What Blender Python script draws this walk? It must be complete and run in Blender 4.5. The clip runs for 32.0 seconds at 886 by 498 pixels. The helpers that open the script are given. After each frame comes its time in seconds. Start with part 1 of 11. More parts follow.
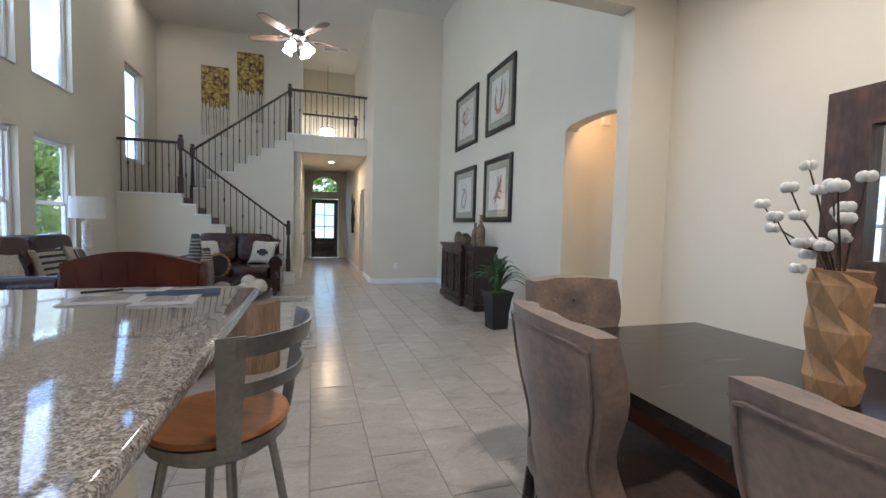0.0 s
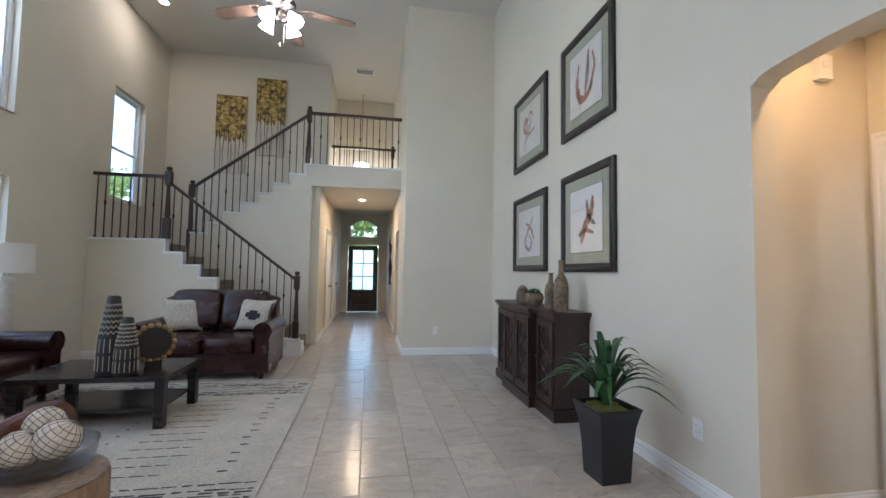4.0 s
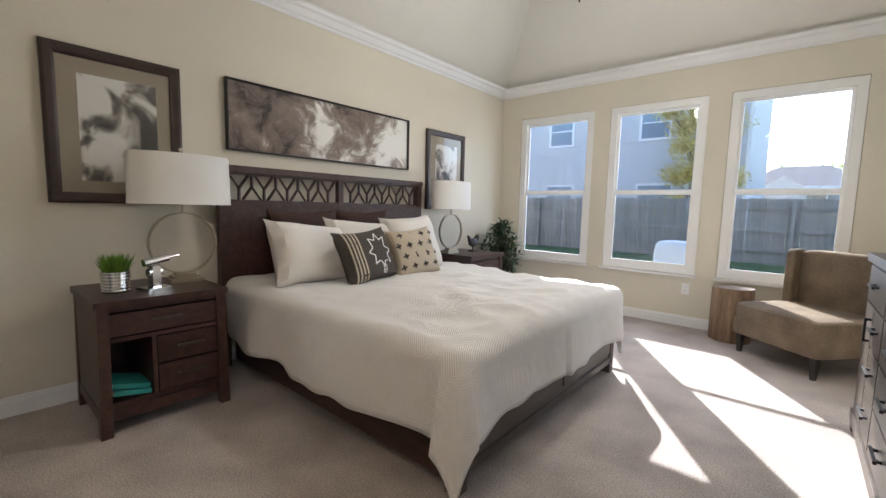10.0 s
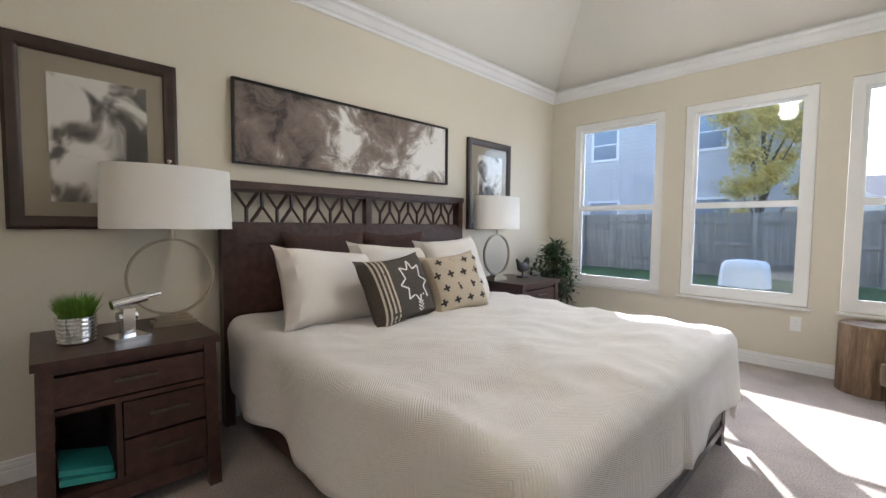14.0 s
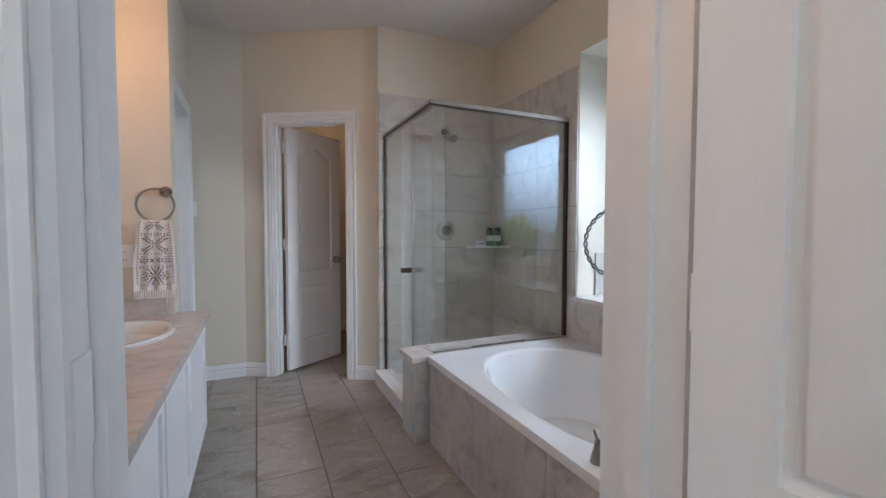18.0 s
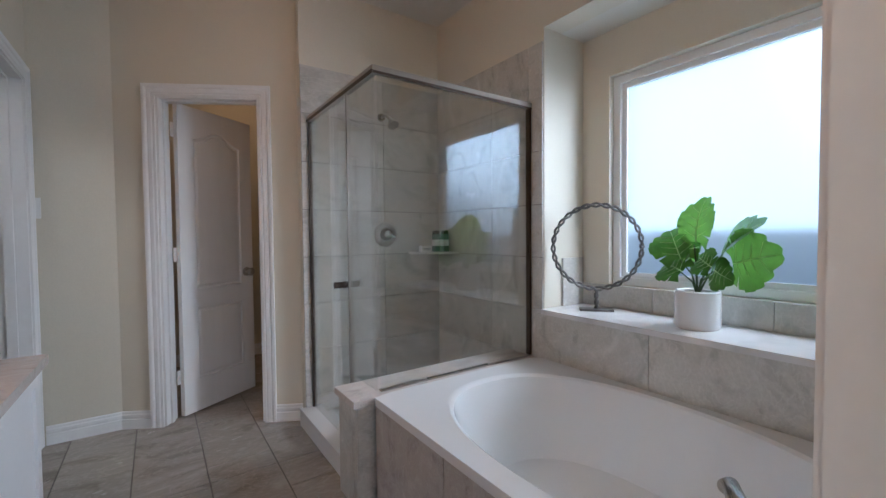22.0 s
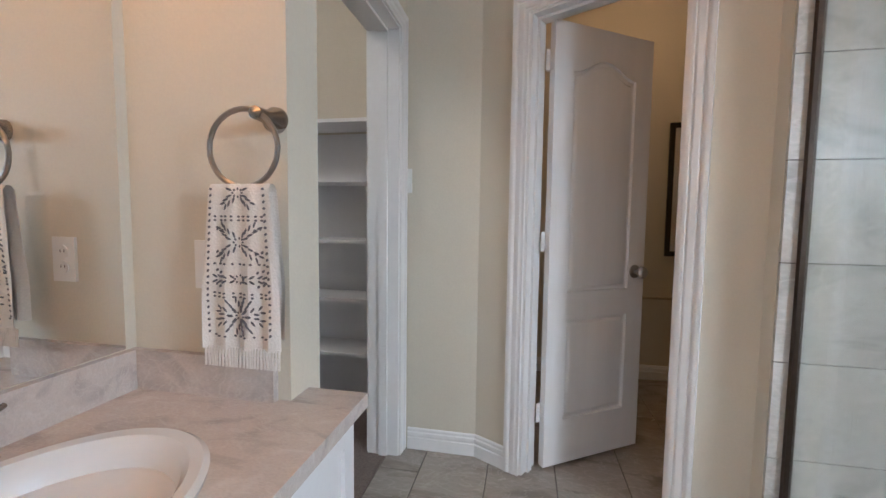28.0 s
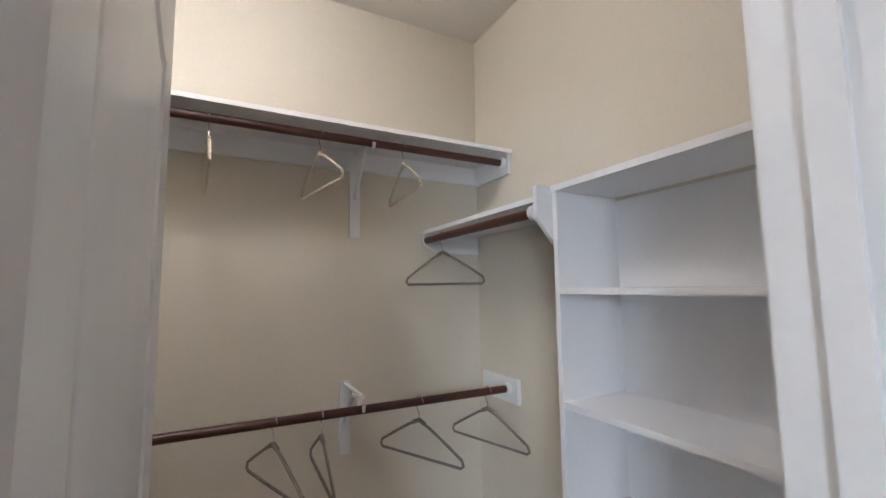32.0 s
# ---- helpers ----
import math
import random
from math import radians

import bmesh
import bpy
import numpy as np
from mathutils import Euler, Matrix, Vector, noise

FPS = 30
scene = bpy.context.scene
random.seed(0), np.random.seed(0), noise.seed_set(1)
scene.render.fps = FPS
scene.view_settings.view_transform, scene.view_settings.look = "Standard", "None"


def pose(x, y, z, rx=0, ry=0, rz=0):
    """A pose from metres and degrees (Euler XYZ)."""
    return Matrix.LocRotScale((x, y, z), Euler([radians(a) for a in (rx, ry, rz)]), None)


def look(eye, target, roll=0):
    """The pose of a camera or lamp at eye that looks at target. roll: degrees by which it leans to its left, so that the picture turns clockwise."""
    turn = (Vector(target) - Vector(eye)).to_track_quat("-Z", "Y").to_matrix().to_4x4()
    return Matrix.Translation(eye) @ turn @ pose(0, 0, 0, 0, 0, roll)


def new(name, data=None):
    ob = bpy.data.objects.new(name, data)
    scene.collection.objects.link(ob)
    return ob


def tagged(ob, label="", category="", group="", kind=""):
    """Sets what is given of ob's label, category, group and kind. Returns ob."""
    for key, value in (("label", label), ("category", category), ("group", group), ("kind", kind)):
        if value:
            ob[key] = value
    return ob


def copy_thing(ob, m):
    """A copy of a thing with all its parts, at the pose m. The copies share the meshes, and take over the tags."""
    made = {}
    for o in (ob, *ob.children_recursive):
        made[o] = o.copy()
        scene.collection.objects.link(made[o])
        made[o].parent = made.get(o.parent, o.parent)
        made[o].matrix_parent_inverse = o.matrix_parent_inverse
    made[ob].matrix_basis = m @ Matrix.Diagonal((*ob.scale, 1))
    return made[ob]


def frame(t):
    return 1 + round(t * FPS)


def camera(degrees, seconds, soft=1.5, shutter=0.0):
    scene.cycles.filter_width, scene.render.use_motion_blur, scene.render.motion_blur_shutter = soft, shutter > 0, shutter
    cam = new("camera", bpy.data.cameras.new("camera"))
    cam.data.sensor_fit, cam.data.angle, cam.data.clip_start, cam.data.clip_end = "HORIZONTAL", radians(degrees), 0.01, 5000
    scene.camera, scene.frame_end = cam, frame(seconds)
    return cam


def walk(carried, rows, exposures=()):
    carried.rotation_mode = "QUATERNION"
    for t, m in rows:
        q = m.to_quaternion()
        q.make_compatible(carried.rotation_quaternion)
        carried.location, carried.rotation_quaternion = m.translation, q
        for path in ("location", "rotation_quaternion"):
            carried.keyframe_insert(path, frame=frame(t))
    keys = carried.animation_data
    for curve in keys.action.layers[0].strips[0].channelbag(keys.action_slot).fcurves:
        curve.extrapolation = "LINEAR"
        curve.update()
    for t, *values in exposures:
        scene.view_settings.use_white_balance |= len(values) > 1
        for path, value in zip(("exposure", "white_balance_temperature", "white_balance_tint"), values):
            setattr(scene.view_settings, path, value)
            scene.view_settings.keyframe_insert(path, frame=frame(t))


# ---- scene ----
cam = camera(93.8, 32.0)
PATH = [
    (0, (0.978, 0.748, 1.226), (1.585, 2.651, 1.114), 1.5),
    (0.5, (1.074, 1.065, 1.209), (1.404, 3.031, 1.053), 2.2),
    (1, (1.162, 1.379, 1.218), (1.323, 3.371, 1.147), 1.4),
    (1.5, (1.209, 1.656, 1.239), (1.282, 3.654, 1.276), 1.6),
    (2, (1.256, 1.961, 1.25), (1.277, 3.959, 1.352), 2),
    (2.5, (1.295, 2.171, 1.265), (1.238, 4.165, 1.4), 1.8),
    (4.5, (1.836, 3.133, 1.284), (2.487, 5.022, 1.357), 0.7),
    (5, (2.085, 3.467, 1.249), (3.121, 5.177, 1.267), 0.8),
    (5.5, (2.347, 3.761, 1.21), (3.82, 5.114, 1.186), 0.4),
    (6, (2.695, 3.947, 1.228), (4.475, 4.855, 1.136), 0.5),
    (6.5, (3.035, 4.108, 1.228), (4.985, 4.534, 1.092), 0.7),
    (7, (3.41, 4.205, 1.212), (5.402, 4.277, 1.045), -0),
    (7.5, (3.812, 4.232, 1.226), (5.804, 4.124, 1.078), -0),
    (8, (4.248, 4.209, 1.232), (6.199, 3.785, 1.119), -0.3),
    (8.5, (4.506, 4.148, 1.233), (6.351, 3.384, 1.119), -0.3),
    (9, (4.684, 4.086, 1.2), (6.33, 2.961, 1.038), 0.6),
    (9.5, (4.739, 4.068, 1.189), (6.167, 2.682, 0.992), 1.2),
    (10, (4.741, 4.063, 1.187), (6.032, 2.548, 0.986), 1.4),
    (10.5, (4.735, 4.065, 1.181), (5.945, 2.484, 0.988), 1.3),
    (11, (4.722, 4.057, 1.185), (5.877, 2.434, 1.003), 1.3),
    (11.5, (4.74, 4.044, 1.186), (5.845, 2.385, 1.018), 1.2),
    (12, (4.773, 3.974, 1.18), (5.84, 2.289, 1.028), 1),
    (12.5, (4.849, 3.86, 1.177), (5.893, 2.16, 1.037), 0.9),
    (13, (4.927, 3.746, 1.195), (5.994, 2.06, 1.059), 0.8),
    (13.5, (5.016, 3.641, 1.189), (6.2, 2.033, 1.067), 0.6),
    (15.5, (5.887, 3.677, 1.199), (7.881, 3.768, 1.082), 0.7),
    (16.5, (5.946, 3.904, 1.181), (7.541, 5.104, 1.053), 0.5),
    (17, (5.96, 4.043, 1.163), (7.29, 5.532, 1.052), 0.0),
    (17.5, (6.008, 4.188, 1.184), (7.066, 5.881, 1.072), -0.3),
    (18, (6.077, 4.326, 1.178), (6.897, 6.148, 1.095), 0.1),
    (18.5, (6.158, 4.421, 1.179), (6.759, 6.327, 1.104), 0.7),
    (19, (6.175, 4.48, 1.171), (6.638, 6.424, 1.092), 0.9),
    (19.5, (6.186, 4.552, 1.174), (6.593, 6.509, 1.098), 1),
    (20, (6.186, 4.604, 1.186), (6.597, 6.561, 1.136), 1.3),
    (20.5, (6.188, 4.654, 1.209), (6.738, 6.576, 1.209), 1.5),
    (21, (6.188, 4.733, 1.229), (6.999, 6.561, 1.251), 1),
    (21.5, (6.185, 4.794, 1.212), (7.197, 6.519, 1.209), 0.2),
    (22, (6.187, 4.826, 1.177), (7.324, 6.47, 1.112), -0.5),
    (22.5, (6.205, 4.836, 1.146), (7.377, 6.451, 1.01), -0.8),
    (23, (6.227, 4.84, 1.121), (7.29, 6.524, 0.938), -0.4),
    (23.5, (6.226, 4.848, 1.117), (6.945, 6.704, 0.919), 0.7),
    (24, (6.23, 4.835, 1.131), (6.398, 6.816, 0.909), 1.8),
    (24.5, (6.217, 4.827, 1.138), (5.891, 6.785, 0.893), 1.8),
    (26.5, (6.127, 5.295, 1.147), (5.784, 7.259, 0.995), -0.7),
    (27, (6.17, 5.527, 1.165), (5.869, 7.5, 1.039), -0.6),
    (27.5, (6.17, 5.784, 1.15), (5.873, 7.758, 1.028), 0.1),
    (28, (6.206, 6.063, 1.166), (5.819, 8.02, 1.022), 0.7),
    (28.5, (6.288, 6.358, 1.202), (5.691, 8.257, 1.011), 1.2),
    (28.7, (6.29, 6.426, 1.212), (5.619, 8.297, 0.994), 1.7),
    (29, (6.208, 6.568, 1.204), (5.489, 8.421, 0.98), 2.1),
    (29.5, (6.119, 6.814, 1.215), (5.247, 8.601, 0.995), 0.8),
    (30, (6.043, 7.005, 1.228), (4.903, 8.64, 1.067), 0.1),
    (30.5, (5.983, 7.188, 1.266), (4.538, 8.571, 1.219), 0.1),
    (31, (5.905, 7.278, 1.335), (4.25, 8.395, 1.457), 0.1),
    (31.5, (5.816, 7.305, 1.392), (4.075, 8.26, 1.633), 0.2),
    (32, (5.762, 7.298, 1.382), (3.991, 8.209, 1.573), -0.6),
]
EXPOSURES = [(0, 3.25, 5550, 10), (5, 3.38, 5500, 10), (6, 3.45, 5450, 10), (7, 3.52, 5300, 9), (8, 3.37, 5020, 4), (9, 3.18, 5600, 10), (10.5, 3.2, 5950, 10), (13.5, 3.1, 5900, 10), (16, 3.9, 5400, 10), (17.5, 3.27, 5250, 9), (20, 2.95, 5350, 10), (22.5, 2.88, 5350, 10), (24.5, 3.12, 5500, 10), (26.8, 3.45, 5450, 10), (28, 3.38, 5550, 9), (29, 3.5, 5450, 9), (30, 3.62, 5700, 10), (31, 3.95, 5800, 14), (32, 3.92, 5450, 10)]
walk(cam, [(t, look(eye, target, roll)) for t, eye, target, roll in PATH], EXPOSURES)

# ---- world, sun, exposure ----
SUN_WAY = Vector((-0.53, 0.84, -0.655)).normalized()
sky = bpy.data.worlds.new("sky")
scene.world = sky
sky.use_nodes = True
tree = sky.node_tree
tex = tree.nodes.new("ShaderNodeTexSky")
tex.sky_type = "NISHITA"
tex.sun_disc = False
tex.sun_elevation = math.asin(-SUN_WAY.z)
tex.sun_rotation = math.atan2(-SUN_WAY.x, -SUN_WAY.y)
tex.air_density, tex.dust_density, tex.ozone_density = 1.0, 1.2, 1.0
bg = tree.nodes["Background"]
bg.inputs["Strength"].default_value = 0.15
tree.links.new(tex.outputs[0], bg.inputs["Color"])
sun_data = bpy.data.lights.new("sun", "SUN")
sun_data.energy, sun_data.angle, sun_data.color = 1.55, radians(0.5), (1.0, 0.95, 0.87)
sun = new("sun", sun_data)
sun.matrix_world = look((0, 0, 30), Vector((0, 0, 30)) + SUN_WAY)


def lamp(name, kind, place, watts, colour, size=0.1, target=None):
    data = bpy.data.lights.new(name, kind)
    data.energy, data.color = watts, colour
    if kind == "AREA":
        data.shape, data.size = "DISK", size
    else:
        data.shadow_soft_size = size
    ob = new(name, data)
    ob.matrix_world = look(place, target) if target else pose(*place)
    return ob


WARM, SOFT = (1.0, 0.70, 0.42), (1.0, 0.82, 0.66)


def daylight(place, toward, w, h, watts, colour=(0.86, 0.93, 1.0)):
    """Added area lamp standing in for daylight in a window's opening, outside the pane."""
    data = bpy.data.lights.new("daylight", "AREA")
    data.shape, data.size, data.size_y = "RECTANGLE", w, h
    data.energy, data.color = watts, colour
    ob = new("daylight", data)
    ob.matrix_world = look(place, toward)
    return ob


for y in (3.56, 4.76, 5.96, 7.16):
    daylight((-2.44, y + 0.455, 4.12), (0.0, y + 0.455, 4.119), 0.90, 1.26, 2.8)
    daylight((-2.44, y + 0.455, 1.43), (0.0, y + 0.455, 1.429), 0.90, 1.50, 1.3)
daylight((8.47, 5.61, 1.62), (5.0, 5.61, 1.619), 1.20, 0.86, 2.0, (0.98, 0.985, 0.97))
for x in (4.855, 5.985, 7.13):
    daylight((x, -1.02, 1.45), (x, 5.0, 1.35), 0.80, 1.55, 1.5, (0.90, 0.95, 1.0))
# added lamp aimed at the shower, standing in for sun scattered by the frosted pane
glow_in = daylight((9.05, 5.05, 2.05), (7.45, 7.2, 0.95), 1.1, 0.9, 4.1, (1.0, 0.985, 0.95))
glow_in.data.spread = radians(115)

# ---- materials ----
def paint(name, colour, rough=0.6, metal=0.0, coarse=0.06, fine=0.04, scale=1.5, grain=60.0, bump=0.0, stretch=(1, 1, 1), second=None, low=0.35, high=0.65, coat=0.0, spec=0.5, shade=None):
    """A surface with stains at one scale and grain at another, in metres."""
    m = bpy.data.materials.new(name)
    m.use_nodes = True
    nodes, links = m.node_tree.nodes, m.node_tree.links
    b = nodes["Principled BSDF"]
    co = nodes.new("ShaderNodeTexCoord")
    mp = nodes.new("ShaderNodeMapping")
    mp.inputs["Scale"].default_value = stretch
    links.new(co.outputs["Object"], mp.inputs["Vector"])
    n1 = nodes.new("ShaderNodeTexNoise")
    n1.inputs["Scale"].default_value, n1.inputs["Detail"].default_value = scale, 5
    n2 = nodes.new("ShaderNodeTexNoise")
    n2.inputs["Scale"].default_value, n2.inputs["Detail"].default_value = grain, 4
    for n in (n1, n2):
        links.new(mp.outputs[0], n.inputs["Vector"])
    ramp = nodes.new("ShaderNodeValToRGB")
    ramp.color_ramp.elements[0].position, ramp.color_ramp.elements[1].position = low, high
    c = Vector(colour)
    dark = c * (1 - coarse) if second is None else Vector(second)
    light = c * (1 + coarse) if second is None else c
    ramp.color_ramp.elements[0].color = (*dark, 1)
    ramp.color_ramp.elements[1].color = (*light, 1)
    links.new(n1.outputs["Fac"], ramp.inputs["Fac"])
    mul = nodes.new("ShaderNodeMix")
    mul.data_type, mul.blend_type = "RGBA", "MULTIPLY"
    mul.inputs[0].default_value = 1.0
    r2 = nodes.new("ShaderNodeValToRGB")
    r2.color_ramp.elements[0].position, r2.color_ramp.elements[1].position = 0.3, 0.7
    r2.color_ramp.elements[0].color = (1 - fine * 2,) * 3 + (1,)
    r2.color_ramp.elements[1].color = (1, 1, 1, 1)
    links.new(n2.outputs["Fac"], r2.inputs["Fac"])
    links.new(ramp.outputs[0], mul.inputs[6])
    links.new(r2.outputs[0], mul.inputs[7])
    out = mul.outputs[2]
    if shade:
        info = nodes.new("ShaderNodeObjectInfo")
        mr = nodes.new("ShaderNodeMapRange")
        mr.inputs["To Min"].default_value, mr.inputs["To Max"].default_value = 1 - shade, 1 + shade
        links.new(info.outputs["Random"], mr.inputs["Value"])
        hs = nodes.new("ShaderNodeHueSaturation")
        links.new(mr.outputs[0], hs.inputs["Value"])
        links.new(out, hs.inputs["Color"])
        out = hs.outputs[0]
    links.new(out, b.inputs["Base Color"])
    rr = nodes.new("ShaderNodeMapRange")
    rr.inputs["To Min"].default_value, rr.inputs["To Max"].default_value = max(0.02, rough - 0.06), min(1, rough + 0.08)
    links.new(n1.outputs["Fac"], rr.inputs["Value"])
    links.new(rr.outputs[0], b.inputs["Roughness"])
    b.inputs["Metallic"].default_value = metal
    b.inputs["Specular IOR Level"].default_value = spec
    if coat:
        b.inputs["Coat Weight"].default_value, b.inputs["Coat Roughness"].default_value = coat, 0.12
    if bump:
        bp = nodes.new("ShaderNodeBump")
        bp.inputs["Strength"].default_value, bp.inputs["Distance"].default_value = bump, 0.004
        links.new(n2.outputs["Fac"], bp.inputs["Height"])
        links.new(bp.outputs[0], b.inputs["Normal"])
    return m


def glass(name, tint=(1, 1, 1), rough=0.0, power=4.0, base=0.035):
    m = bpy.data.materials.new(name)
    m.use_nodes = True
    nodes, links = m.node_tree.nodes, m.node_tree.links
    nodes.remove(nodes["Principled BSDF"])
    tr = nodes.new("ShaderNodeBsdfTransparent")
    tr.inputs["Color"].default_value = (*tint, 1)
    gl = nodes.new("ShaderNodeBsdfGlossy")
    gl.inputs["Roughness"].default_value = rough
    lw = nodes.new("ShaderNodeLayerWeight")
    lw.inputs["Blend"].default_value = 0.5
    pw = nodes.new("ShaderNodeMath")
    pw.operation = "POWER"
    pw.inputs[1].default_value = power
    links.new(lw.outputs["Facing"], pw.inputs[0])
    gain = nodes.new("ShaderNodeMath")
    gain.operation = "MULTIPLY_ADD"
    gain.inputs[1].default_value, gain.inputs[2].default_value = 0.8, base
    links.new(pw.outputs[0], gain.inputs[0])
    mix = nodes.new("ShaderNodeMixShader")
    links.new(gain.outputs[0], mix.inputs[0])
    links.new(tr.outputs[0], mix.inputs[1])
    links.new(gl.outputs[0], mix.inputs[2])
    links.new(mix.outputs[0], nodes["Material Output"].inputs[0])
    return m


def glow(name, colour, power, base=(0.9, 0.88, 0.84)):
    m = bpy.data.materials.new(name)
    m.use_nodes = True
    b = m.node_tree.nodes["Principled BSDF"]
    b.inputs["Base Color"].default_value = (*base, 1)
    b.inputs["Emission Color"].default_value = (*colour, 1)
    b.inputs["Emission Strength"].default_value = power
    return m


def stone(name, colour, dark, pale, rough, scale=2.2, shade=0.06, bump=0.02, bend=2.2):
    """Glazed stone-look tile: clouds, and pale and dark veins that run differently on every piece."""
    m = bpy.data.materials.new(name)
    m.use_nodes = True
    nodes, links = m.node_tree.nodes, m.node_tree.links
    b = nodes["Principled BSDF"]
    co, info = nodes.new("ShaderNodeTexCoord"), nodes.new("ShaderNodeObjectInfo")
    far = nodes.new("ShaderNodeVectorMath")
    far.operation = "SCALE"
    far.inputs[0].default_value = (31.0, 17.0, 23.0)
    links.new(info.outputs["Random"], far.inputs["Scale"])
    add = nodes.new("ShaderNodeVectorMath")
    links.new(co.outputs["Object"], add.inputs[0])
    links.new(far.outputs[0], add.inputs[1])
    mp = nodes.new("ShaderNodeMapping")
    mp.inputs["Rotation"].default_value, mp.inputs["Scale"].default_value = (0.6, 0.4, 0.7), (1.0, 2.1, 1.6)
    links.new(add.outputs[0], mp.inputs["Vector"])

    def cloud(size, detail, twist):
        n = nodes.new("ShaderNodeTexNoise")
        n.inputs["Scale"].default_value, n.inputs["Detail"].default_value, n.inputs["Distortion"].default_value = size, detail, twist
        links.new(mp.outputs[0], n.inputs["Vector"])
        return n

    def ramp(source, stops):
        r = nodes.new("ShaderNodeValToRGB")
        while len(r.color_ramp.elements) < len(stops):
            r.color_ramp.elements.new(0.5)
        for e, (p, c) in zip(r.color_ramp.elements, stops):
            e.position, e.color = p, (*c, 1)
        links.new(source.outputs["Fac"], r.inputs[0])
        return r

    base = ramp(cloud(scale, 6, bend), [(0.30, dark), (0.47, colour), (0.58, colour), (0.74, pale)])
    vein = ramp(cloud(scale * 1.7, 3, bend * 1.3), [(0.465, (0, 0, 0)), (0.50, (1, 1, 1)), (0.535, (0, 0, 0))])
    mix = nodes.new("ShaderNodeMix")
    mix.data_type = "RGBA"
    half = nodes.new("ShaderNodeMath")
    half.operation = "MULTIPLY"
    half.inputs[1].default_value = 0.42
    links.new(vein.outputs[0], half.inputs[0])
    links.new(half.outputs[0], mix.inputs[0])
    links.new(base.outputs[0], mix.inputs[6])
    mix.inputs[7].default_value = (*pale, 1)
    fine = ramp(cloud(scale * 22, 4, 0.0), [(0.3, (0.90, 0.90, 0.90)), (0.65, (1, 1, 1))])
    mul = nodes.new("ShaderNodeMix")
    mul.data_type, mul.blend_type = "RGBA", "MULTIPLY"
    mul.inputs[0].default_value = 1.0
    links.new(mix.outputs[2], mul.inputs[6])
    links.new(fine.outputs[0], mul.inputs[7])
    mr = nodes.new("ShaderNodeMapRange")
    mr.inputs["To Min"].default_value, mr.inputs["To Max"].default_value = 1 - shade, 1 + shade
    links.new(info.outputs["Random"], mr.inputs["Value"])
    hs = nodes.new("ShaderNodeHueSaturation")
    links.new(mr.outputs[0], hs.inputs["Value"])
    links.new(mul.outputs[2], hs.inputs["Color"])
    links.new(hs.outputs[0], b.inputs["Base Color"])
    wave = cloud(scale * 3, 3, 0.5)
    rr = nodes.new("ShaderNodeMapRange")
    rr.inputs["To Min"].default_value, rr.inputs["To Max"].default_value = max(0.03, rough - 0.06), rough + 0.10
    links.new(wave.outputs["Fac"], rr.inputs["Value"])
    links.new(rr.outputs[0], b.inputs["Roughness"])
    bp = nodes.new("ShaderNodeBump")
    bp.inputs["Strength"].default_value, bp.inputs["Distance"].default_value = bump * 10, 0.002
    links.new(wave.outputs["Fac"], bp.inputs["Height"])
    links.new(bp.outputs[0], b.inputs["Normal"])
    return m


M_WALL = paint("wall paint", (0.68, 0.635, 0.535), 0.62, coarse=0.03, fine=0.02, scale=0.9, grain=130, bump=0.12, spec=0.3)
M_CEIL = paint("ceiling paint", (0.69, 0.665, 0.61), 0.8, coarse=0.03, fine=0.02, scale=0.8, grain=110, bump=0.12, spec=0.2)
M_TRIM = paint("white trim", (0.80, 0.80, 0.80), 0.32, coarse=0.02, fine=0.015, scale=2.0, grain=40)
M_DOOR = paint("white door", (0.84, 0.84, 0.84), 0.36, coarse=0.02, fine=0.008, scale=2, grain=26, bump=0.04, stretch=(6, 6, 0.5))
M_VINYL = paint("white vinyl", (0.82, 0.82, 0.81), 0.4, coarse=0.02, fine=0.01)
M_TILE = stone("floor tile", (0.44, 0.40, 0.355), (0.36, 0.325, 0.285), (0.53, 0.49, 0.44), 0.20)
M_GROUT = paint("grout", (0.39, 0.35, 0.30), 0.9, coarse=0.1, fine=0.1)
M_BTILE = stone("bath tile", (0.37, 0.335, 0.30), (0.26, 0.232, 0.205), (0.50, 0.46, 0.42), 0.22, 2.0)
M_STILE = stone("wall tile", (0.56, 0.545, 0.505), (0.43, 0.415, 0.38), (0.68, 0.665, 0.63), 0.22, 2.4)
M_DGROUT = paint("dark grout", (0.13, 0.12, 0.11), 0.9)
M_CARPET = paint("carpet", (0.535, 0.48, 0.445), 0.97, coarse=0.16, fine=0.22, scale=2.6, grain=130, bump=0.8, spec=0.1)
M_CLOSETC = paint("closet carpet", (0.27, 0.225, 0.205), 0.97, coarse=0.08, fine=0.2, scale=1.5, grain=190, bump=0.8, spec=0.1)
# grey tint dims the bright view out; panes cast no shadow, so daylight enters full
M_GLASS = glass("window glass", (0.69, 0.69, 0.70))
M_SHGLASS = glass("shower glass", (0.97, 0.985, 0.975), 0.0, 4.0, 0.085)


def frosted(name="frosted glass", colour=(0.20, 0.245, 0.285), rough=0.85, ior=1.25):
    m = bpy.data.materials.new(name)
    m.use_nodes = True
    b = m.node_tree.nodes["Principled BSDF"]
    b.inputs["Base Color"].default_value = (*colour, 1)
    b.inputs["Transmission Weight"].default_value = 1.0
    b.inputs["Roughness"].default_value = rough
    b.inputs["IOR"].default_value = ior
    return m


# the bath pane's dark tint dims its glare and paints sky blue into it
M_FROST = frosted()
M_DOORGLASS = frosted("obscure door glass", (0.92, 0.93, 0.94), 0.75, 1.35)


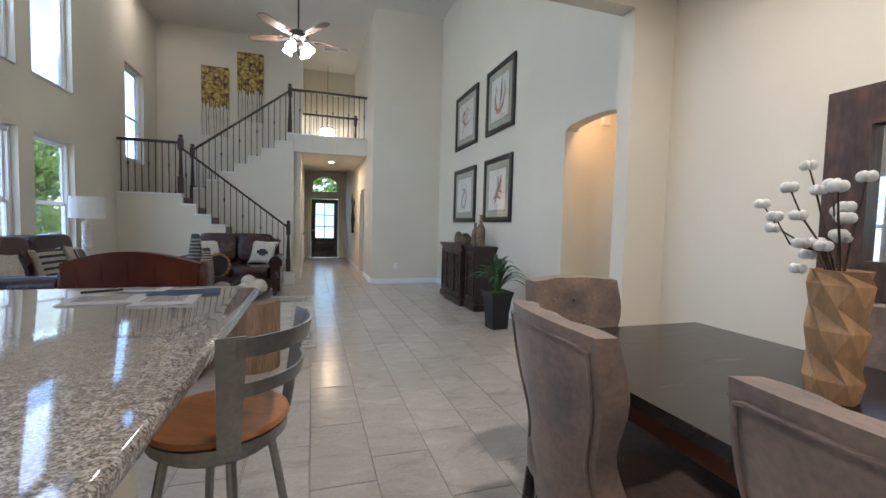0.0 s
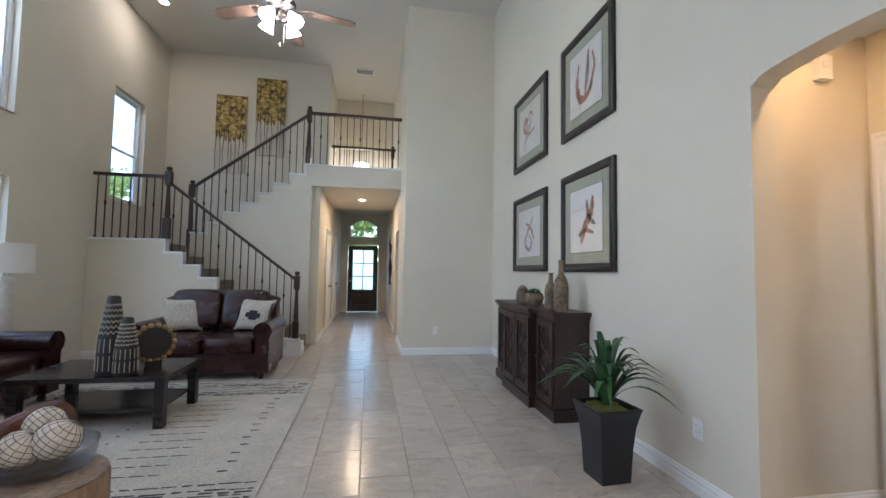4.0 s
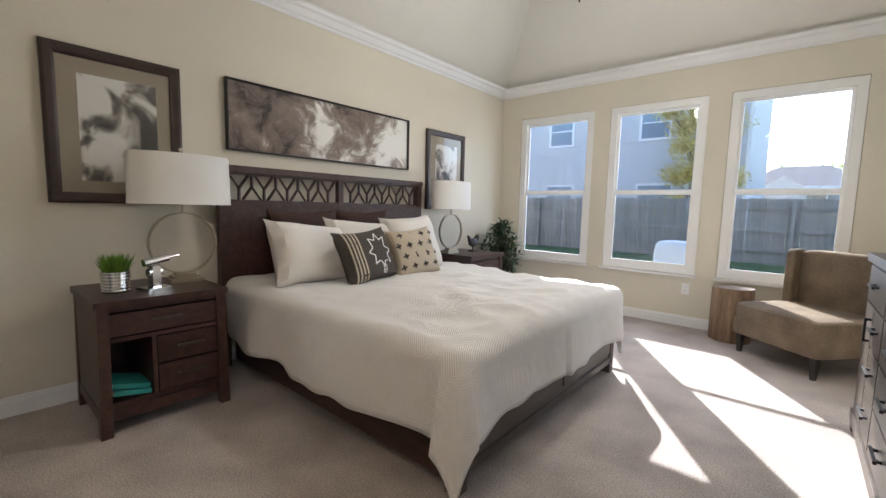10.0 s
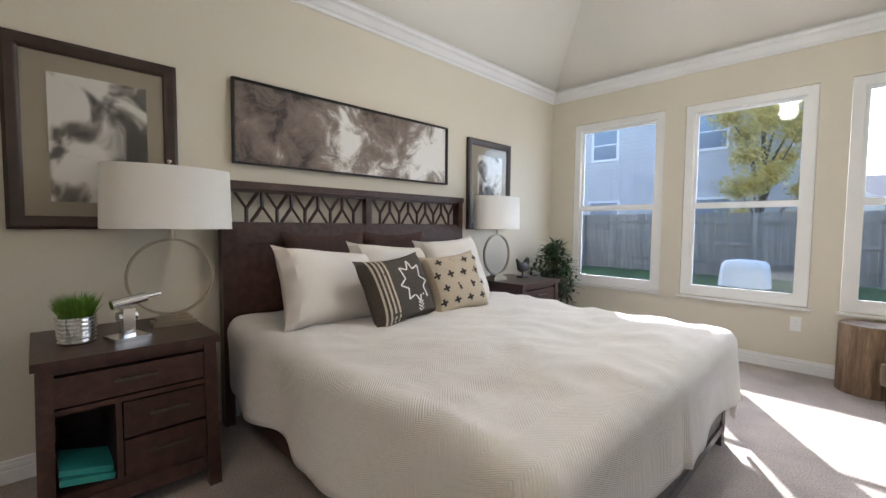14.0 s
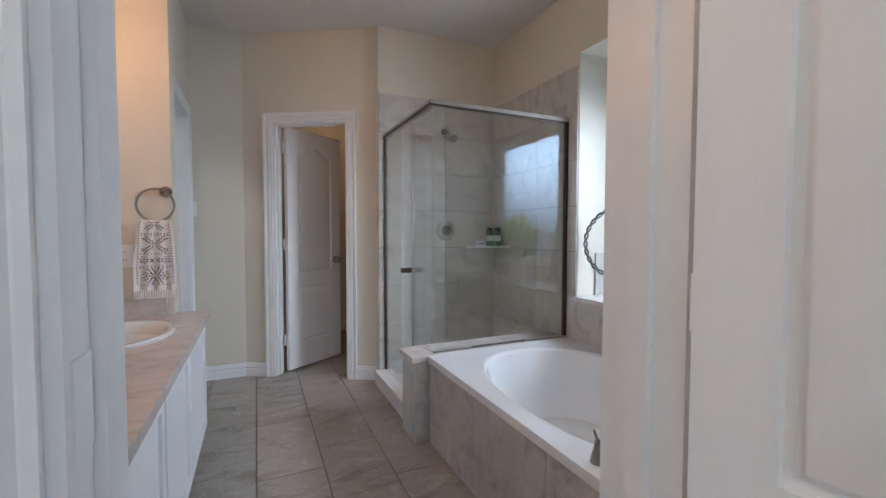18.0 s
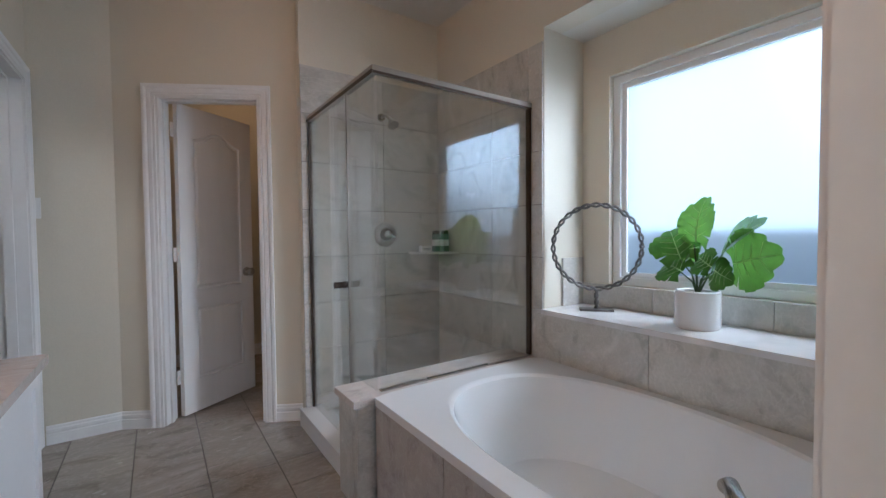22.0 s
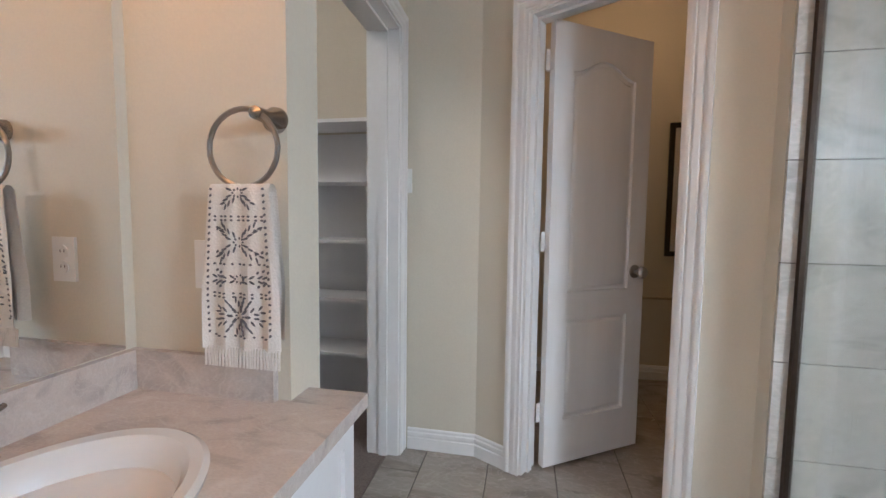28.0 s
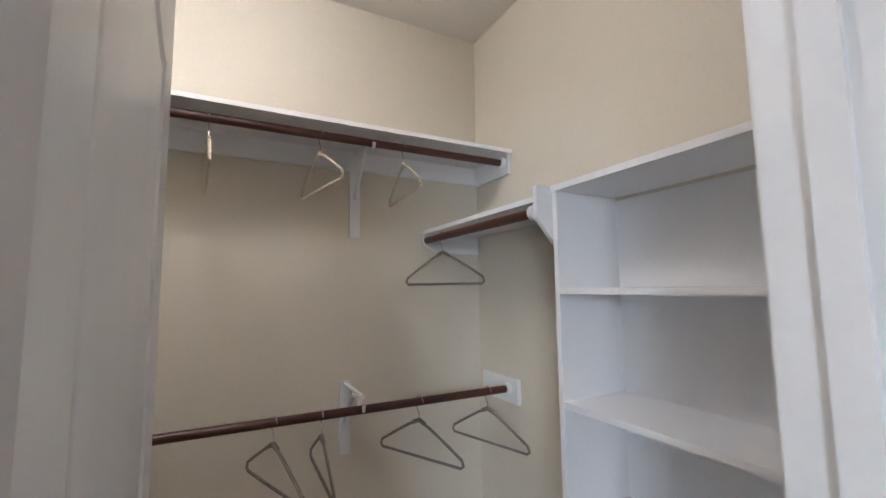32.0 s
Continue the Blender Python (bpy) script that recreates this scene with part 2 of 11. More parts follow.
def leafy(m, colour, share=0.45):
    """Lets light through a leaf material."""
    nodes, links = m.node_tree.nodes, m.node_tree.links
    tr = nodes.new("ShaderNodeBsdfTranslucent")
    tr.inputs["Color"].default_value = (*colour, 1)
    mix = nodes.new("ShaderNodeMixShader")
    mix.inputs[0].default_value = share
    links.new(nodes["Principled BSDF"].outputs[0], mix.inputs[1])
    links.new(tr.outputs[0], mix.inputs[2])
    links.new(mix.outputs[0], nodes["Material Output"].inputs[0])
    return m

# ---- building helpers ----
def box(bm, x0, x1, y0, y1, z0, z1):
    vs = [bm.verts.new((x, y, z)) for x in (x0, x1) for y in (y0, y1) for z in (z0, z1)]
    for f in ((0, 1, 3, 2), (4, 6, 7, 5), (0, 4, 5, 1), (2, 3, 7, 6), (0, 2, 6, 4), (1, 5, 7, 3)):
        bm.faces.new([vs[i] for i in f])
    return vs


def soft(bm, width=0.004, segments=1, angle=30):
    edges = [e for e in bm.edges if len(e.link_faces) == 2 and e.calc_face_angle(0) > radians(angle)]
    bmesh.ops.bevel(bm, geom=edges, offset=width, segments=segments, affect="EDGES", profile=0.5, clamp_overlap=True)
    return bm


def boxes(*list_of_boxes, bevel=0.0, segments=1):
    bm = bmesh.new()
    for b in list_of_boxes:
        box(bm, *b)
    if bevel:
        soft(bm, bevel, segments)
    return bm


def to_mesh(name, bm, material, smooth=True):
    bmesh.ops.recalc_face_normals(bm, faces=bm.faces)
    me = bpy.data.meshes.new(name)
    bm.to_mesh(me)
    bm.free()
    me.materials.append(material)
    if smooth:
        me.polygons.foreach_set("use_smooth", [True] * len(me.polygons))
        me.set_sharp_from_angle(angle=radians(38))
    return me


def part(name, bm, material, parent=None, label="", at=None, smooth=True):
    ob = new(name, to_mesh(name, bm, material, smooth))
    if parent:
        ob.parent = parent
    if at is not None:
        ob.matrix_basis = at
    if label:
        ob["label"] = label
    return ob


def thing(name, label, category, at=None, group="", kind=""):
    ob = new(name)
    ob.empty_display_size = 0.1
    if at is not None:
        ob.matrix_basis = at
    return tagged(ob, label, category, group, kind)


def setting(name, bm, material, label="", category="", smooth=False):
    return tagged(part(name, bm, material, smooth=smooth), label, category, kind="structure")


def lathe(bm, profile, steps=24, sx=1.0, sy=1.0, centre=(0, 0), cap=True):
    """Turned shape from (radius, height) pairs."""
    rings = []
    for r, z in profile:
        rings.append([bm.verts.new((centre[0] + sx * r * math.cos(2 * math.pi * i / steps), centre[1] + sy * r * math.sin(2 * math.pi * i / steps), z)) for i in range(steps)])
    for a, b in zip(rings, rings[1:]):
        for i in range(steps):
            bm.faces.new((a[i], a[(i + 1) % steps], b[(i + 1) % steps], b[i]))
    if cap:
        bm.faces.new(rings[0][::-1])
        bm.faces.new(rings[-1])
    return bm


def tube(bm, points, radius, sides=8, closed=False, taper=None):
    pts = [Vector(p) for p in points]
    n = len(pts)
    rings = []
    up = Vector((0.123, 0.321, 0.94)).normalized()
    for i, p in enumerate(pts):
        a = pts[(i - 1) % n] if (closed or i > 0) else p
        b = pts[(i + 1) % n] if (closed or i < n - 1) else p
        d = (b - a).normalized()
        u = d.cross(up)
        if u.length < 0.05:
            u = d.cross(Vector((1, 0, 0)))
        u.normalize()
        v = d.cross(u)
        r = radius if taper is None else radius + (taper - radius) * i / (n - 1)
        rings.append([bm.verts.new(p + r * (math.cos(2 * math.pi * k / sides) * u + math.sin(2 * math.pi * k / sides) * v)) for k in range(sides)])
    pairs = list(zip(rings, rings[1:])) + ([(rings[-1], rings[0])] if closed else [])
    for a, b in pairs:
        for k in range(sides):
            bm.faces.new((a[k], a[(k + 1) % sides], b[(k + 1) % sides], b[k]))
    if not closed:
        bm.faces.new(rings[0][::-1])
        bm.faces.new(rings[-1])
    return bm


def rod(bm, a, b, radius, sides=10):
    return tube(bm, [a, b], radius, sides)


def cushion(bm, cx, cy, cz, sx, sy, sz, e=0.45, nu=22, nv=12):
    """A padded block: a superellipsoid of full size sx, sy, sz."""
    def p(v, k):
        return math.copysign(abs(v) ** k, v)
    rows = []
    for j in range(1, nv):
        th = -math.pi / 2 + math.pi * j / nv
        rows.append([bm.verts.new((cx + sx / 2 * p(math.cos(th), e) * p(math.cos(a), e), cy + sy / 2 * p(math.cos(th), e) * p(math.sin(a), e), cz + sz / 2 * p(math.sin(th), e))) for a in (2 * math.pi * i / nu for i in range(nu))])
    for a, b in zip(rows, rows[1:]):
        for i in range(nu):
            bm.faces.new((a[i], a[(i + 1) % nu], b[(i + 1) % nu], b[i]))
    lo, hi = bm.verts.new((cx, cy, cz - sz / 2)), bm.verts.new((cx, cy, cz + sz / 2))
    for i in range(nu):
        bm.faces.new((lo, rows[0][(i + 1) % nu], rows[0][i]))
        bm.faces.new((hi, rows[-1][i], rows[-1][(i + 1) % nu]))
    return bm


def pillow_mesh(bm, w, h, t, seed=0, n=14):
    """A filled pillow in the xz plane, puffed along y, base at z = 0."""
    sheets = []
    for side in (1, -1):
        g = []
        for j in range(n + 1):
            row = []
            for i in range(n + 1):
                u, v = 2 * i / n - 1, 2 * j / n - 1
                puff = max(0.0, (1 - u ** 4) * (1 - v ** 4)) ** 0.55
                pinch = 1 - 0.15 * (1 - v * v) * abs(u) ** 3
                pinch_v = 1 - 0.13 * (1 - u * u) * abs(v) ** 3
                wob = 0.012 * noise.noise(Vector((u * 2.2 + seed * 3.1, v * 2.2, side)))
                row.append((u * w / 2 * pinch, side * (puff * t / 2 + wob * puff), h / 2 + v * h / 2 * pinch_v))
            g.append(row)
        sheets.append(g)
    grid = {}
    for s, g in enumerate(sheets):
        for j in range(n + 1):
            for i in range(n + 1):
                edge = i in (0, n) or j in (0, n)
                key = (0 if edge else s, j, i)
                if key not in grid:
                    grid[key] = bm.verts.new(g[j][i])
    for s in (0, 1):
        for j in range(n):
            for i in range(n):
                q = []
                for a, b in ((j, i), (j, i + 1), (j + 1, i + 1), (j + 1, i)):
                    edge = b in (0, n) or a in (0, n)
                    q.append(grid[(0 if edge else s, a, b)])
                bm.faces.new(q if s else q[::-1])
    return bm


def wall(name, axis, a0, a1, u0, u1, z0, z1, holes=(), material=None, label="painted plaster wall"):
    """A wall with thickness a0..a1 across axis ('x' or 'y'), along u0..u1, with holes (u, u, z, z)."""
    us = sorted({u0, u1, *[v for h in holes for v in h[:2] if u0 < v < u1]})
    zs = sorted({z0, z1, *[v for h in holes for v in h[2:] if z0 < v < z1]})
    def solid(i, j):
        if not (0 <= i < len(us) - 1 and 0 <= j < len(zs) - 1):
            return False
        u, z = (us[i] + us[i + 1]) / 2, (zs[j] + zs[j + 1]) / 2
        return not any(h[0] < u < h[1] and h[2] < z < h[3] for h in holes)
    bm = bmesh.new()
    seen = {}
    def v(a, u, z):
        k = (round(a, 5), round(u, 5), round(z, 5))
        if k not in seen:
            seen[k] = bm.verts.new((a, u, z) if axis == "x" else (u, a, z))
        return seen[k]
    for i in range(len(us) - 1):
        for j in range(len(zs) - 1):
            if not solid(i, j):
                continue
            ua, ub, za, zb = us[i], us[i + 1], zs[j], zs[j + 1]
            for a in (a0, a1):
                bm.faces.new((v(a, ua, za), v(a, ub, za), v(a, ub, zb), v(a, ua, zb)))
            for di, dj, p, q in ((-1, 0, (ua, za), (ua, zb)), (1, 0, (ub, za), (ub, zb)), (0, -1, (ua, za), (ub, za)), (0, 1, (ua, zb), (ub, zb))):
                if not solid(i + di, j + dj):
                    bm.faces.new((v(a0, *p), v(a0, *q), v(a1, *q), v(a1, *p)))
    return setting(name, bm, material or M_WALL, label, "wall")


def between(name, p, q, inner, z0, z1, material=None, holes=(), label="painted plaster wall"):
    """A wall from p to q whose thickness goes to the left of p->q."""
    d = Vector((q[0] - p[0], q[1] - p[1], 0))
    ob = wall(name, "y", 0, inner, 0, d.length, z0, z1, holes, material, label)
    ob.matrix_basis = pose(p[0], p[1], 0, 0, 0, math.degrees(math.atan2(d.y, d.x)))
    return ob


def run(bm, profile, p, q, out):
    """A moulding: profile of (out, up) pairs swept from p to q; out is the way it stands proud."""
    p, q, o = Vector(p), Vector(q), Vector(out).normalized()
    a = [bm.verts.new(p + o * u + Vector((0, 0, w))) for u, w in profile]
    b = [bm.verts.new(q + o * u + Vector((0, 0, w))) for u, w in profile]
    for i in range(len(profile)):
        j = (i + 1) % len(profile)
        bm.faces.new((a[i], a[j], b[j], b[i]))
    bm.faces.new(a)
    bm.faces.new(b[::-1])
    return bm


BASE = [(0, 0), (0.014, 0), (0.014, 0.058), (0.0095, 0.062), (0.0095, 0.066), (0.013, 0.072), (0.013, 0.086), (0.008, 0.091), (0.008, 0.102), (0.003, 0.108), (0, 0.108)]


def baseboard(*runs):
    for p, q, out in runs:
        bm = bmesh.new()
        run(bm, BASE, (*p, 0.001), (*q, 0.001), (*out, 0))
        setting("baseboard", bm, M_TRIM, "white painted baseboard along the wall", "baseboard")


CASE = [(0, 0.0), (0.010, 0.0), (0.011, 0.010), (0.008, 0.014), (0.013, 0.022), (0.013, 0.040), (0.0095, 0.045), (0.016, 0.053), (0.018, 0.060), (0.018, 0.072), (0, 0.072)]


def casing(name, p, q, out, height=2.04, sill=0.0):
    """Stepped trim round an opening from p to q (floor points of its edges), standing proud along out."""
    bm = bmesh.new()
    p, q, o = Vector((*p, 0)), Vector((*q, 0)), Vector((*out, 0)).normalized()
    w = (q - p).normalized()
    loops = []
    for dist, away in CASE:
        a, b = [], []
        path = [(p - w * away) + Vector((0, 0, sill)), (p - w * away) + Vector((0, 0, height + away)), (q + w * away) + Vector((0, 0, height + away)), (q + w * away) + Vector((0, 0, sill))]
        loops.append([bm.verts.new(v + o * dist) for v in path])
    n = len(CASE)
    for i in range(n):
        for k in range(3):
            bm.faces.new((loops[i][k], loops[(i + 1) % n][k], loops[(i + 1) % n][k + 1], loops[i][k + 1]))
    bm.faces.new([l[0] for l in loops])
    bm.faces.new([l[3] for l in loops][::-1])
    return setting(name, bm, M_TRIM, "white stepped casing round a doorway", "trim")

# ---- large structure ----
XW, XE, YC = -2.26, 3.56, 9.215          # great room: window wall, picture wall, face of the block beside the hall
TOP = 5.49
LOW = 2.74
# great room
LOWER = [(y, y + 0.91, 0.62, 2.25) for y in (3.56, 4.76, 5.96, 7.16)]
UPPER = [(y, y + 0.91, 2.95, 4.78) for y in (3.56, 4.76, 5.96, 7.16)]
STAIR_WINDOW = (9.82, 10.70, 2.30, 4.06)
# unseen kitchen windows, added and enlarged to let more daylight in
KITCHEN = [(-2.6, -0.3, 0.9, 2.5), (0.3, 2.7, 0.3, 2.5)]
wall("wall_west", "x", XW - 0.16, XW, -3.0, 12.4, 0, TOP, LOWER + UPPER + [STAIR_WINDOW] + KITCHEN)
wall("wall_east", "x", XE, XE + 0.14, 3.27, YC, 0, TOP, [(3.825, 4.64, 0, 2.335)])
wall("wall_dining", "x", XE, XE + 0.14, -3.0, 3.27, 0, 3.06)
wall("wall_stub", "y", 3.27, 3.41, XW, XE, 0, TOP, [(XW - 1, 3.19, -1, 2.83)])
wall("wall_block", "y", YC, YC + 0.14, 2.15, XE + 0.14, 0, TOP)
wall("wall_hall_east", "x", 2.15, 2.29, YC + 0.14, 16.0, 0, TOP, [(10.55, 11.45, 0, 2.05)])
wall("wall_hall_room", "x", 2.95, 3.05, YC + 0.14, 12.0, 0, LOW)
wall("wall_hall_west", "x", 0.61, 0.75, 10.33, 16.0, 0, 3.0, [(11.6, 12.4, 0, 2.04), (13.4, 14.2, 0, 2.04)])
wall("wall_front", "y", 15.955, 16.10, -0.2, 2.29, 0, TOP, [(0.97, 1.89, 0, 2.06), (1.0, 1.86, 2.28, 2.84)])
wall("wall_back", "y", 11.46, 11.60, XW, 0.75, 0, TOP)
wall("wall_kitchen", "y", -3.14, -3.0, XW - 0.16, XE + 0.14, 0, 3.06)
wall("wall_upstairs", "y", 13.2, 13.34, 0.75, 2.15, 3.02, TOP)
wall("wall_upper_hall", "x", 0.61, 0.75, 11.6, 13.2, 3.02, TOP)
setting("ceiling_great_room", boxes((XW - 0.16, XE + 0.14, 3.27, 13.34, TOP, TOP + 0.12)), M_CEIL, "painted two-storey ceiling", "ceiling")
setting("ceiling_kitchen", boxes((XW - 0.16, XE + 0.14, -3.14, 3.27, 3.06, 3.2)), M_CEIL, "painted ceiling", "ceiling")
setting("ceiling_hall", boxes((0.75, 2.15, 10.33, 13.0, 2.73, 2.80)), M_CEIL, "painted low hall ceiling", "ceiling")
setting("ceiling_foyer", boxes((0.75, 2.15, 13.0, 15.955, 3.0, 3.1)), M_CEIL, "painted foyer ceiling", "ceiling")
setting("wall_foyer_step", boxes((0.75, 2.15, 12.9, 13.0, 2.8, 3.1)), M_WALL, "painted drop between the ceilings", "wall")
setting("floor_upstairs", boxes((0.75, 2.15, 10.33, 13.2, 2.82, 3.02)), M_CARPET, "carpeted upper landing", "floor")
setting("ceiling_room", boxes((2.29, XE + 0.14, YC + 0.14, 12.0, LOW, LOW + 0.1)), M_CEIL, "painted ceiling", "ceiling")
setting("wall_room_end", boxes((2.29, 3.05, 12.0, 12.1, 0, LOW)), M_WALL, "painted wall", "wall")
setting("floor_base", boxes((XW - 0.16, XE + 0.14, -3.14, 16.1, -0.15, -0.006)), M_GROUT, "grout bed under the tiles", "floor")

# soft arch in the head of the vestibule opening
bm = bmesh.new()
cols = []
for i in range(17):
    u = i / 16
    z = 2.270 + 0.060 * math.sin(math.pi * u) ** 0.35
    y = 3.826 + 0.813 * u
    cols.append([bm.verts.new(p) for p in ((XE + 0.001, y, z), (XE + 0.139, y, z), (XE + 0.139, y, 2.336), (XE + 0.001, y, 2.336))])
for a, b in zip(cols, cols[1:]):
    for k in range(4):
        bm.faces.new((a[k], a[(k + 1) % 4], b[(k + 1) % 4], b[k]))
bm.faces.new(cols[0])
bm.faces.new(cols[-1][::-1])
setting("wall_arch", bm, M_WALL, "soft painted arch over the vestibule opening", "wall")
# angled wall between the vestibule opening and the stub
bm = bmesh.new()
low_, high_ = [[bm.verts.new((x, y, z)) for x, y in ((XE - 0.002, 3.412), (XE - 0.002, 3.755), (3.192, 3.412))] for z in (0.0, TOP - 0.001)]
for i in range(3):
    bm.faces.new((low_[i], low_[(i + 1) % 3], high_[(i + 1) % 3], high_[i]))
bm.faces.new(high_)
setting("wall_angle", bm, M_WALL, "painted angled wall beside the vestibule opening", "wall")
# vestibule to the bedroom
wall("wall_vestibule_north", "y", 4.75, 4.765, XE + 0.14, 4.48, 0, LOW)
wall("wall_vestibule_south", "y", 3.59, 3.715, XE + 0.14, 4.60, 0, LOW)
wall("wall_bedroom_door", "x", 4.48, 4.60, 3.715, 4.765, 0, LOW, [(3.815, 4.655, 0, 2.045)])
setting("ceiling_vestibule", boxes((XE + 0.14, 4.48, 3.715, 4.75, 2.70, 2.80)), M_CEIL, "painted vestibule ceiling", "ceiling")
setting("floor_vestibule_base", boxes((XE + 0.14, 4.54, 3.715, 4.75, -0.15, -0.006)), M_GROUT, "grout bed under the tiles", "floor")

# bedroom
BX0, BX1, BY0, BY1, SOFFIT = 4.0, 7.905, -0.85, 4.765, 3.69
BED_WINDOWS = [(6.648, 7.613, 0.545, 2.354), (5.510, 6.463, 0.545, 2.354), (4.387, 5.323, 0.545, 2.354)]
wall("wall_bedroom_south", "y", BY0 - 0.16, BY0, BX0 - 0.14, BX1 + 0.14, 0, LOW + 0.1, BED_WINDOWS)
wall("wall_bedroom_head", "x", BX1, BX1 + 0.14, BY0, BY1, 0, LOW + 0.1)
wall("wall_bedroom_west", "x", BX0 - 0.14, BX0, BY0, 3.59, 0, LOW + 0.1)
BATH_IN = (5.915, 6.715, 0, 2.045)
wall("wall_bath_south", "y", BY1, 4.94, 4.48, 8.10, 0, LOW, [BATH_IN])
setting("floor_bedroom", boxes((BX0 - 0.14, BX1, BY0, 3.715, -0.12, 0.0), (4.54, BX1, 3.715, 4.80, -0.12, 0.0)), M_CARPET, "thick taupe bedroom carpet with vacuum marks", "floor")
bm = bmesh.new()
x0, x1, y0, y1 = BX0, BX1, BY0, SOFFIT
H0, H1, IN = LOW, 3.72, 1.15
lo = [bm.verts.new(p) for p in ((x0, y0, H0), (x1, y0, H0), (x1, y1, H0), (x0, y1, H0))]
hi = [bm.verts.new(p) for p in ((x0 + IN, y0 + IN, H1), (x1 - IN, y0 + IN, H1), (x1 - IN, y1 - IN, H1), (x0 + IN, y1 - IN, H1))]
for i in range(4):
    bm.faces.new((lo[i], hi[i], hi[(i + 1) % 4], lo[(i + 1) % 4]))
bm.faces.new(hi)
vault = setting("ceiling_bedroom", bm, M_CEIL, "cream vaulted bedroom ceiling", "ceiling")
md = vault.modifiers.new("thick", "SOLIDIFY")
md.thickness, md.offset = 0.1, 1.0
setting("ceiling_bedroom_entry", boxes((4.48, BX1 + 0.14, SOFFIT, 4.90, LOW - 0.03, LOW + 0.09), (BX0 - 0.14, 4.48, SOFFIT, 3.715, LOW - 0.03, LOW + 0.09)), M_CEIL, "painted entry soffit", "ceiling")
CROWN = [(0, -0.115), (0.012, -0.115), (0.018, -0.095), (0.030, -0.085), (0.055, -0.045), (0.075, -0.030), (0.080, -0.012), (0.092, 0.0), (0, 0)]
for p, q, o in (((x1, y0), (x1, SOFFIT), (-1, 0)), ((x0, y0), (x1, y0), (0, 1)), ((x0, y0), (x0, SOFFIT), (1, 0))):
    bm = bmesh.new()
    run(bm, CROWN, (*p, LOW + 0.025), (*q, LOW + 0.025), (*o, 0))
    setting("crown_moulding", bm, M_TRIM, "white crown moulding under the vaulted ceiling", "trim")

# bath
wall("wall_vanity", "x", 5.08, 5.24, 4.90, 7.07, 0, LOW)
wall("wall_towel", "y", 6.93, 7.07, 5.22, 5.672, 0, LOW)
wall("wall_closet_door", "x", 5.465, 5.62, 7.07, 8.19, 0, LOW, [(7.15, 7.955, 0, 2.045)])
wall("wall_switch", "y", 8.035, 8.19, 5.62, 5.99, 0, LOW)
TA, TB = Vector((5.99, 8.035)), Vector((6.935, 7.505))
TU = (TB - TA).normalized()
TN = Vector((-TU.y, TU.x))
T0, T1 = 0.244, 0.851
between("wall_toilet_door", TA, TB, 0.12, 0, LOW, holes=[(T0, T1, 0, 2.045)])
wall("wall_shower_back", "y", 7.443, 7.58, 6.935, 8.10, 0, LOW)
wall("wall_bath_east", "x", 7.96, 8.10, 4.90, 7.443, 0, LOW, [(4.90, 6.40, 0.74, 2.31)])
wall("wall_alcove", "x", 8.30, 8.45, 4.70, 6.6, 0, LOW, [(4.99, 6.225, 0.89, 2.06)])
wall("wall_alcove_north", "y", 6.40, 6.54, 8.10, 8.30, 0, LOW)
wall("wall_alcove_south", "y", 4.76, 4.90, 8.10, 8.30, 0, LOW)
setting("ceiling_alcove", boxes((8.10, 8.30, 4.90, 6.40, 2.31, 2.40)), M_CEIL, "painted alcove ceiling", "ceiling")
setting("wall_alcove_base", boxes((8.10, 8.30, 4.90, 6.40, 0, 0.72)), M_WALL, "wall under the window ledge", "wall")
setting("ceiling_bath", boxes((5.08, 8.10, 4.90, 8.19, LOW, LOW + 0.1)), M_CEIL, "painted bathroom ceiling", "ceiling")
setting("floor_bath_base", boxes((5.08, 8.10, 4.80, 8.19, -0.12, -0.005)), M_DGROUT, "dark grout bed under the tiles", "floor")
# toilet room
wall("wall_toilet_back", "y", 9.30, 9.42, 5.62, 8.2, 0, LOW)
wall("wall_toilet_east", "x", 8.10, 8.2, 7.58, 9.30, 0, LOW)
wall("wall_toilet_west", "x", 5.50, 5.62, 8.19, 9.42, 0, LOW)
setting("ceiling_toilet", boxes((5.62, 8.2, 8.19, 9.42, LOW, LOW + 0.1), (6.3, 8.2, 7.58, 8.19, LOW + 0.101, LOW + 0.2)), M_CEIL, "painted ceiling", "ceiling")
setting("floor_toilet_base", boxes((5.62, 8.2, 8.19, 9.42, -0.12, -0.005)), M_DGROUT, "dark grout bed under the tiles", "floor")
# closet
CX0, CY1, CY0 = 3.895, 8.466, 5.9
wall("wall_closet_west", "x", CX0 - 0.12, CX0, CY0, CY1 + 0.12, 0, LOW)
wall("wall_closet_north", "y", CY1, CY1 + 0.12, CX0, 5.50, 0, LOW)
wall("wall_closet_south", "y", CY0 - 0.12, CY0, CX0 - 0.12, 5.08, 0, LOW)
wall("wall_closet_jog", "y", 6.93, 7.05, 5.08, 5.22, 0, LOW)
setting("ceiling_closet", boxes((CX0 - 0.12, 5.62, CY0 - 0.12, CY1 + 0.12, LOW, LOW + 0.1)), M_CEIL, "painted closet ceiling", "ceiling")
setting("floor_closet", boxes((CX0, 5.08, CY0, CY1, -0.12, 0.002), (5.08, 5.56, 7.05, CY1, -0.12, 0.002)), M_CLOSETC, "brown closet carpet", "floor")

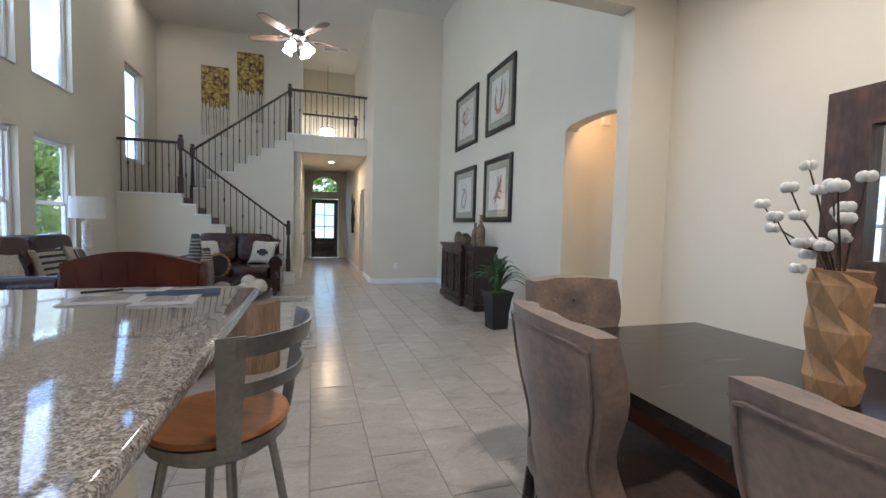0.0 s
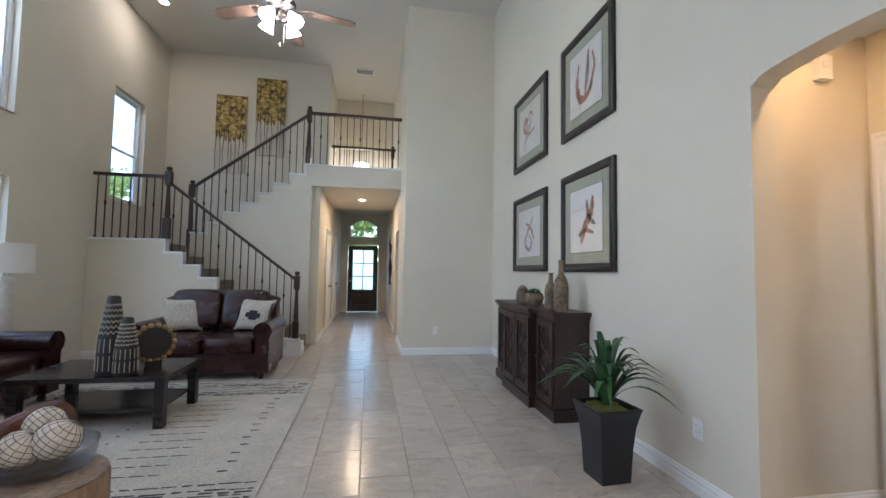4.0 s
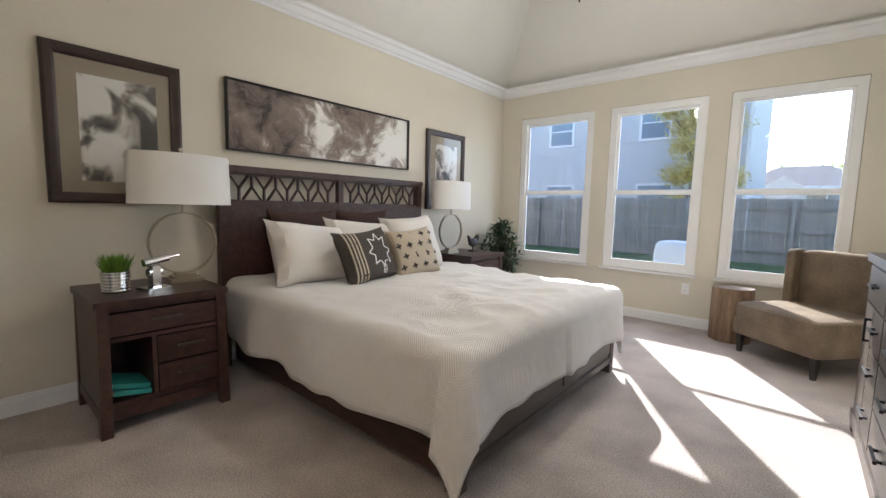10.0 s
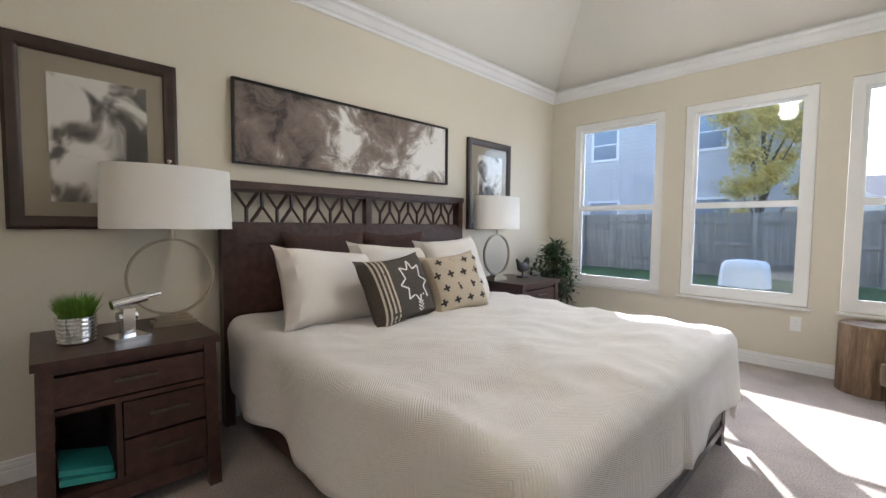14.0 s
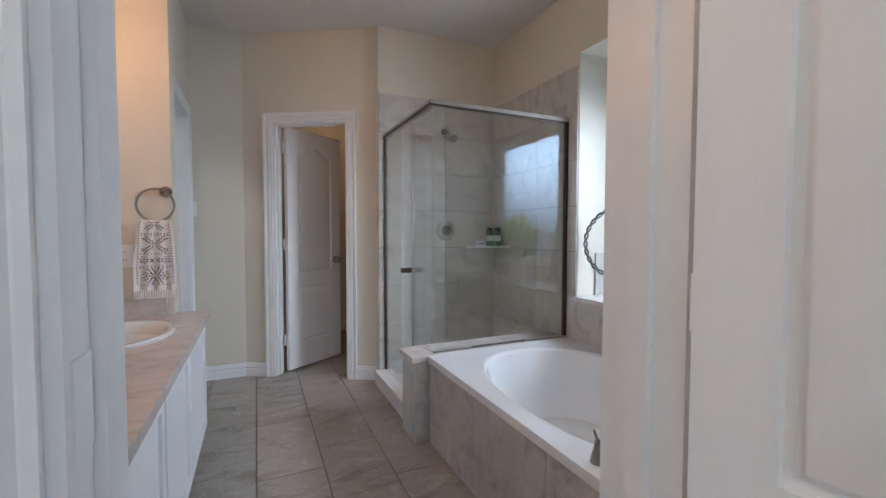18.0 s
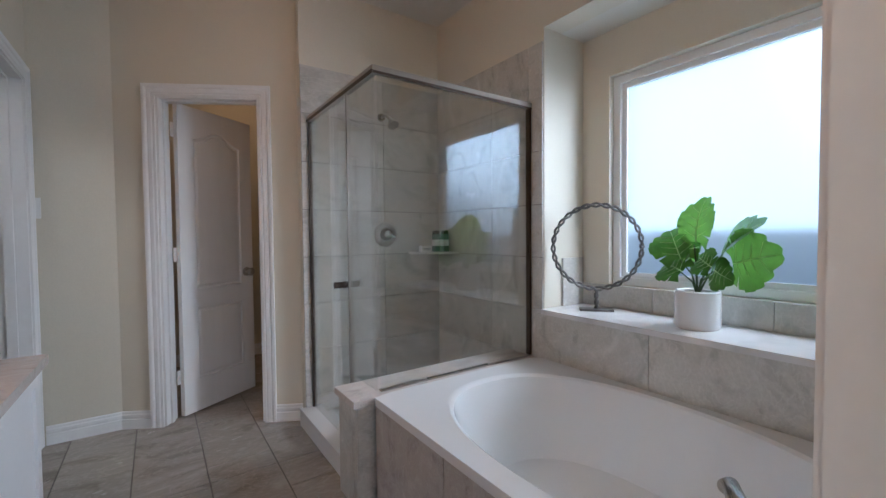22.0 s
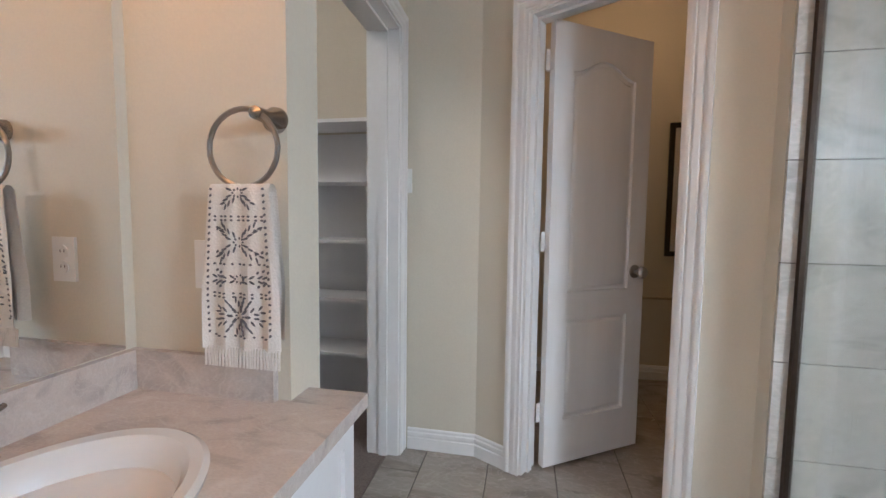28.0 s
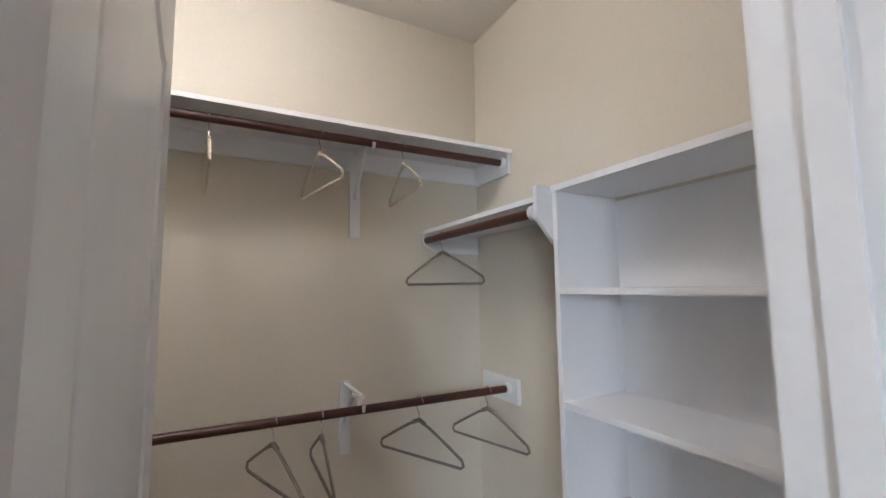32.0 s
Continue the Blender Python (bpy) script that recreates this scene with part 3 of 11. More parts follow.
# trim
baseboard(
    ((XE, 4.64), (XE, YC), (-1, 0)), ((XE, 3.41), (XE, 3.80), (-1, 0)), ((2.15, YC), (XE, YC), (0, -1)), ((2.15, YC), (2.15, 10.55), (-1, 0)), ((2.15, 11.45), (2.15, 15.955), (-1, 0)),
    ((0.75, 12.4), (0.75, 13.4), (1, 0)), ((0.75, 10.33), (0.75, 11.6), (1, 0)), ((0.75, 14.2), (0.75, 15.955), (1, 0)),
    ((3.19, 3.27), (XE, 3.27), (0, -1)), ((3.19, 3.27), (3.19, 3.41), (-1, 0)),
    ((XE + 0.14, 4.75), (4.48, 4.75), (0, -1)), ((XE + 0.14, 3.715), (4.48, 3.715), (0, 1)), ((XE, 4.64), (XE + 0.14, 4.64), (0, -1)), ((XE, 3.80), (XE + 0.14, 3.80), (0, 1)),
    ((BX1, BY0), (BX1, BY1), (-1, 0)), ((BX0, BY0), (BX1, BY0), (0, 1)), ((BX0, BY0), (BX0, 3.59), (1, 0)), ((6.80, BY1), (BX1, BY1), (0, -1)), ((4.60, BY1), (5.83, BY1), (0, -1)), ((BX0, 3.59), (4.60, 3.59), (0, -1)),
    ((5.645, 8.035), (5.99, 8.035), (0, -1)), (TA, TA + TU * (T0 - 0.07), -TN), (TA + TU * (T1 + 0.07), TB, -TN),
    ((CX0, CY0), (CX0, CY1), (1, 0)), ((CX0, CY1), (4.78, CY1), (0, -1)), ((5.62, 9.30), (8.055, 9.30), (0, -1)), ((4.48, 3.715), (4.48, 3.745), (-1, 0)))
casing("trim", (4.48, 3.815), (4.48, 4.655), (-1, 0))
casing("trim", (4.60, 3.815), (4.60, 4.655), (1, 0))
casing("trim", (5.915, BY1), (6.715, BY1), (0, -1))
casing("trim", (5.915, 4.94), (6.715, 4.94), (0, 1))
casing("trim", (5.62, 7.15), (5.62, 7.955), (1, 0))
casing("trim", (5.465, 7.15), (5.465, 7.955), (-1, 0))
casing("trim", TA + TU * T0, TA + TU * T1, -TN)
casing("trim", (0.75, 11.6), (0.75, 12.4), (1, 0))
casing("trim", (0.75, 13.4), (0.75, 14.2), (1, 0))


def jamb(p, q, depth, out, height=2.045):
    """The lining of a doorway, 4 mm proud of the wall's cut, with its stop."""
    p, q, o = Vector((*p, 0)), Vector((*q, 0)), Vector((*out, 0)).normalized()
    w = (q - p).normalized()
    L = (q - p).length
    bm = boxes((0.0, 0.014, 0, depth, 0.003, height), (L - 0.014, L, 0, depth, 0.003, height), (0.014, L - 0.014, 0, depth, height - 0.014, height),
               (0.014, 0.026, depth * 0.35, depth * 0.62, 0.003, height - 0.014), (L - 0.026, L - 0.014, depth * 0.35, depth * 0.62, 0.003, height - 0.014), (0.026, L - 0.026, depth * 0.35, depth * 0.62, height - 0.026, height - 0.014))
    ob = setting("trim", bm, M_TRIM, "white painted door jamb", "trim")
    ob.matrix_basis = Matrix(((w.x, o.x, 0, p.x), (w.y, o.y, 0, p.y), (0, 0, 1, 0), (0, 0, 0, 1)))
    return ob


jamb((4.48, 3.815), (4.48, 4.655), 0.12, (1, 0))
jamb((5.915, BY1), (6.715, BY1), 0.175, (0, 1))
jamb((5.62, 7.15), (5.62, 7.955), 0.155, (-1, 0))
jamb(TA + TU * T0, TA + TU * T1, 0.12, TN)

# ---- windows and doors ----
M_METAL = paint("satin nickel", (0.46, 0.43, 0.40), 0.28, 1.0, coarse=0.05, fine=0.03)
M_CHROME = paint("chrome", (0.72, 0.72, 0.72), 0.10, 1.0, coarse=0.02, fine=0.01)


def window_unit(name, axis, face, into, u0, u1, z0, z1, recess=0.03, sill=0.03, split=True, pane=None, rim=0.045, label="white vinyl sash window with grey-tinted glass"):
    """A sash window in an opening; face is the inner plane of the wall, into the way to the outside (+1 or -1)."""
    top = tagged(new(name), label, "window", kind="structure")
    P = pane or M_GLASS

    def bx(a0, a1, ua, ub, za, zb):
        a0, a1 = face + into * a0, face + into * a1
        a0, a1 = min(a0, a1), max(a0, a1)
        return (a0, a1, ua, ub, za, zb) if axis == "x" else (ua, ub, a0, a1, za, zb)

    d0, d1 = recess, recess + 0.075
    g = 0.003
    part("window_frame", boxes(bx(d0, d1, u0 + g, u0 + rim, z0 + g, z1 - g), bx(d0, d1, u1 - rim, u1 - g, z0 + g, z1 - g), bx(d0, d1, u0 + rim, u1 - rim, z0 + g, z0 + rim), bx(d0, d1, u0 + rim, u1 - rim, z1 - rim, z1 - g), bevel=0.003), M_VINYL, top)
    part("window_sill", boxes(bx(-sill, recess, u0 - 0.02 if sill > 0.01 else u0 + g, u1 + 0.02 if sill > 0.01 else u1 - g, z0 - 0.022, z0 - 0.001), bevel=0.004), M_TRIM, top)
    zm = z0 + (z1 - z0) * 0.475
    spans = [(z0 + rim, zm, d0 + 0.012, d0 + 0.036), (zm, z1 - rim, d0 + 0.040, d0 + 0.064)] if split else [(z0 + rim, z1 - rim, d0 + 0.02, d0 + 0.05)]
    for i, (za, zb, a, b) in enumerate(spans):
        s = 0.028
        sash = part("sash", boxes(bx(a, b, u0 + rim, u0 + rim + s, za, zb), bx(a, b, u1 - rim - s, u1 - rim, za, zb), bx(a, b, u0 + rim + s, u1 - rim - s, za, za + s), bx(a, b, u0 + rim + s, u1 - rim - s, zb - s, zb), bevel=0.002), M_VINYL, top)
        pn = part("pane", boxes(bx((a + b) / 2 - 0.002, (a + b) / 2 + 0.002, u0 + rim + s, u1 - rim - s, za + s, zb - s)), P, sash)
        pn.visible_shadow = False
        if split and i == 0:
            um = (u0 + u1) / 2
            part("lock", boxes(bx(a - 0.014, a, um - 0.03, um + 0.03, zb - 0.02, zb - 0.004), bevel=0.003), M_VINYL, sash)
    return top


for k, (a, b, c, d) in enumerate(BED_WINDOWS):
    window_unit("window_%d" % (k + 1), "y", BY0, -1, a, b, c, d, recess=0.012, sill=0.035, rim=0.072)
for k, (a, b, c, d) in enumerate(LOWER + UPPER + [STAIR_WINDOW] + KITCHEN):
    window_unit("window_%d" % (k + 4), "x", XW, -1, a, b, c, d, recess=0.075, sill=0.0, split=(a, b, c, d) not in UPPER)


def outline(x0, x1, z0, z1, inset, rise, n=14):
    """A panel's outline, its top bowed up by rise."""
    a, b, c, d = x0 + inset, x1 - inset, z0 + inset, z1 - inset
    pts = [(a, c), (b, c)]
    for i in range(n + 1):
        u = i / n
        x = b + (a - b) * u
        pts.append((x, d + rise * 0.5 * (1 - math.cos(2 * math.pi * u))))
    return pts


def panel_mesh(x0, x1, z0, z1, th, rise):
    bm = bmesh.new()
    for side in (1, -1):
        rings = []
        for inset, depth in ((-0.004, 0.0165), (0.0, 0.0008), (0.003, 0.012), (0.011, 0.0150), (0.017, 0.0150), (0.027, 0.003), (0.031, 0.002)):
            y = side * (th / 2 - depth)
            rings.append([bm.verts.new((x, y, z)) for x, z in outline(x0, x1, z0, z1, inset, rise)])
        for a, b in zip(rings, rings[1:]):
            for i in range(len(a)):
                j = (i + 1) % len(a)
                bm.faces.new((a[i], a[j], b[j], b[i]) if side > 0 else (a[i], b[i], b[j], a[j]))
        bm.faces.new(rings[-1] if side > 0 else rings[-1][::-1])
    return bm


def frame_mesh(w, h, th, st, pans):
    """Stiles and rails round the panels; each panel is (z0, z1, rise)."""
    bm = boxes((0, st, -th / 2, th / 2, 0.012, h), (w - st, w, -th / 2, th / 2, 0.012, h))
    zs = [0.012]
    for z0, z1, r in pans:
        box(bm, st, w - st, -th / 2, th / 2, zs[-1], z0)
        zs.append(z1)
    z1, r = pans[-1][1], pans[-1][2]
    low = [(x, z) for x, z in outline(st, w - st, 0, z1, 0, r)][2:]
    front = [[bm.verts.new((x, y, z)) for x, z in low] for y in (-th / 2, th / 2)]
    back = [[bm.verts.new((x, y, h)) for x, z in low] for y in (-th / 2, th / 2)]
    n = len(low)
    for i in range(n - 1):
        bm.faces.new((front[0][i], front[0][i + 1], back[0][i + 1], back[0][i]))
        bm.faces.new((front[1][i + 1], front[1][i], back[1][i], back[1][i + 1]))
        bm.faces.new((front[0][i + 1], front[0][i], front[1][i], front[1][i + 1]))
        bm.faces.new((back[0][i], back[0][i + 1], back[1][i + 1], back[1][i]))
    return bm


KNOB = [(0.0, 0.0), (0.032, 0.0), (0.033, 0.006), (0.014, 0.010), (0.011, 0.024), (0.020, 0.034), (0.029, 0.046), (0.029, 0.056), (0.020, 0.066), (0.0, 0.068)]


def panel_door(name, hinge, angle, width, label, height=2.03, stile=0.12, hinges=True, turn=1, knob_z=0.914, knob_sides=(1, -1)):
    """A moulded two-panel door hung at hinge, its width along angle (degrees)."""
    th = 0.036
    d = thing(name, label, "door", pose(hinge[0], hinge[1], 0.004, 0, 0, angle))
    pans = [(0.225, 0.705, 0.0), (0.83, 1.825, 0.065)]
    part("leaf", frame_mesh(width, height, th, stile, pans), M_DOOR, d)
    for z0, z1, r in pans:
        part("panel", panel_mesh(stile, width - stile, z0, z1, th, r), M_DOOR, d)
    for side in knob_sides:
        k = part("door_knob", lathe(bmesh.new(), KNOB, 28, cap=False), M_METAL, d, "satin nickel knob")
        k.matrix_basis = pose(width - 0.065, side * th / 2, knob_z, -90 * side, 0, 0)
    part("latch", boxes((width - 0.001, width + 0.002, -0.012, 0.012, knob_z - 0.03, knob_z + 0.03), bevel=0.001), M_METAL, d)
    if hinges:
        for z in (0.22, 1.02, 1.82):
            bm = boxes((-0.024, 0.0, turn * th / 2 - 0.003 * turn - 0.002, turn * th / 2 - 0.003 * turn + 0.002, z, z + 0.09), (-0.003, 0.0, -th / 2, th / 2, z, z + 0.09))
            rod(bm, (-0.004, turn * (th / 2 + 0.004), z), (-0.004, turn * (th / 2 + 0.004), z + 0.09), 0.006)
            part("hinge", bm, M_VINYL, d, "painted hinge")
    return d


panel_door("bedroom_door", (4.588, 4.645), math.degrees(math.atan2(4.105 - 4.645, 5.147 - 4.588)), 0.765, "open white two-panel bedroom door with satin nickel knob")
panel_door("bath_door", (6.712, 4.755), -80.0, 0.41, "narrow open white two-panel door beside the bathroom doorway", stile=0.113)
hx, hy = TA + TU * (T0 + 0.054) + TN * 0.112
panel_door("toilet_door", (hx, hy), 34.0, 0.580, "half-open white two-panel door of the toilet room", stile=0.105)
panel_door("closet_door", (5.425, 7.172), 181.6, 0.70, "open white two-panel closet door", stile=0.11, turn=-1, knob_sides=(1,))
# strike plates on the jambs
for p in ((5.545, 7.9385, 0.914), (4.536, 3.8315, 0.914)):
    s = thing("strike_plate", "small satin nickel strike plate on a white jamb", "strike plate", pose(*p), kind="")
    part("plate", boxes((-0.016, 0.016, -0.0015, 0.0015, -0.032, 0.032), bevel=0.001), M_METAL, s)
    part("hole", boxes((-0.007, 0.007, -0.0022, 0.0022, -0.013, 0.013)), paint("latch hole", (0.03, 0.03, 0.03), 0.8), s)
# a leaf of hinge on the bath jamb
for z in (0.30, 1.02, 1.75):
    s = thing("jamb_hinge", "white painted hinge leaf on the bathroom jamb", "hinge", pose(5.9295, 4.80, z))
    part("plate", boxes((-0.0005, 0.002, -0.022, 0.022, -0.045, 0.045), bevel=0.001), M_VINYL, s)


def switch_plate(name, at, label, w=0.072, h=0.116, rocker=True, outlet=False):
    """A wall plate in the local xz plane, facing -y."""
    d = thing(name, label, "outlet" if outlet else "switch", at)
    part("plate", boxes((-w / 2, w / 2, -0.007, 0.0, -h / 2, h / 2), bevel=0.003, segments=2), M_VINYL, d)
    if outlet:
        for z in (-0.02, 0.02):
            s = part("socket", lathe(bmesh.new(), [(0.0, 0), (0.0165, 0), (0.0165, 0.003), (0.0, 0.003)], 18, cap=False), M_VINYL, d)
            s.matrix_basis = pose(0, -0.007, z, 90, 0, 0)
            part("slots", boxes((-0.007, -0.005, -0.0105, -0.0095, z - 0.002, z + 0.006), (0.005, 0.007, -0.0105, -0.0095, z - 0.002, z + 0.006)), M_DGROUT, d)
    else:
        part("rocker", boxes((-0.017, 0.017, -0.012, -0.007, -0.033, 0.033), bevel=0.002), M_VINYL, d)
    return d


# facing -x: turn so that local -y looks along -x
switch_plate("outlet", pose(5.58, BY0, 0.40, 0, 0, 180), "white outlet below the bedroom window", outlet=True)
switch_plate("light_switch", pose(4.05, 3.715, 1.353, 0, 0, 180), "white switch plate on the vestibule wall")
switch_plate("light_switch", pose(5.623, 8.035, 1.35, 0, 0, 0), "white switch beside the closet doorway")
switch_plate("outlet", pose(5.462, 6.93, 1.05, 0, 0, 0), "white outlet beside the hand towel", outlet=True)
switch_plate("light_switch", pose(2.15, 10.0, 1.2, 0, 0, -90), "white switch plate at the hall corner")
t = thing("thermostat", "white wall thermostat with a grey screen", "thermostat", pose(4.40, 3.715, 1.545, 0, 0, 180))
part("case", boxes((-0.065, 0.065, -0.028, 0.0, -0.05, 0.05), bevel=0.006, segments=2), M_VINYL, t)
part("screen", boxes((-0.045, 0.03, -0.030, -0.028, -0.022, 0.035)), paint("grey display", (0.20, 0.23, 0.20), 0.25), t)
t = thing("door_chime", "white chime box high on the vestibule wall", "chime", pose(4.14, 4.75, 2.48, 0, 0, 0))
part("case", boxes((-0.045, 0.045, -0.04, 0.0, -0.075, 0.06), bevel=0.006, segments=2), M_VINYL, t)
part("sounder", boxes((-0.02, 0.02, -0.044, -0.04, -0.01, 0.03), bevel=0.002), M_TRIM, t)

# front door
M_DARKDOOR = paint("dark stained door", (0.035, 0.022, 0.018), 0.4, coarse=0.25, fine=0.12, scale=3, grain=30, stretch=(4, 4, 0.6))
fd = thing("front_door", "dark stained front door with six frosted panes", "door", pose(0.97, 15.99, 0.0))
part("leaf", boxes((0.01, 0.15, -0.02, 0.02, 0.01, 2.04), (0.77, 0.91, -0.02, 0.02, 0.01, 2.04), (0.15, 0.77, -0.02, 0.02, 0.01, 0.22), (0.15, 0.77, -0.02, 0.02, 0.55, 0.68), (0.15, 0.77, -0.02, 0.02, 1.9, 2.04), bevel=0.004), M_DARKDOOR, fd)
part("panel", panel_mesh(0.15, 0.77, 0.22, 0.55, 0.036, 0), M_DARKDOOR, fd)
part("glazing_bars", boxes((0.447, 0.473, -0.018, 0.018, 0.68, 1.9), (0.15, 0.447, -0.017, 0.017, 1.075, 1.10), (0.473, 0.77, -0.017, 0.017, 1.075, 1.10), (0.15, 0.447, -0.017, 0.017, 1.48, 1.505), (0.473, 0.77, -0.017, 0.017, 1.48, 1.505)), M_DARKDOOR, fd)
for a, b in ((0.15, 0.447), (0.473, 0.77)):
    for c, d in ((0.68, 1.075), (1.10, 1.48), (1.505, 1.9)):
        pn = part("pane", boxes((a, b, -0.003, 0.003, c, d)), M_DOORGLASS, fd)
        pn.visible_shadow = False
k = part("door_knob", lathe(bmesh.new(), KNOB, 20, cap=False), M_METAL, fd, "nickel knob")
k.matrix_basis = pose(0.08, -0.02, 0.95, 90, 0, 0)
# arched transom above the front door
tw = tagged(new("window_30"), "arched transom window above the front door", "window", kind="structure")
arc = [(1.0, 2.28), (1.86, 2.28)] + [(1.86 - 0.86 * i / 16, 2.62 + 0.20 * math.sin(math.pi * i / 16)) for i in range(17)]
bm = bmesh.new()
top_pts = [(1.86, 2.62)] + [(1.86 - 0.86 * i / 16, 2.62 + 0.20 * math.sin(math.pi * i / 16)) for i in range(1, 17)]
for y in (15.952, 16.10):
    vs = [bm.verts.new((x, y, z)) for x, z in top_pts]
    up = [bm.verts.new((x, y, 2.845)) for x, z in top_pts]
    for i in range(16):
        bm.faces.new((vs[i], vs[i + 1], up[i + 1], up[i]))
bv = list(bm.verts)
for i in range(16):
    bm.faces.new((bv[i], bv[i + 1], bv[34 + i + 1], bv[34 + i]))
part("arch_filler", bm, M_WALL, tw, "painted arched head")
part("window_frame", boxes((1.0, 1.03, 16.0, 16.04, 2.28, 2.66), (1.83, 1.86, 16.0, 16.04, 2.28, 2.66), (1.03, 1.83, 16.0, 16.04, 2.28, 2.31), (1.415, 1.445, 16.0, 16.04, 2.31, 2.84), (1.03, 1.83, 16.005, 16.035, 2.55, 2.575)), M_VINYL, tw)
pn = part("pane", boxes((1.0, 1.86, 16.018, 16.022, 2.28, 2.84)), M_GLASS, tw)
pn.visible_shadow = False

# ---- bedroom ----
M_ESP = paint("espresso wood", (0.056, 0.027, 0.021), 0.36, coarse=0.3, fine=0.15, scale=4, grain=22, bump=0.05, stretch=(1, 6, 6), shade=0.08)
M_GREYW = paint("grey-brown wood", (0.085, 0.068, 0.056), 0.36, coarse=0.25, fine=0.12, scale=4, grain=24, stretch=(6, 1, 6), shade=0.08)
M_LINEN = paint("white cotton", (0.80, 0.77, 0.73), 0.9, coarse=0.03, fine=0.05, scale=3, grain=220, bump=0.35, spec=0.15)
M_PLUM = paint("brown ribbed fabric", (0.085, 0.055, 0.05), 0.95, coarse=0.1, fine=0.2, grain=90, bump=0.4, stretch=(4, 1, 0.4), spec=0.1)
M_GREYF = paint("grey woven fabric", (0.12, 0.105, 0.09), 0.95, coarse=0.12, fine=0.25, grain=160, bump=0.5, spec=0.1)
M_CREAMF = paint("cream fabric", (0.62, 0.54, 0.42), 0.95, coarse=0.06, fine=0.12, grain=150, bump=0.5, spec=0.1)
M_DARKF = paint("dark thread", (0.06, 0.05, 0.045), 0.95, fine=0.2, grain=200)
M_SHADE = paint("white lampshade", (0.78, 0.77, 0.74), 0.8, coarse=0.02, fine=0.03, grain=180, bump=0.15)
M_CHAMP = paint("champagne metal", (0.50, 0.44, 0.34), 0.30, 1.0, coarse=0.06, fine=0.04)
M_VELVET = paint("taupe velvet", (0.19, 0.145, 0.10), 0.85, coarse=0.22, fine=0.12, scale=5, grain=80, bump=0.15, spec=0.2)
M_LEAF = paint("green leaf", (0.055, 0.11, 0.035), 0.5, coarse=0.3, fine=0.1, scale=9, grain=40, shade=0.3)
M_GRASSY = paint("bright grass", (0.12, 0.25, 0.02), 0.6, coarse=0.3, fine=0.1, scale=30)
M_BARK = paint("bark", (0.11, 0.075, 0.05), 0.9, coarse=0.3, fine=0.3, scale=12, grain=60, bump=0.6, stretch=(3, 3, 0.5))
M_LOG = paint("pale log", (0.33, 0.22, 0.135), 0.75, coarse=0.3, fine=0.2, scale=7, grain=40, bump=0.4, stretch=(4, 4, 0.35), second=(0.17, 0.105, 0.06))
M_BLACK = paint("black lacquer", (0.02, 0.019, 0.018), 0.35, fine=0.1)


def quilt_material():
    m = paint("white quilted cotton", (0.80, 0.78, 0.76), 0.9, coarse=0.03, fine=0.04, scale=2.5, grain=240, bump=0.2, spec=0.15)
    nodes, links = m.node_tree.nodes, m.node_tree.links
    b = nodes["Principled BSDF"]
    co = nodes.new("ShaderNodeTexCoord")
    sep = nodes.new("ShaderNodeSeparateXYZ")
    links.new(co.outputs["Object"], sep.inputs[0])
    # zigzag ribs: a saw along the cloth bends its lines; the height carries them down the drops
    tri = nodes.new("ShaderNodeMath")
    tri.operation = "PINGPONG"
    tri.inputs[1].default_value = 0.12
    along, across = nodes.new("ShaderNodeMath"), nodes.new("ShaderNodeMath")
    across.operation = "SUBTRACT"
    links.new(sep.outputs["X"], along.inputs[0])
    links.new(sep.outputs["Z"], along.inputs[1])
    links.new(sep.outputs["Y"], across.inputs[0])
    links.new(sep.outputs["Z"], across.inputs[1])
    links.new(along.outputs[0], tri.inputs[0])
    add = nodes.new("ShaderNodeMath")
    links.new(across.outputs[0], add.inputs[0])
    links.new(tri.outputs[0], add.inputs[1])
    mul = nodes.new("ShaderNodeMath")
    mul.operation = "MULTIPLY"
    mul.inputs[1].default_value = 520.0
    links.new(add.outputs[0], mul.inputs[0])
    sn = nodes.new("ShaderNodeMath")
    sn.operation = "SINE"
    links.new(mul.outputs[0], sn.inputs[0])
    bp = nodes.new("ShaderNodeBump")
    bp.inputs["Strength"].default_value, bp.inputs["Distance"].default_value = 0.40, 0.003
    links.new(sn.outputs[0], bp.inputs["Height"])
    old = b.inputs["Normal"].links
    if old:
        links.new(old[0].from_socket, bp.inputs["Normal"])
    # soft rumples
    wr = nodes.new("ShaderNodeTexNoise")
    wr.inputs["Scale"].default_value, wr.inputs["Detail"].default_value, wr.inputs["Distortion"].default_value = 2.6, 3, 1.2
    links.new(co.outputs["Object"], wr.inputs["Vector"])
    fold = nodes.new("ShaderNodeMath")
    fold.operation = "PINGPONG"
    fold.inputs[1].default_value = 0.16
    links.new(wr.outputs["Fac"], fold.inputs[0])
    rum = nodes.new("ShaderNodeBump")
    rum.inputs["Strength"].default_value, rum.inputs["Distance"].default_value = 0.17, 0.08
    links.new(fold.outputs[0], rum.inputs["Height"])
    links.new(bp.outputs[0], rum.inputs["Normal"])
    links.new(rum.outputs[0], b.inputs["Normal"])
    return m


M_QUILT = quilt_material()

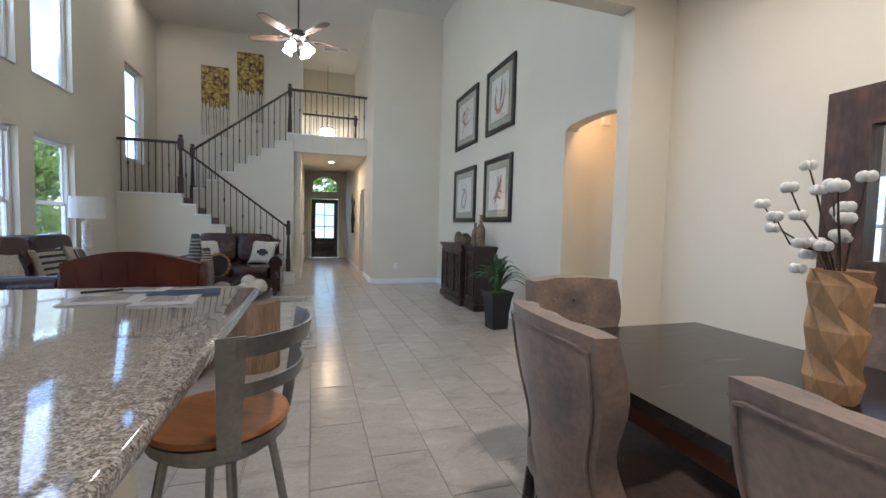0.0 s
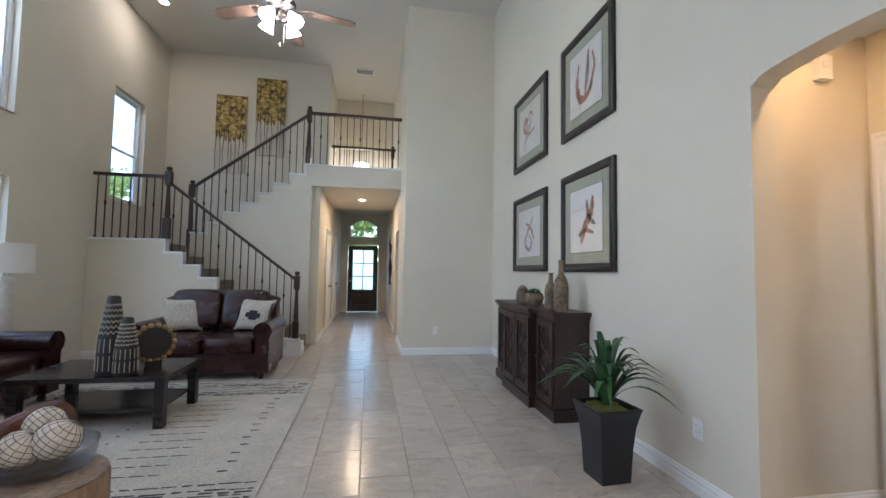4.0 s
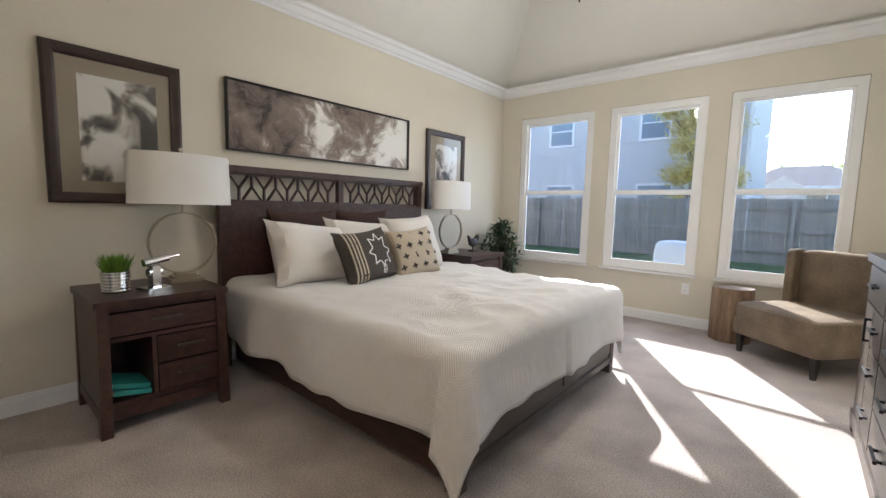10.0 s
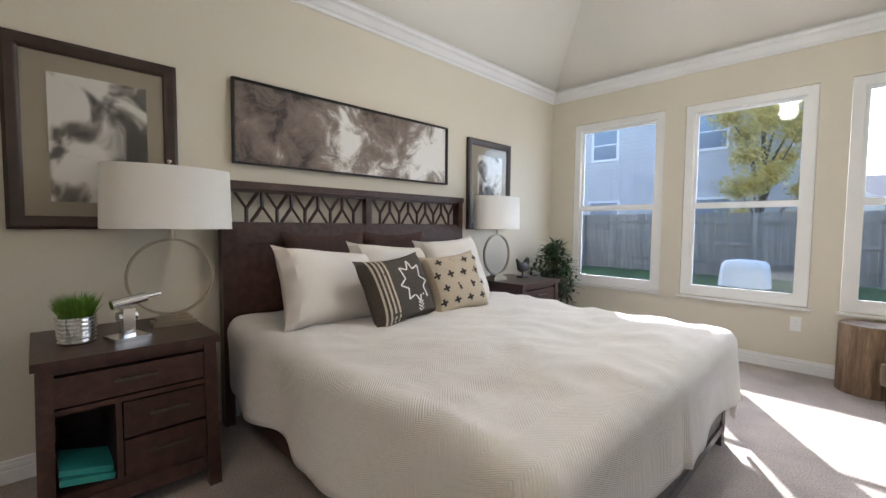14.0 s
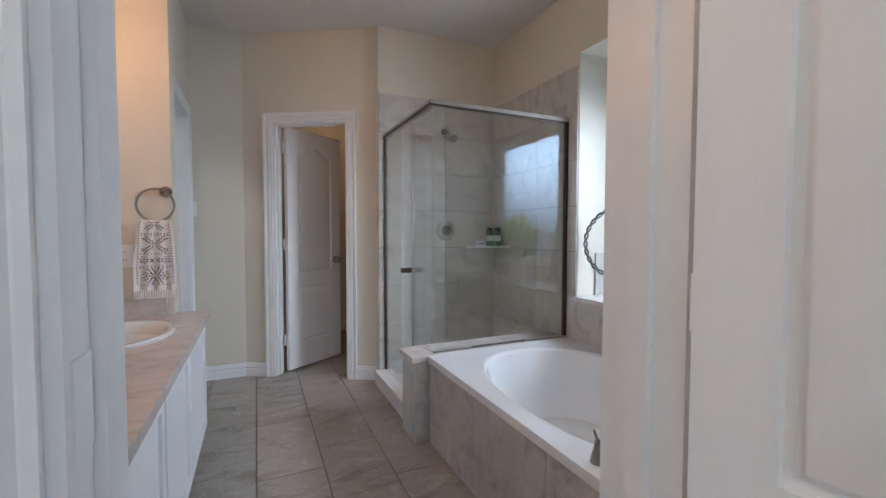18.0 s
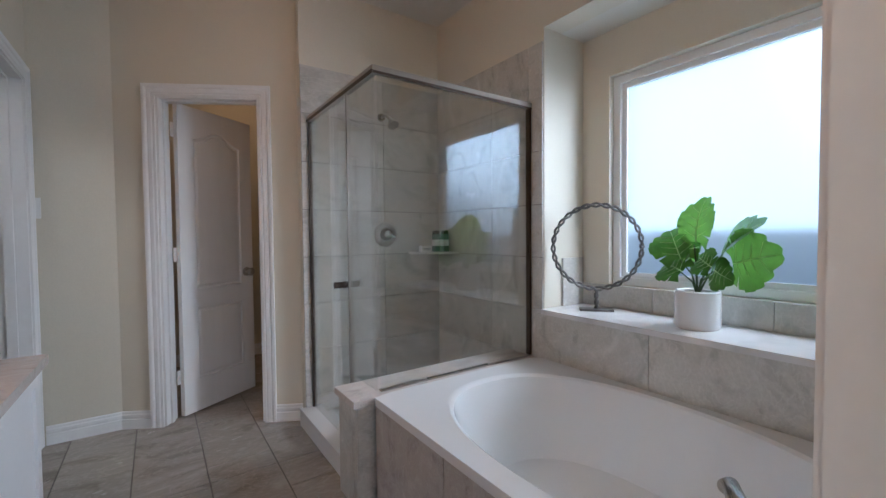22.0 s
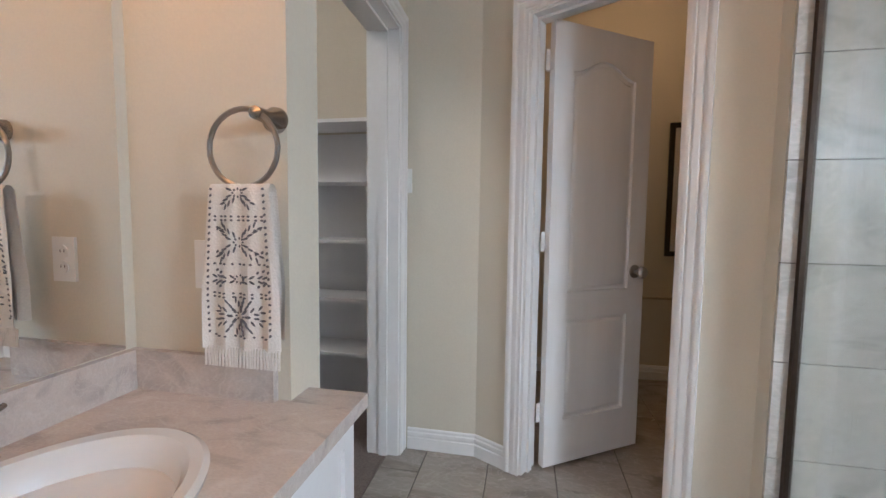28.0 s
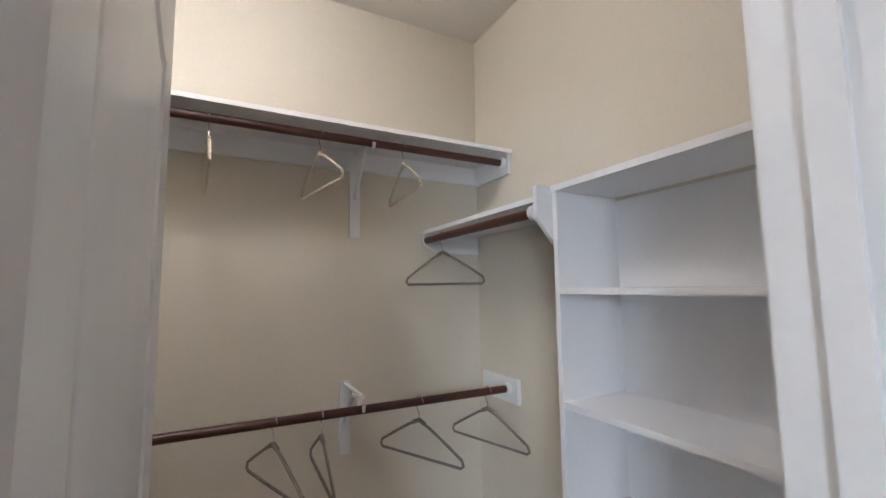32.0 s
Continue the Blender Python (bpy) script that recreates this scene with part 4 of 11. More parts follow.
# bed: head at x = 7.88, foot at 5.72
bed = thing("bed", "dark espresso wooden bed with a lattice headboard", "bed", pose(5.72, 0.0, 0.0))
HY0, HY1 = 0.86, 2.88
part("headboard_panel", boxes((2.09, 2.115, HY0 + 0.06, HY1 - 0.06, 0.25, 1.13)), M_ESP, bed)
part("headboard_rail", boxes((2.065, 2.135, HY0 + 0.05, HY1 - 0.05, 1.08, 1.185), bevel=0.005), M_ESP, bed)
part("headboard_cap", boxes((2.06, 2.14, HY0 - 0.01, HY1 + 0.01, 1.40, 1.445), bevel=0.006), M_ESP, bed)
for y in (HY0, HY1 - 0.055):
    part("post", boxes((2.065, 2.135, y, y + 0.055, 0, 1.40), bevel=0.004), M_ESP, bed)
part("centre_post", boxes((2.075, 2.125, 1.845, 1.895, 0.25, 1.40), bevel=0.004), M_ESP, bed)
for a, b in ((HY0 + 0.055, 1.845), (1.895, HY1 - 0.055)):
    n = 5
    w = (b - a) / n
    part("lattice_rail", boxes((2.085, 2.115, a, b, 1.185, 1.205), (2.085, 2.115, a, b, 1.382, 1.40)), M_ESP, bed)
    for i in range(n):
        c = a + (i + 0.5) * w
        bm = bmesh.new()
        zlo, zhi = 1.205, 1.382
        for seg in (((c, zlo), (c, 1.285)), ((c, 1.285), (c - w * 0.36, zhi)), ((c, 1.285), (c + w * 0.36, zhi))):
            tube(bm, [(2.10, seg[0][0], seg[0][1]), (2.10, seg[1][0], seg[1][1])], 0.011, 4)
        part("lattice_bar", bm, M_ESP, bed)
        if i < n - 1:
            c2 = c + w / 2
            bm = bmesh.new()
            for seg in (((c2, zhi), (c2, 1.30)), ((c2, 1.30), (c2 - w * 0.36, zlo)), ((c2, 1.30), (c2 + w * 0.36, zlo))):
                tube(bm, [(2.10, seg[0][0], seg[0][1]), (2.10, seg[1][0], seg[1][1])], 0.011, 4)
            part("lattice_bar", bm, M_ESP, bed)
for y in (0.945, 2.755):
    part("side_rail", boxes((0.05, 2.07, y, y + 0.04, 0.05, 0.33), bevel=0.004), M_ESP, bed)
part("footboard", boxes((0.0, 0.045, 0.95, 2.79, 0.10, 0.34), (-0.01, 0.055, 0.945, 2.795, 0.335, 0.365), (-0.012, 0.05, 0.945, 2.795, 0.075, 0.115), bevel=0.004), M_GREYW, bed)
for y in (0.92, 1.87):
    part("drawer", boxes((-0.008, 0.004, y + 0.09, y + 0.87, 0.15, 0.31), bevel=0.003), M_GREYW, bed)
    part("pull", boxes((-0.024, -0.012, y + 0.40, y + 0.56, 0.285, 0.297), bevel=0.002), M_BLACK, bed)
for y in (0.94, 2.735):
    part("leg", boxes((-0.012, 0.055, y, y + 0.065, 0, 0.335), bevel=0.004), M_GREYW, bed)
part("mattress", cushion(bmesh.new(), 1.07, 1.87, 0.44, 2.0, 1.88, 0.36, 0.18, 40, 14), M_LINEN, bed, "white mattress")


def comforter():
    bm = bmesh.new()
    A, B, ztop, r = 1.005, 2.11, 0.645, 0.085
    na, nb = 96, 96
    la, lb = A + 0.365, B + 0.345
    rows = []
    for i in range(na + 1):
        a = -la + 2 * la * i / na
        row = []
        for j in range(nb + 1):
            b = 0.02 + (lb - 0.02) * j / nb
            da, db = max(0.0, abs(a) - A + r), max(0.0, b - B + r)
            reach = math.hypot(da, db)
            if reach > 0.575:
                da, db = da * 0.575 / reach, db * 0.575 / reach
            d = (da ** 3 + db ** 3) ** (1 / 3)
            ux, uy = (db / d, da / d) if d > 1e-6 else (0.0, 0.0)
            arc = r * math.pi / 2
            if d < arc:
                out, fall = r * math.sin(d / r), r * (1 - math.cos(d / r))
            else:
                out, fall = r, r + (d - arc)
            run_ = (b if db == 0 else B + (abs(a) if da == 0 else A)) + (7 if a > 0 else 0)
            wave = math.sin(run_ * 7.0 + 1.3 * math.sin(run_ * 4.1)) * 0.6 + noise.noise(Vector((run_ * 3.1, 0.3, a > 0))) * 0.9
            fall += 0.14 * min(da, db)
            hang = max(0.0, fall - 0.05)
            out += hang * (0.07 + 0.09 * wave) + 0.01 * wave * min(1, hang * 8)
            fall *= 0.985 + (0.03 * wave + 0.025 * math.sin(run_ * 17.0 + 2.0 * math.sin(run_ * 5.3))) * min(1, hang * 2)
            y = math.copysign(min(abs(a), A - r) + uy * out, a)
            x = min(b, B - r) + ux * out
            top = 1 - min(1, fall / 0.05)
            bumpy = 0.030 * noise.noise(Vector((a * 1.9, b * 1.9, 5.0))) + 0.030 * (0.25 - abs(noise.noise(Vector((a * 4.5 + b * 1.5, b * 4.2, 8.0))))) + 0.014 * noise.noise(Vector((a * 5.5, b * 5.0, 2.0)))
            crease = 0.012 * max(0.0, 1 - abs((b - 1.02) + 0.12 * noise.noise(Vector((a * 3, 1, 1)))) / 0.05) * (0.5 + 0.5 * noise.noise(Vector((a * 4, 3, 3))))
            z = max(0.03, ztop - fall + (bumpy + crease) * top)
            row.append(bm.verts.new((7.78 - x, 1.87 + y, z)))
        rows.append(row)
    for p, q in zip(rows, rows[1:]):
        for j in range(nb):
            bm.faces.new((p[j], p[j + 1], q[j + 1], q[j]))
    ob = part("comforter", bm, M_QUILT)
    md = ob.modifiers.new("thick", "SOLIDIFY")
    md.thickness, md.offset = 0.018, -1
    return tagged(ob, "rumpled white zigzag-quilted comforter spread over the bed", "comforter")


comforter()


def puff_point(u, v, w, h, t):
    p = max(0.0, (1 - u ** 4) * (1 - v ** 4)) ** 0.55
    return (u * w / 2 * (1 - 0.15 * (1 - v * v) * abs(u) ** 3), -(p * t / 2), h / 2 + v * h / 2 * (1 - 0.13 * (1 - u * u) * abs(v) ** 3))


def patch(bm, pts, w, h, t, lift=0.004):
    """A strip laid on a pillow's front through (u, v) points, given as quads of corners."""
    for quad in pts:
        vs = []
        for u, v in quad:
            x, y, z = puff_point(u, v, w, h, t)
            vs.append(bm.verts.new((x, y - lift, z)))
        bm.faces.new(vs)


def line_quads(a, b, half, n=4):
    a, b = Vector(a), Vector(b)
    d = (b - a).normalized()
    s = Vector((-d.y, d.x)) * half
    out = []
    for i in range(n):
        p, q = a + (b - a) * i / n, a + (b - a) * (i + 1) / n
        out.append([tuple(p - s), tuple(q - s), tuple(q + s), tuple(p + s)])
    return out


def pillow(label, place, lean, turn, w, h, t, material, seed, spin=0):
    m = pose(*place) @ pose(0, 0, 0, 0, 0, turn) @ pose(0, 0, 0, lean, 0, 0) @ pose(0, 0, 0, 0, spin, 0)
    d = thing("pillow", label, "pillow", m, "pillows on the bed")
    part("cover", pillow_mesh(bmesh.new(), w, h, t, seed), material, d)
    return d


# local -y looks to the foot of the bed
pillow("brown ribbed pillow leaning on the headboard", (7.655, 2.24, 0.60), -12, -90, 0.62, 0.56, 0.14, M_PLUM, 1)
pillow("brown ribbed pillow leaning on the headboard", (7.655, 1.65, 0.60), -12, -90, 0.58, 0.56, 0.14, M_PLUM, 2)
pillow("large white pillow leaning on the headboard", (7.28, 2.43, 0.605), -25, -80, 0.68, 0.49, 0.25, M_LINEN, 3, 7)
pillow("large white pillow leaning on the headboard", (7.36, 1.92, 0.605), -24, -92, 0.66, 0.50, 0.24, M_LINEN, 4, 5)
pillow("large white pillow leaning on the headboard", (7.25, 1.42, 0.61), -24, -100, 0.56, 0.54, 0.25, M_LINEN, 5, -4)
g = pillow("grey pillow with striped bands and white stitching", (7.04, 2.10, 0.625), -24, -80, 0.56, 0.42, 0.16, M_GREYF, 6, -3)
bm = bmesh.new()
for u in (-0.82, -0.70, -0.58, -0.46):
    patch(bm, line_quads((u, -0.93), (u, 0.93), 0.028, 12), 0.56, 0.42, 0.16)
part("stripes", bm, M_CREAMF, g, "cream woven stripes")
bm = bmesh.new()
star = [(0.22, 0.72), (0.30, 0.42), (0.52, 0.52), (0.44, 0.16), (0.66, 0.02), (0.46, -0.14), (0.50, -0.44), (0.30, -0.30), (0.22, -0.55), (0.12, -0.30), (-0.10, -0.40), (-0.02, -0.10), (-0.22, 0.02), (-0.02, 0.18), (-0.10, 0.52), (0.12, 0.42)]
for a, b in zip(star, star[1:] + star[:1]):
    patch(bm, line_quads(a, b, 0.022, 3), 0.56, 0.42, 0.16)
for v in (-0.62, -0.72, -0.82):
    patch(bm, line_quads((0.22, v), (0.14, v + 0.09), 0.016, 2), 0.56, 0.42, 0.16)
    patch(bm, line_quads((0.22, v), (0.30, v + 0.09), 0.016, 2), 0.56, 0.42, 0.16)
part("stitched_star", bm, M_LINEN, g, "white stitched star")
bm = bmesh.new()
patch(bm, line_quads((0.86, -0.92), (0.86, 0.92), 0.016, 12), 0.56, 0.42, 0.16)
part("edge_stitch", bm, M_LINEN, g, "white edge stitch")
g = pillow("cream pillow with dark tufted crosses", (7.02, 1.66, 0.625), -24, -100, 0.46, 0.42, 0.16, M_CREAMF, 7, -5)
for i in range(4):
    for j in range(4):
        u, v = -0.66 + 0.44 * i + (0.1 if j % 2 else -0.08), -0.62 + 0.42 * j
        bm = bmesh.new()
        patch(bm, line_quads((u - 0.11, v - 0.02), (u + 0.11, v + 0.02), 0.035, 2), 0.48, 0.42, 0.16)
        patch(bm, line_quads((u + 0.02, v - 0.11), (u - 0.02, v + 0.11), 0.035, 2), 0.48, 0.42, 0.16, 0.006)
        part("tufted_cross", bm, M_DARKF, g)


def bar_pull(y0, y1, x, z, r=0.006):
    bm = boxes((x - 0.026, x - 0.016, y0, y1, z - 0.005, z + 0.005), bevel=0.002)
    for y in (y0 + 0.012, y1 - 0.012):
        box(bm, x - 0.018, x, y - 0.005, y + 0.005, z - 0.005, z + 0.005)
    return bm


# nightstand, front at local x = 0 facing -x
ns = thing("nightstand", "espresso wooden nightstand with an open cubby and drawers", "nightstand", pose(7.27, 3.07, 0.0), "nightstands beside the bed")
W, D, HT = 0.59, 0.58, 0.69
part("top", boxes((-0.025, D, -0.012, W + 0.012, HT - 0.032, HT), bevel=0.005), M_ESP, ns)
for name, dims in (("side_panel", (0.012, D - 0.01, 0.0, 0.03, 0.085, HT - 0.034)), ("side_panel", (0.012, D - 0.01, W - 0.03, W, 0.085, HT - 0.034)), ("back_panel", (D - 0.02, D - 0.01, 0.03, W - 0.03, 0.13, HT - 0.034)), ("bottom_shelf", (0.012, D - 0.02, 0.03, W - 0.03, 0.13, 0.16)), ("divider_shelf", (0.0, D - 0.02, 0.03, W - 0.03, 0.475, 0.495)), ("divider", (0.0, D - 0.02, 0.345, 0.365, 0.16, 0.475)), ("apron", (0.0, 0.02, 0.03, W - 0.03, HT - 0.06, HT - 0.034)), ("base_rail", (-0.006, 0.02, 0.05, W - 0.05, 0.075, 0.135)), ("base_rail", (0.04, D - 0.06, -0.004, 0.0, 0.075, 0.135)), ("base_rail", (0.04, D - 0.06, W, W + 0.004, 0.075, 0.135))):
    part(name, boxes(dims), M_ESP, ns)
for a, b, c, d in ((0.045, W - 0.045, 0.505, 0.618), (0.03, 0.34, 0.325, 0.468), (0.03, 0.34, 0.168, 0.312)):
    dr = part("drawer", boxes((-0.004, 0.10, a, b, c, d), bevel=0.004), M_ESP, ns)
    m_ = (a + b) / 2
    part("pull", bar_pull(m_ - 0.07, m_ + 0.07, -0.004, (c + d) / 2 + 0.01), M_GREYW, dr)
for y in (0.0, W - 0.05):
    for x in (-0.012, D - 0.06):
        bm = boxes((x, x + 0.05, y, y + 0.05, 0, HT - 0.034))
        for v in bm.verts:
            if v.co.z < 0.01:
                v.co.x += -0.012 if x < 0.1 else 0.0
                v.co.y += -0.010 if y < 0.1 else 0.010
        part("leg", soft(bm, 0.004), M_ESP, ns)
copy_thing(ns, pose(7.27, 0.07, 0.0))
for i in range(2):
    bk = thing("book", "teal hardback book lying aslant in the nightstand cubby", "book", pose(7.285 + i * 0.012, 3.445 + 0.004 * i, 0.165 + 0.027 * i, 11 + 3 * i, 0, 0), "books in the cubby")
    part("cover", boxes((0, 0.20, 0.0, 0.165, 0.0, 0.024), bevel=0.002), paint("teal cloth", (0.03, 0.26, 0.25), 0.6), bk)
    part("pages", boxes((0.004, 0.202, 0.004, 0.167, 0.004, 0.020)), M_LINEN, bk)


def table_lamp(x, y, z, label):
    d = thing("table_lamp", label, "lamp", pose(x, y, z), "ring lamps beside the bed")
    part("base", boxes((-0.05, 0.05, -0.09, 0.09, 0.0, 0.022), (-0.04, 0.04, -0.075, 0.075, 0.022, 0.04), (-0.032, 0.032, -0.055, 0.055, 0.04, 0.052), bevel=0.003), M_CHAMP, d)
    bm = bmesh.new()
    R, n = 0.185, 48
    for rr in (R,):
        rings = []
        for i in range(n):
            a = 2 * math.pi * i / n
            c, s = math.cos(a), math.sin(a)
            rings.append([bm.verts.new((dx, (R + dr) * c, 0.052 + R + (R + dr) * s)) for dx, dr in ((-0.012, -0.005), (0.012, -0.005), (0.012, 0.005), (-0.012, 0.005))])
        for i in range(n):
            p, q = rings[i], rings[(i + 1) % n]
            for k in range(4):
                bm.faces.new((p[k], p[(k + 1) % 4], q[(k + 1) % 4], q[k]))
    part("ring", bm, M_CHAMP, d, "champagne metal ring")
    bm = bmesh.new()
    lathe(bm, [(0.009, 0.42), (0.009, 0.50)], 12)
    lathe(bm, [(0.016, 0.49), (0.016, 0.55)], 12)
    lathe(bm, [(0.004, 0.55), (0.004, 0.795), (0.010, 0.80), (0.010, 0.812)], 10)
    part("stem", bm, M_CHAMP, d)
    bm = bmesh.new()
    lathe(bm, [(0.272, 0.475), (0.280, 0.475), (0.272, 0.772), (0.264, 0.772), (0.272, 0.475)], 48, sx=0.56, sy=1.0, cap=False)
    part("shade", bm, M_SHADE, d, "white oval drum shade")
    part("spider", boxes((-0.14, 0.14, -0.003, 0.003, 0.752, 0.757), (-0.003, 0.003, -0.262, 0.262, 0.752, 0.757)), M_CHAMP, d)
    return d


table_lamp(7.62, 3.16, 0.69, "ring table lamp with a white oval shade, unlit")
table_lamp(7.62, 0.56, 0.69, "ring table lamp with a white oval shade, unlit")
# pot of grass
pt = thing("grass_pot", "silver ribbed pot with short bright green grass", "plant", pose(7.50, 3.53, 0.69))
prof = []
for i in range(7):
    z = i * 0.017
    prof += [(0.058 + 0.001 * i, z), (0.064 + 0.001 * i, z + 0.006), (0.064 + 0.001 * i, z + 0.012)]
part("pot", lathe(bmesh.new(), [(0, 0)] + prof + [(0.056, 0.119), (0.05, 0.10), (0, 0.10)], 28, cap=False), M_CHROME, pt, "ribbed silver pot")
bm = bmesh.new()
rng = random.Random(4)
for i in range(420):
    a, r = rng.uniform(0, 6.283), 0.05 * math.sqrt(rng.random())
    x, y = r * math.cos(a), r * math.sin(a)
    hgt = rng.uniform(0.06, 0.115)
    lx, ly = x * rng.uniform(0.3, 1.0), y * rng.uniform(0.3, 1.0)
    b = rng.uniform(0, 6.283)
    wx, wy = 0.0022 * math.cos(b), 0.0022 * math.sin(b)
    v = [bm.verts.new(p) for p in ((x - wx, y - wy, 0.10), (x + wx, y + wy, 0.10), (x + lx * 0.5 + wx, y + ly * 0.5 + wy, 0.10 + hgt * 0.6), (x + lx, y + ly, 0.10 + hgt), (x + lx * 0.5 - wx, y + ly * 0.5 - wy, 0.10 + hgt * 0.6))]
    bm.faces.new(v)
part("grass", bm, M_GRASSY, pt, "short green blades")
# small silver tap-shaped ornament
orn = thing("silver_ornament", "small silver telescope-shaped ornament", "ornament", pose(7.43, 3.37, 0.69, 0, 0, 15))
part("foot", boxes((-0.06, 0.06, -0.065, 0.065, 0, 0.018), bevel=0.003), M_CHROME, orn)
part("column", boxes((-0.024, 0.024, -0.022, 0.022, 0.018, 0.135), bevel=0.009, segments=2), M_CHROME, orn)
part("collar", tube(bmesh.new(), [(0, -0.035, 0.10), (0, 0.035, 0.10)], 0.022, 14), M_CHROME, orn)
part("arm", tube(bmesh.new(), [(0.0, 0.055, 0.155), (0.0, -0.075, 0.175)], 0.021, 14), M_CHROME, orn)
part("tip", tube(bmesh.new(), [(0.0, -0.075, 0.175), (0.0, -0.135, 0.184)], 0.009, 10), M_CHROME, orn)
# bird ornament on the far nightstand
bird = thing("bird_ornament", "dark carved hen-shaped ornament on a small base", "ornament", pose(7.55, 0.24, 0.69))
bm = bmesh.new()
cushion(bm, 0, 0, 0.105, 0.075, 0.15, 0.10, 0.9, 18, 10)
cushion(bm, 0, -0.075, 0.165, 0.045, 0.05, 0.06, 0.9, 12, 8)
tube(bm, [(0, -0.05, 0.12), (0, -0.07, 0.16)], 0.03, 10)
tube(bm, [(0, 0.05, 0.12), (0, 0.10, 0.185)], 0.03, 8, taper=0.01)
tube(bm, [(0, 0, 0.02), (0, 0, 0.07)], 0.008, 8)
box(bm, -0.035, 0.035, -0.045, 0.045, 0, 0.02)
part("body", bm, paint("dark bronze", (0.05, 0.042, 0.04), 0.5, 0.2, fine=0.15), bird)


def art_material(name, stops, scale, seed, distort=1.5, stretch=(1, 1, 1)):
    m = bpy.data.materials.new(name)
    m.use_nodes = True
    nodes, links = m.node_tree.nodes, m.node_tree.links
    b = nodes["Principled BSDF"]
    co, mp = nodes.new("ShaderNodeTexCoord"), nodes.new("ShaderNodeMapping")
    mp.inputs["Location"].default_value = (seed, seed * 1.7, seed * 0.6)
    mp.inputs["Scale"].default_value = stretch
    links.new(co.outputs["Object"], mp.inputs[0])
    n = nodes.new("ShaderNodeTexNoise")
    n.inputs["Scale"].default_value, n.inputs["Detail"].default_value, n.inputs["Distortion"].default_value = scale, 10, distort
    links.new(mp.outputs[0], n.inputs["Vector"])
    r = nodes.new("ShaderNodeValToRGB")
    while len(r.color_ramp.elements) < len(stops):
        r.color_ramp.elements.new(0.5)
    for e, (p, c) in zip(r.color_ramp.elements, stops):
        e.position, e.color = p, (*c, 1)
    links.new(n.outputs["Fac"], r.inputs[0])
    links.new(r.outputs[0], b.inputs["Base Color"])
    b.inputs["Roughness"].default_value = 0.6
    return m


def framed(name, label, at, w, h, bar, depth, frame_mat, mat_mat=None, mat_w=0.0, art=None, art_box=None, category="picture", glazed=True):
    """A frame in the local xz plane, facing -y, its lower corner at the origin."""
    d = thing(name, label, category, at)
    bm = bmesh.new()
    loops = []
    for inset, out in ((0, 0.0), (0, depth * 0.75), (bar * 0.25, depth), (bar * 0.7, depth * 0.9), (bar, depth * 0.5), (bar, 0.0)):
        loops.append([bm.verts.new((x, -out, z)) for x, z in ((inset, inset), (w - inset, inset), (w - inset, h - inset), (inset, h - inset))])
    for a, b in zip(loops, loops[1:]):
        for i in range(4):
            bm.faces.new((a[i], a[(i + 1) % 4], b[(i + 1) % 4], b[i]))
    part("frame", bm, frame_mat, d)
    if mat_mat:
        part("mount", boxes((bar - 0.002, w - bar + 0.002, -depth * 0.35, -0.002, bar - 0.002, h - bar + 0.002)), mat_mat, d, "paper mount")
    if art:
        x0, x1, z0, z1 = art_box or (bar + mat_w, w - bar - mat_w, bar + mat_w, h - bar - mat_w)
        part("print", boxes((x0, x1, -depth * 0.35 - 0.004, -depth * 0.35 + 0.002, z0, z1)), art, d)
    if glazed:
        g = part("glazing", boxes((bar, w - bar, -depth * 0.48, -depth * 0.46, bar, h - bar)), M_CLEAR, d)
        g.visible_shadow = False
    return d


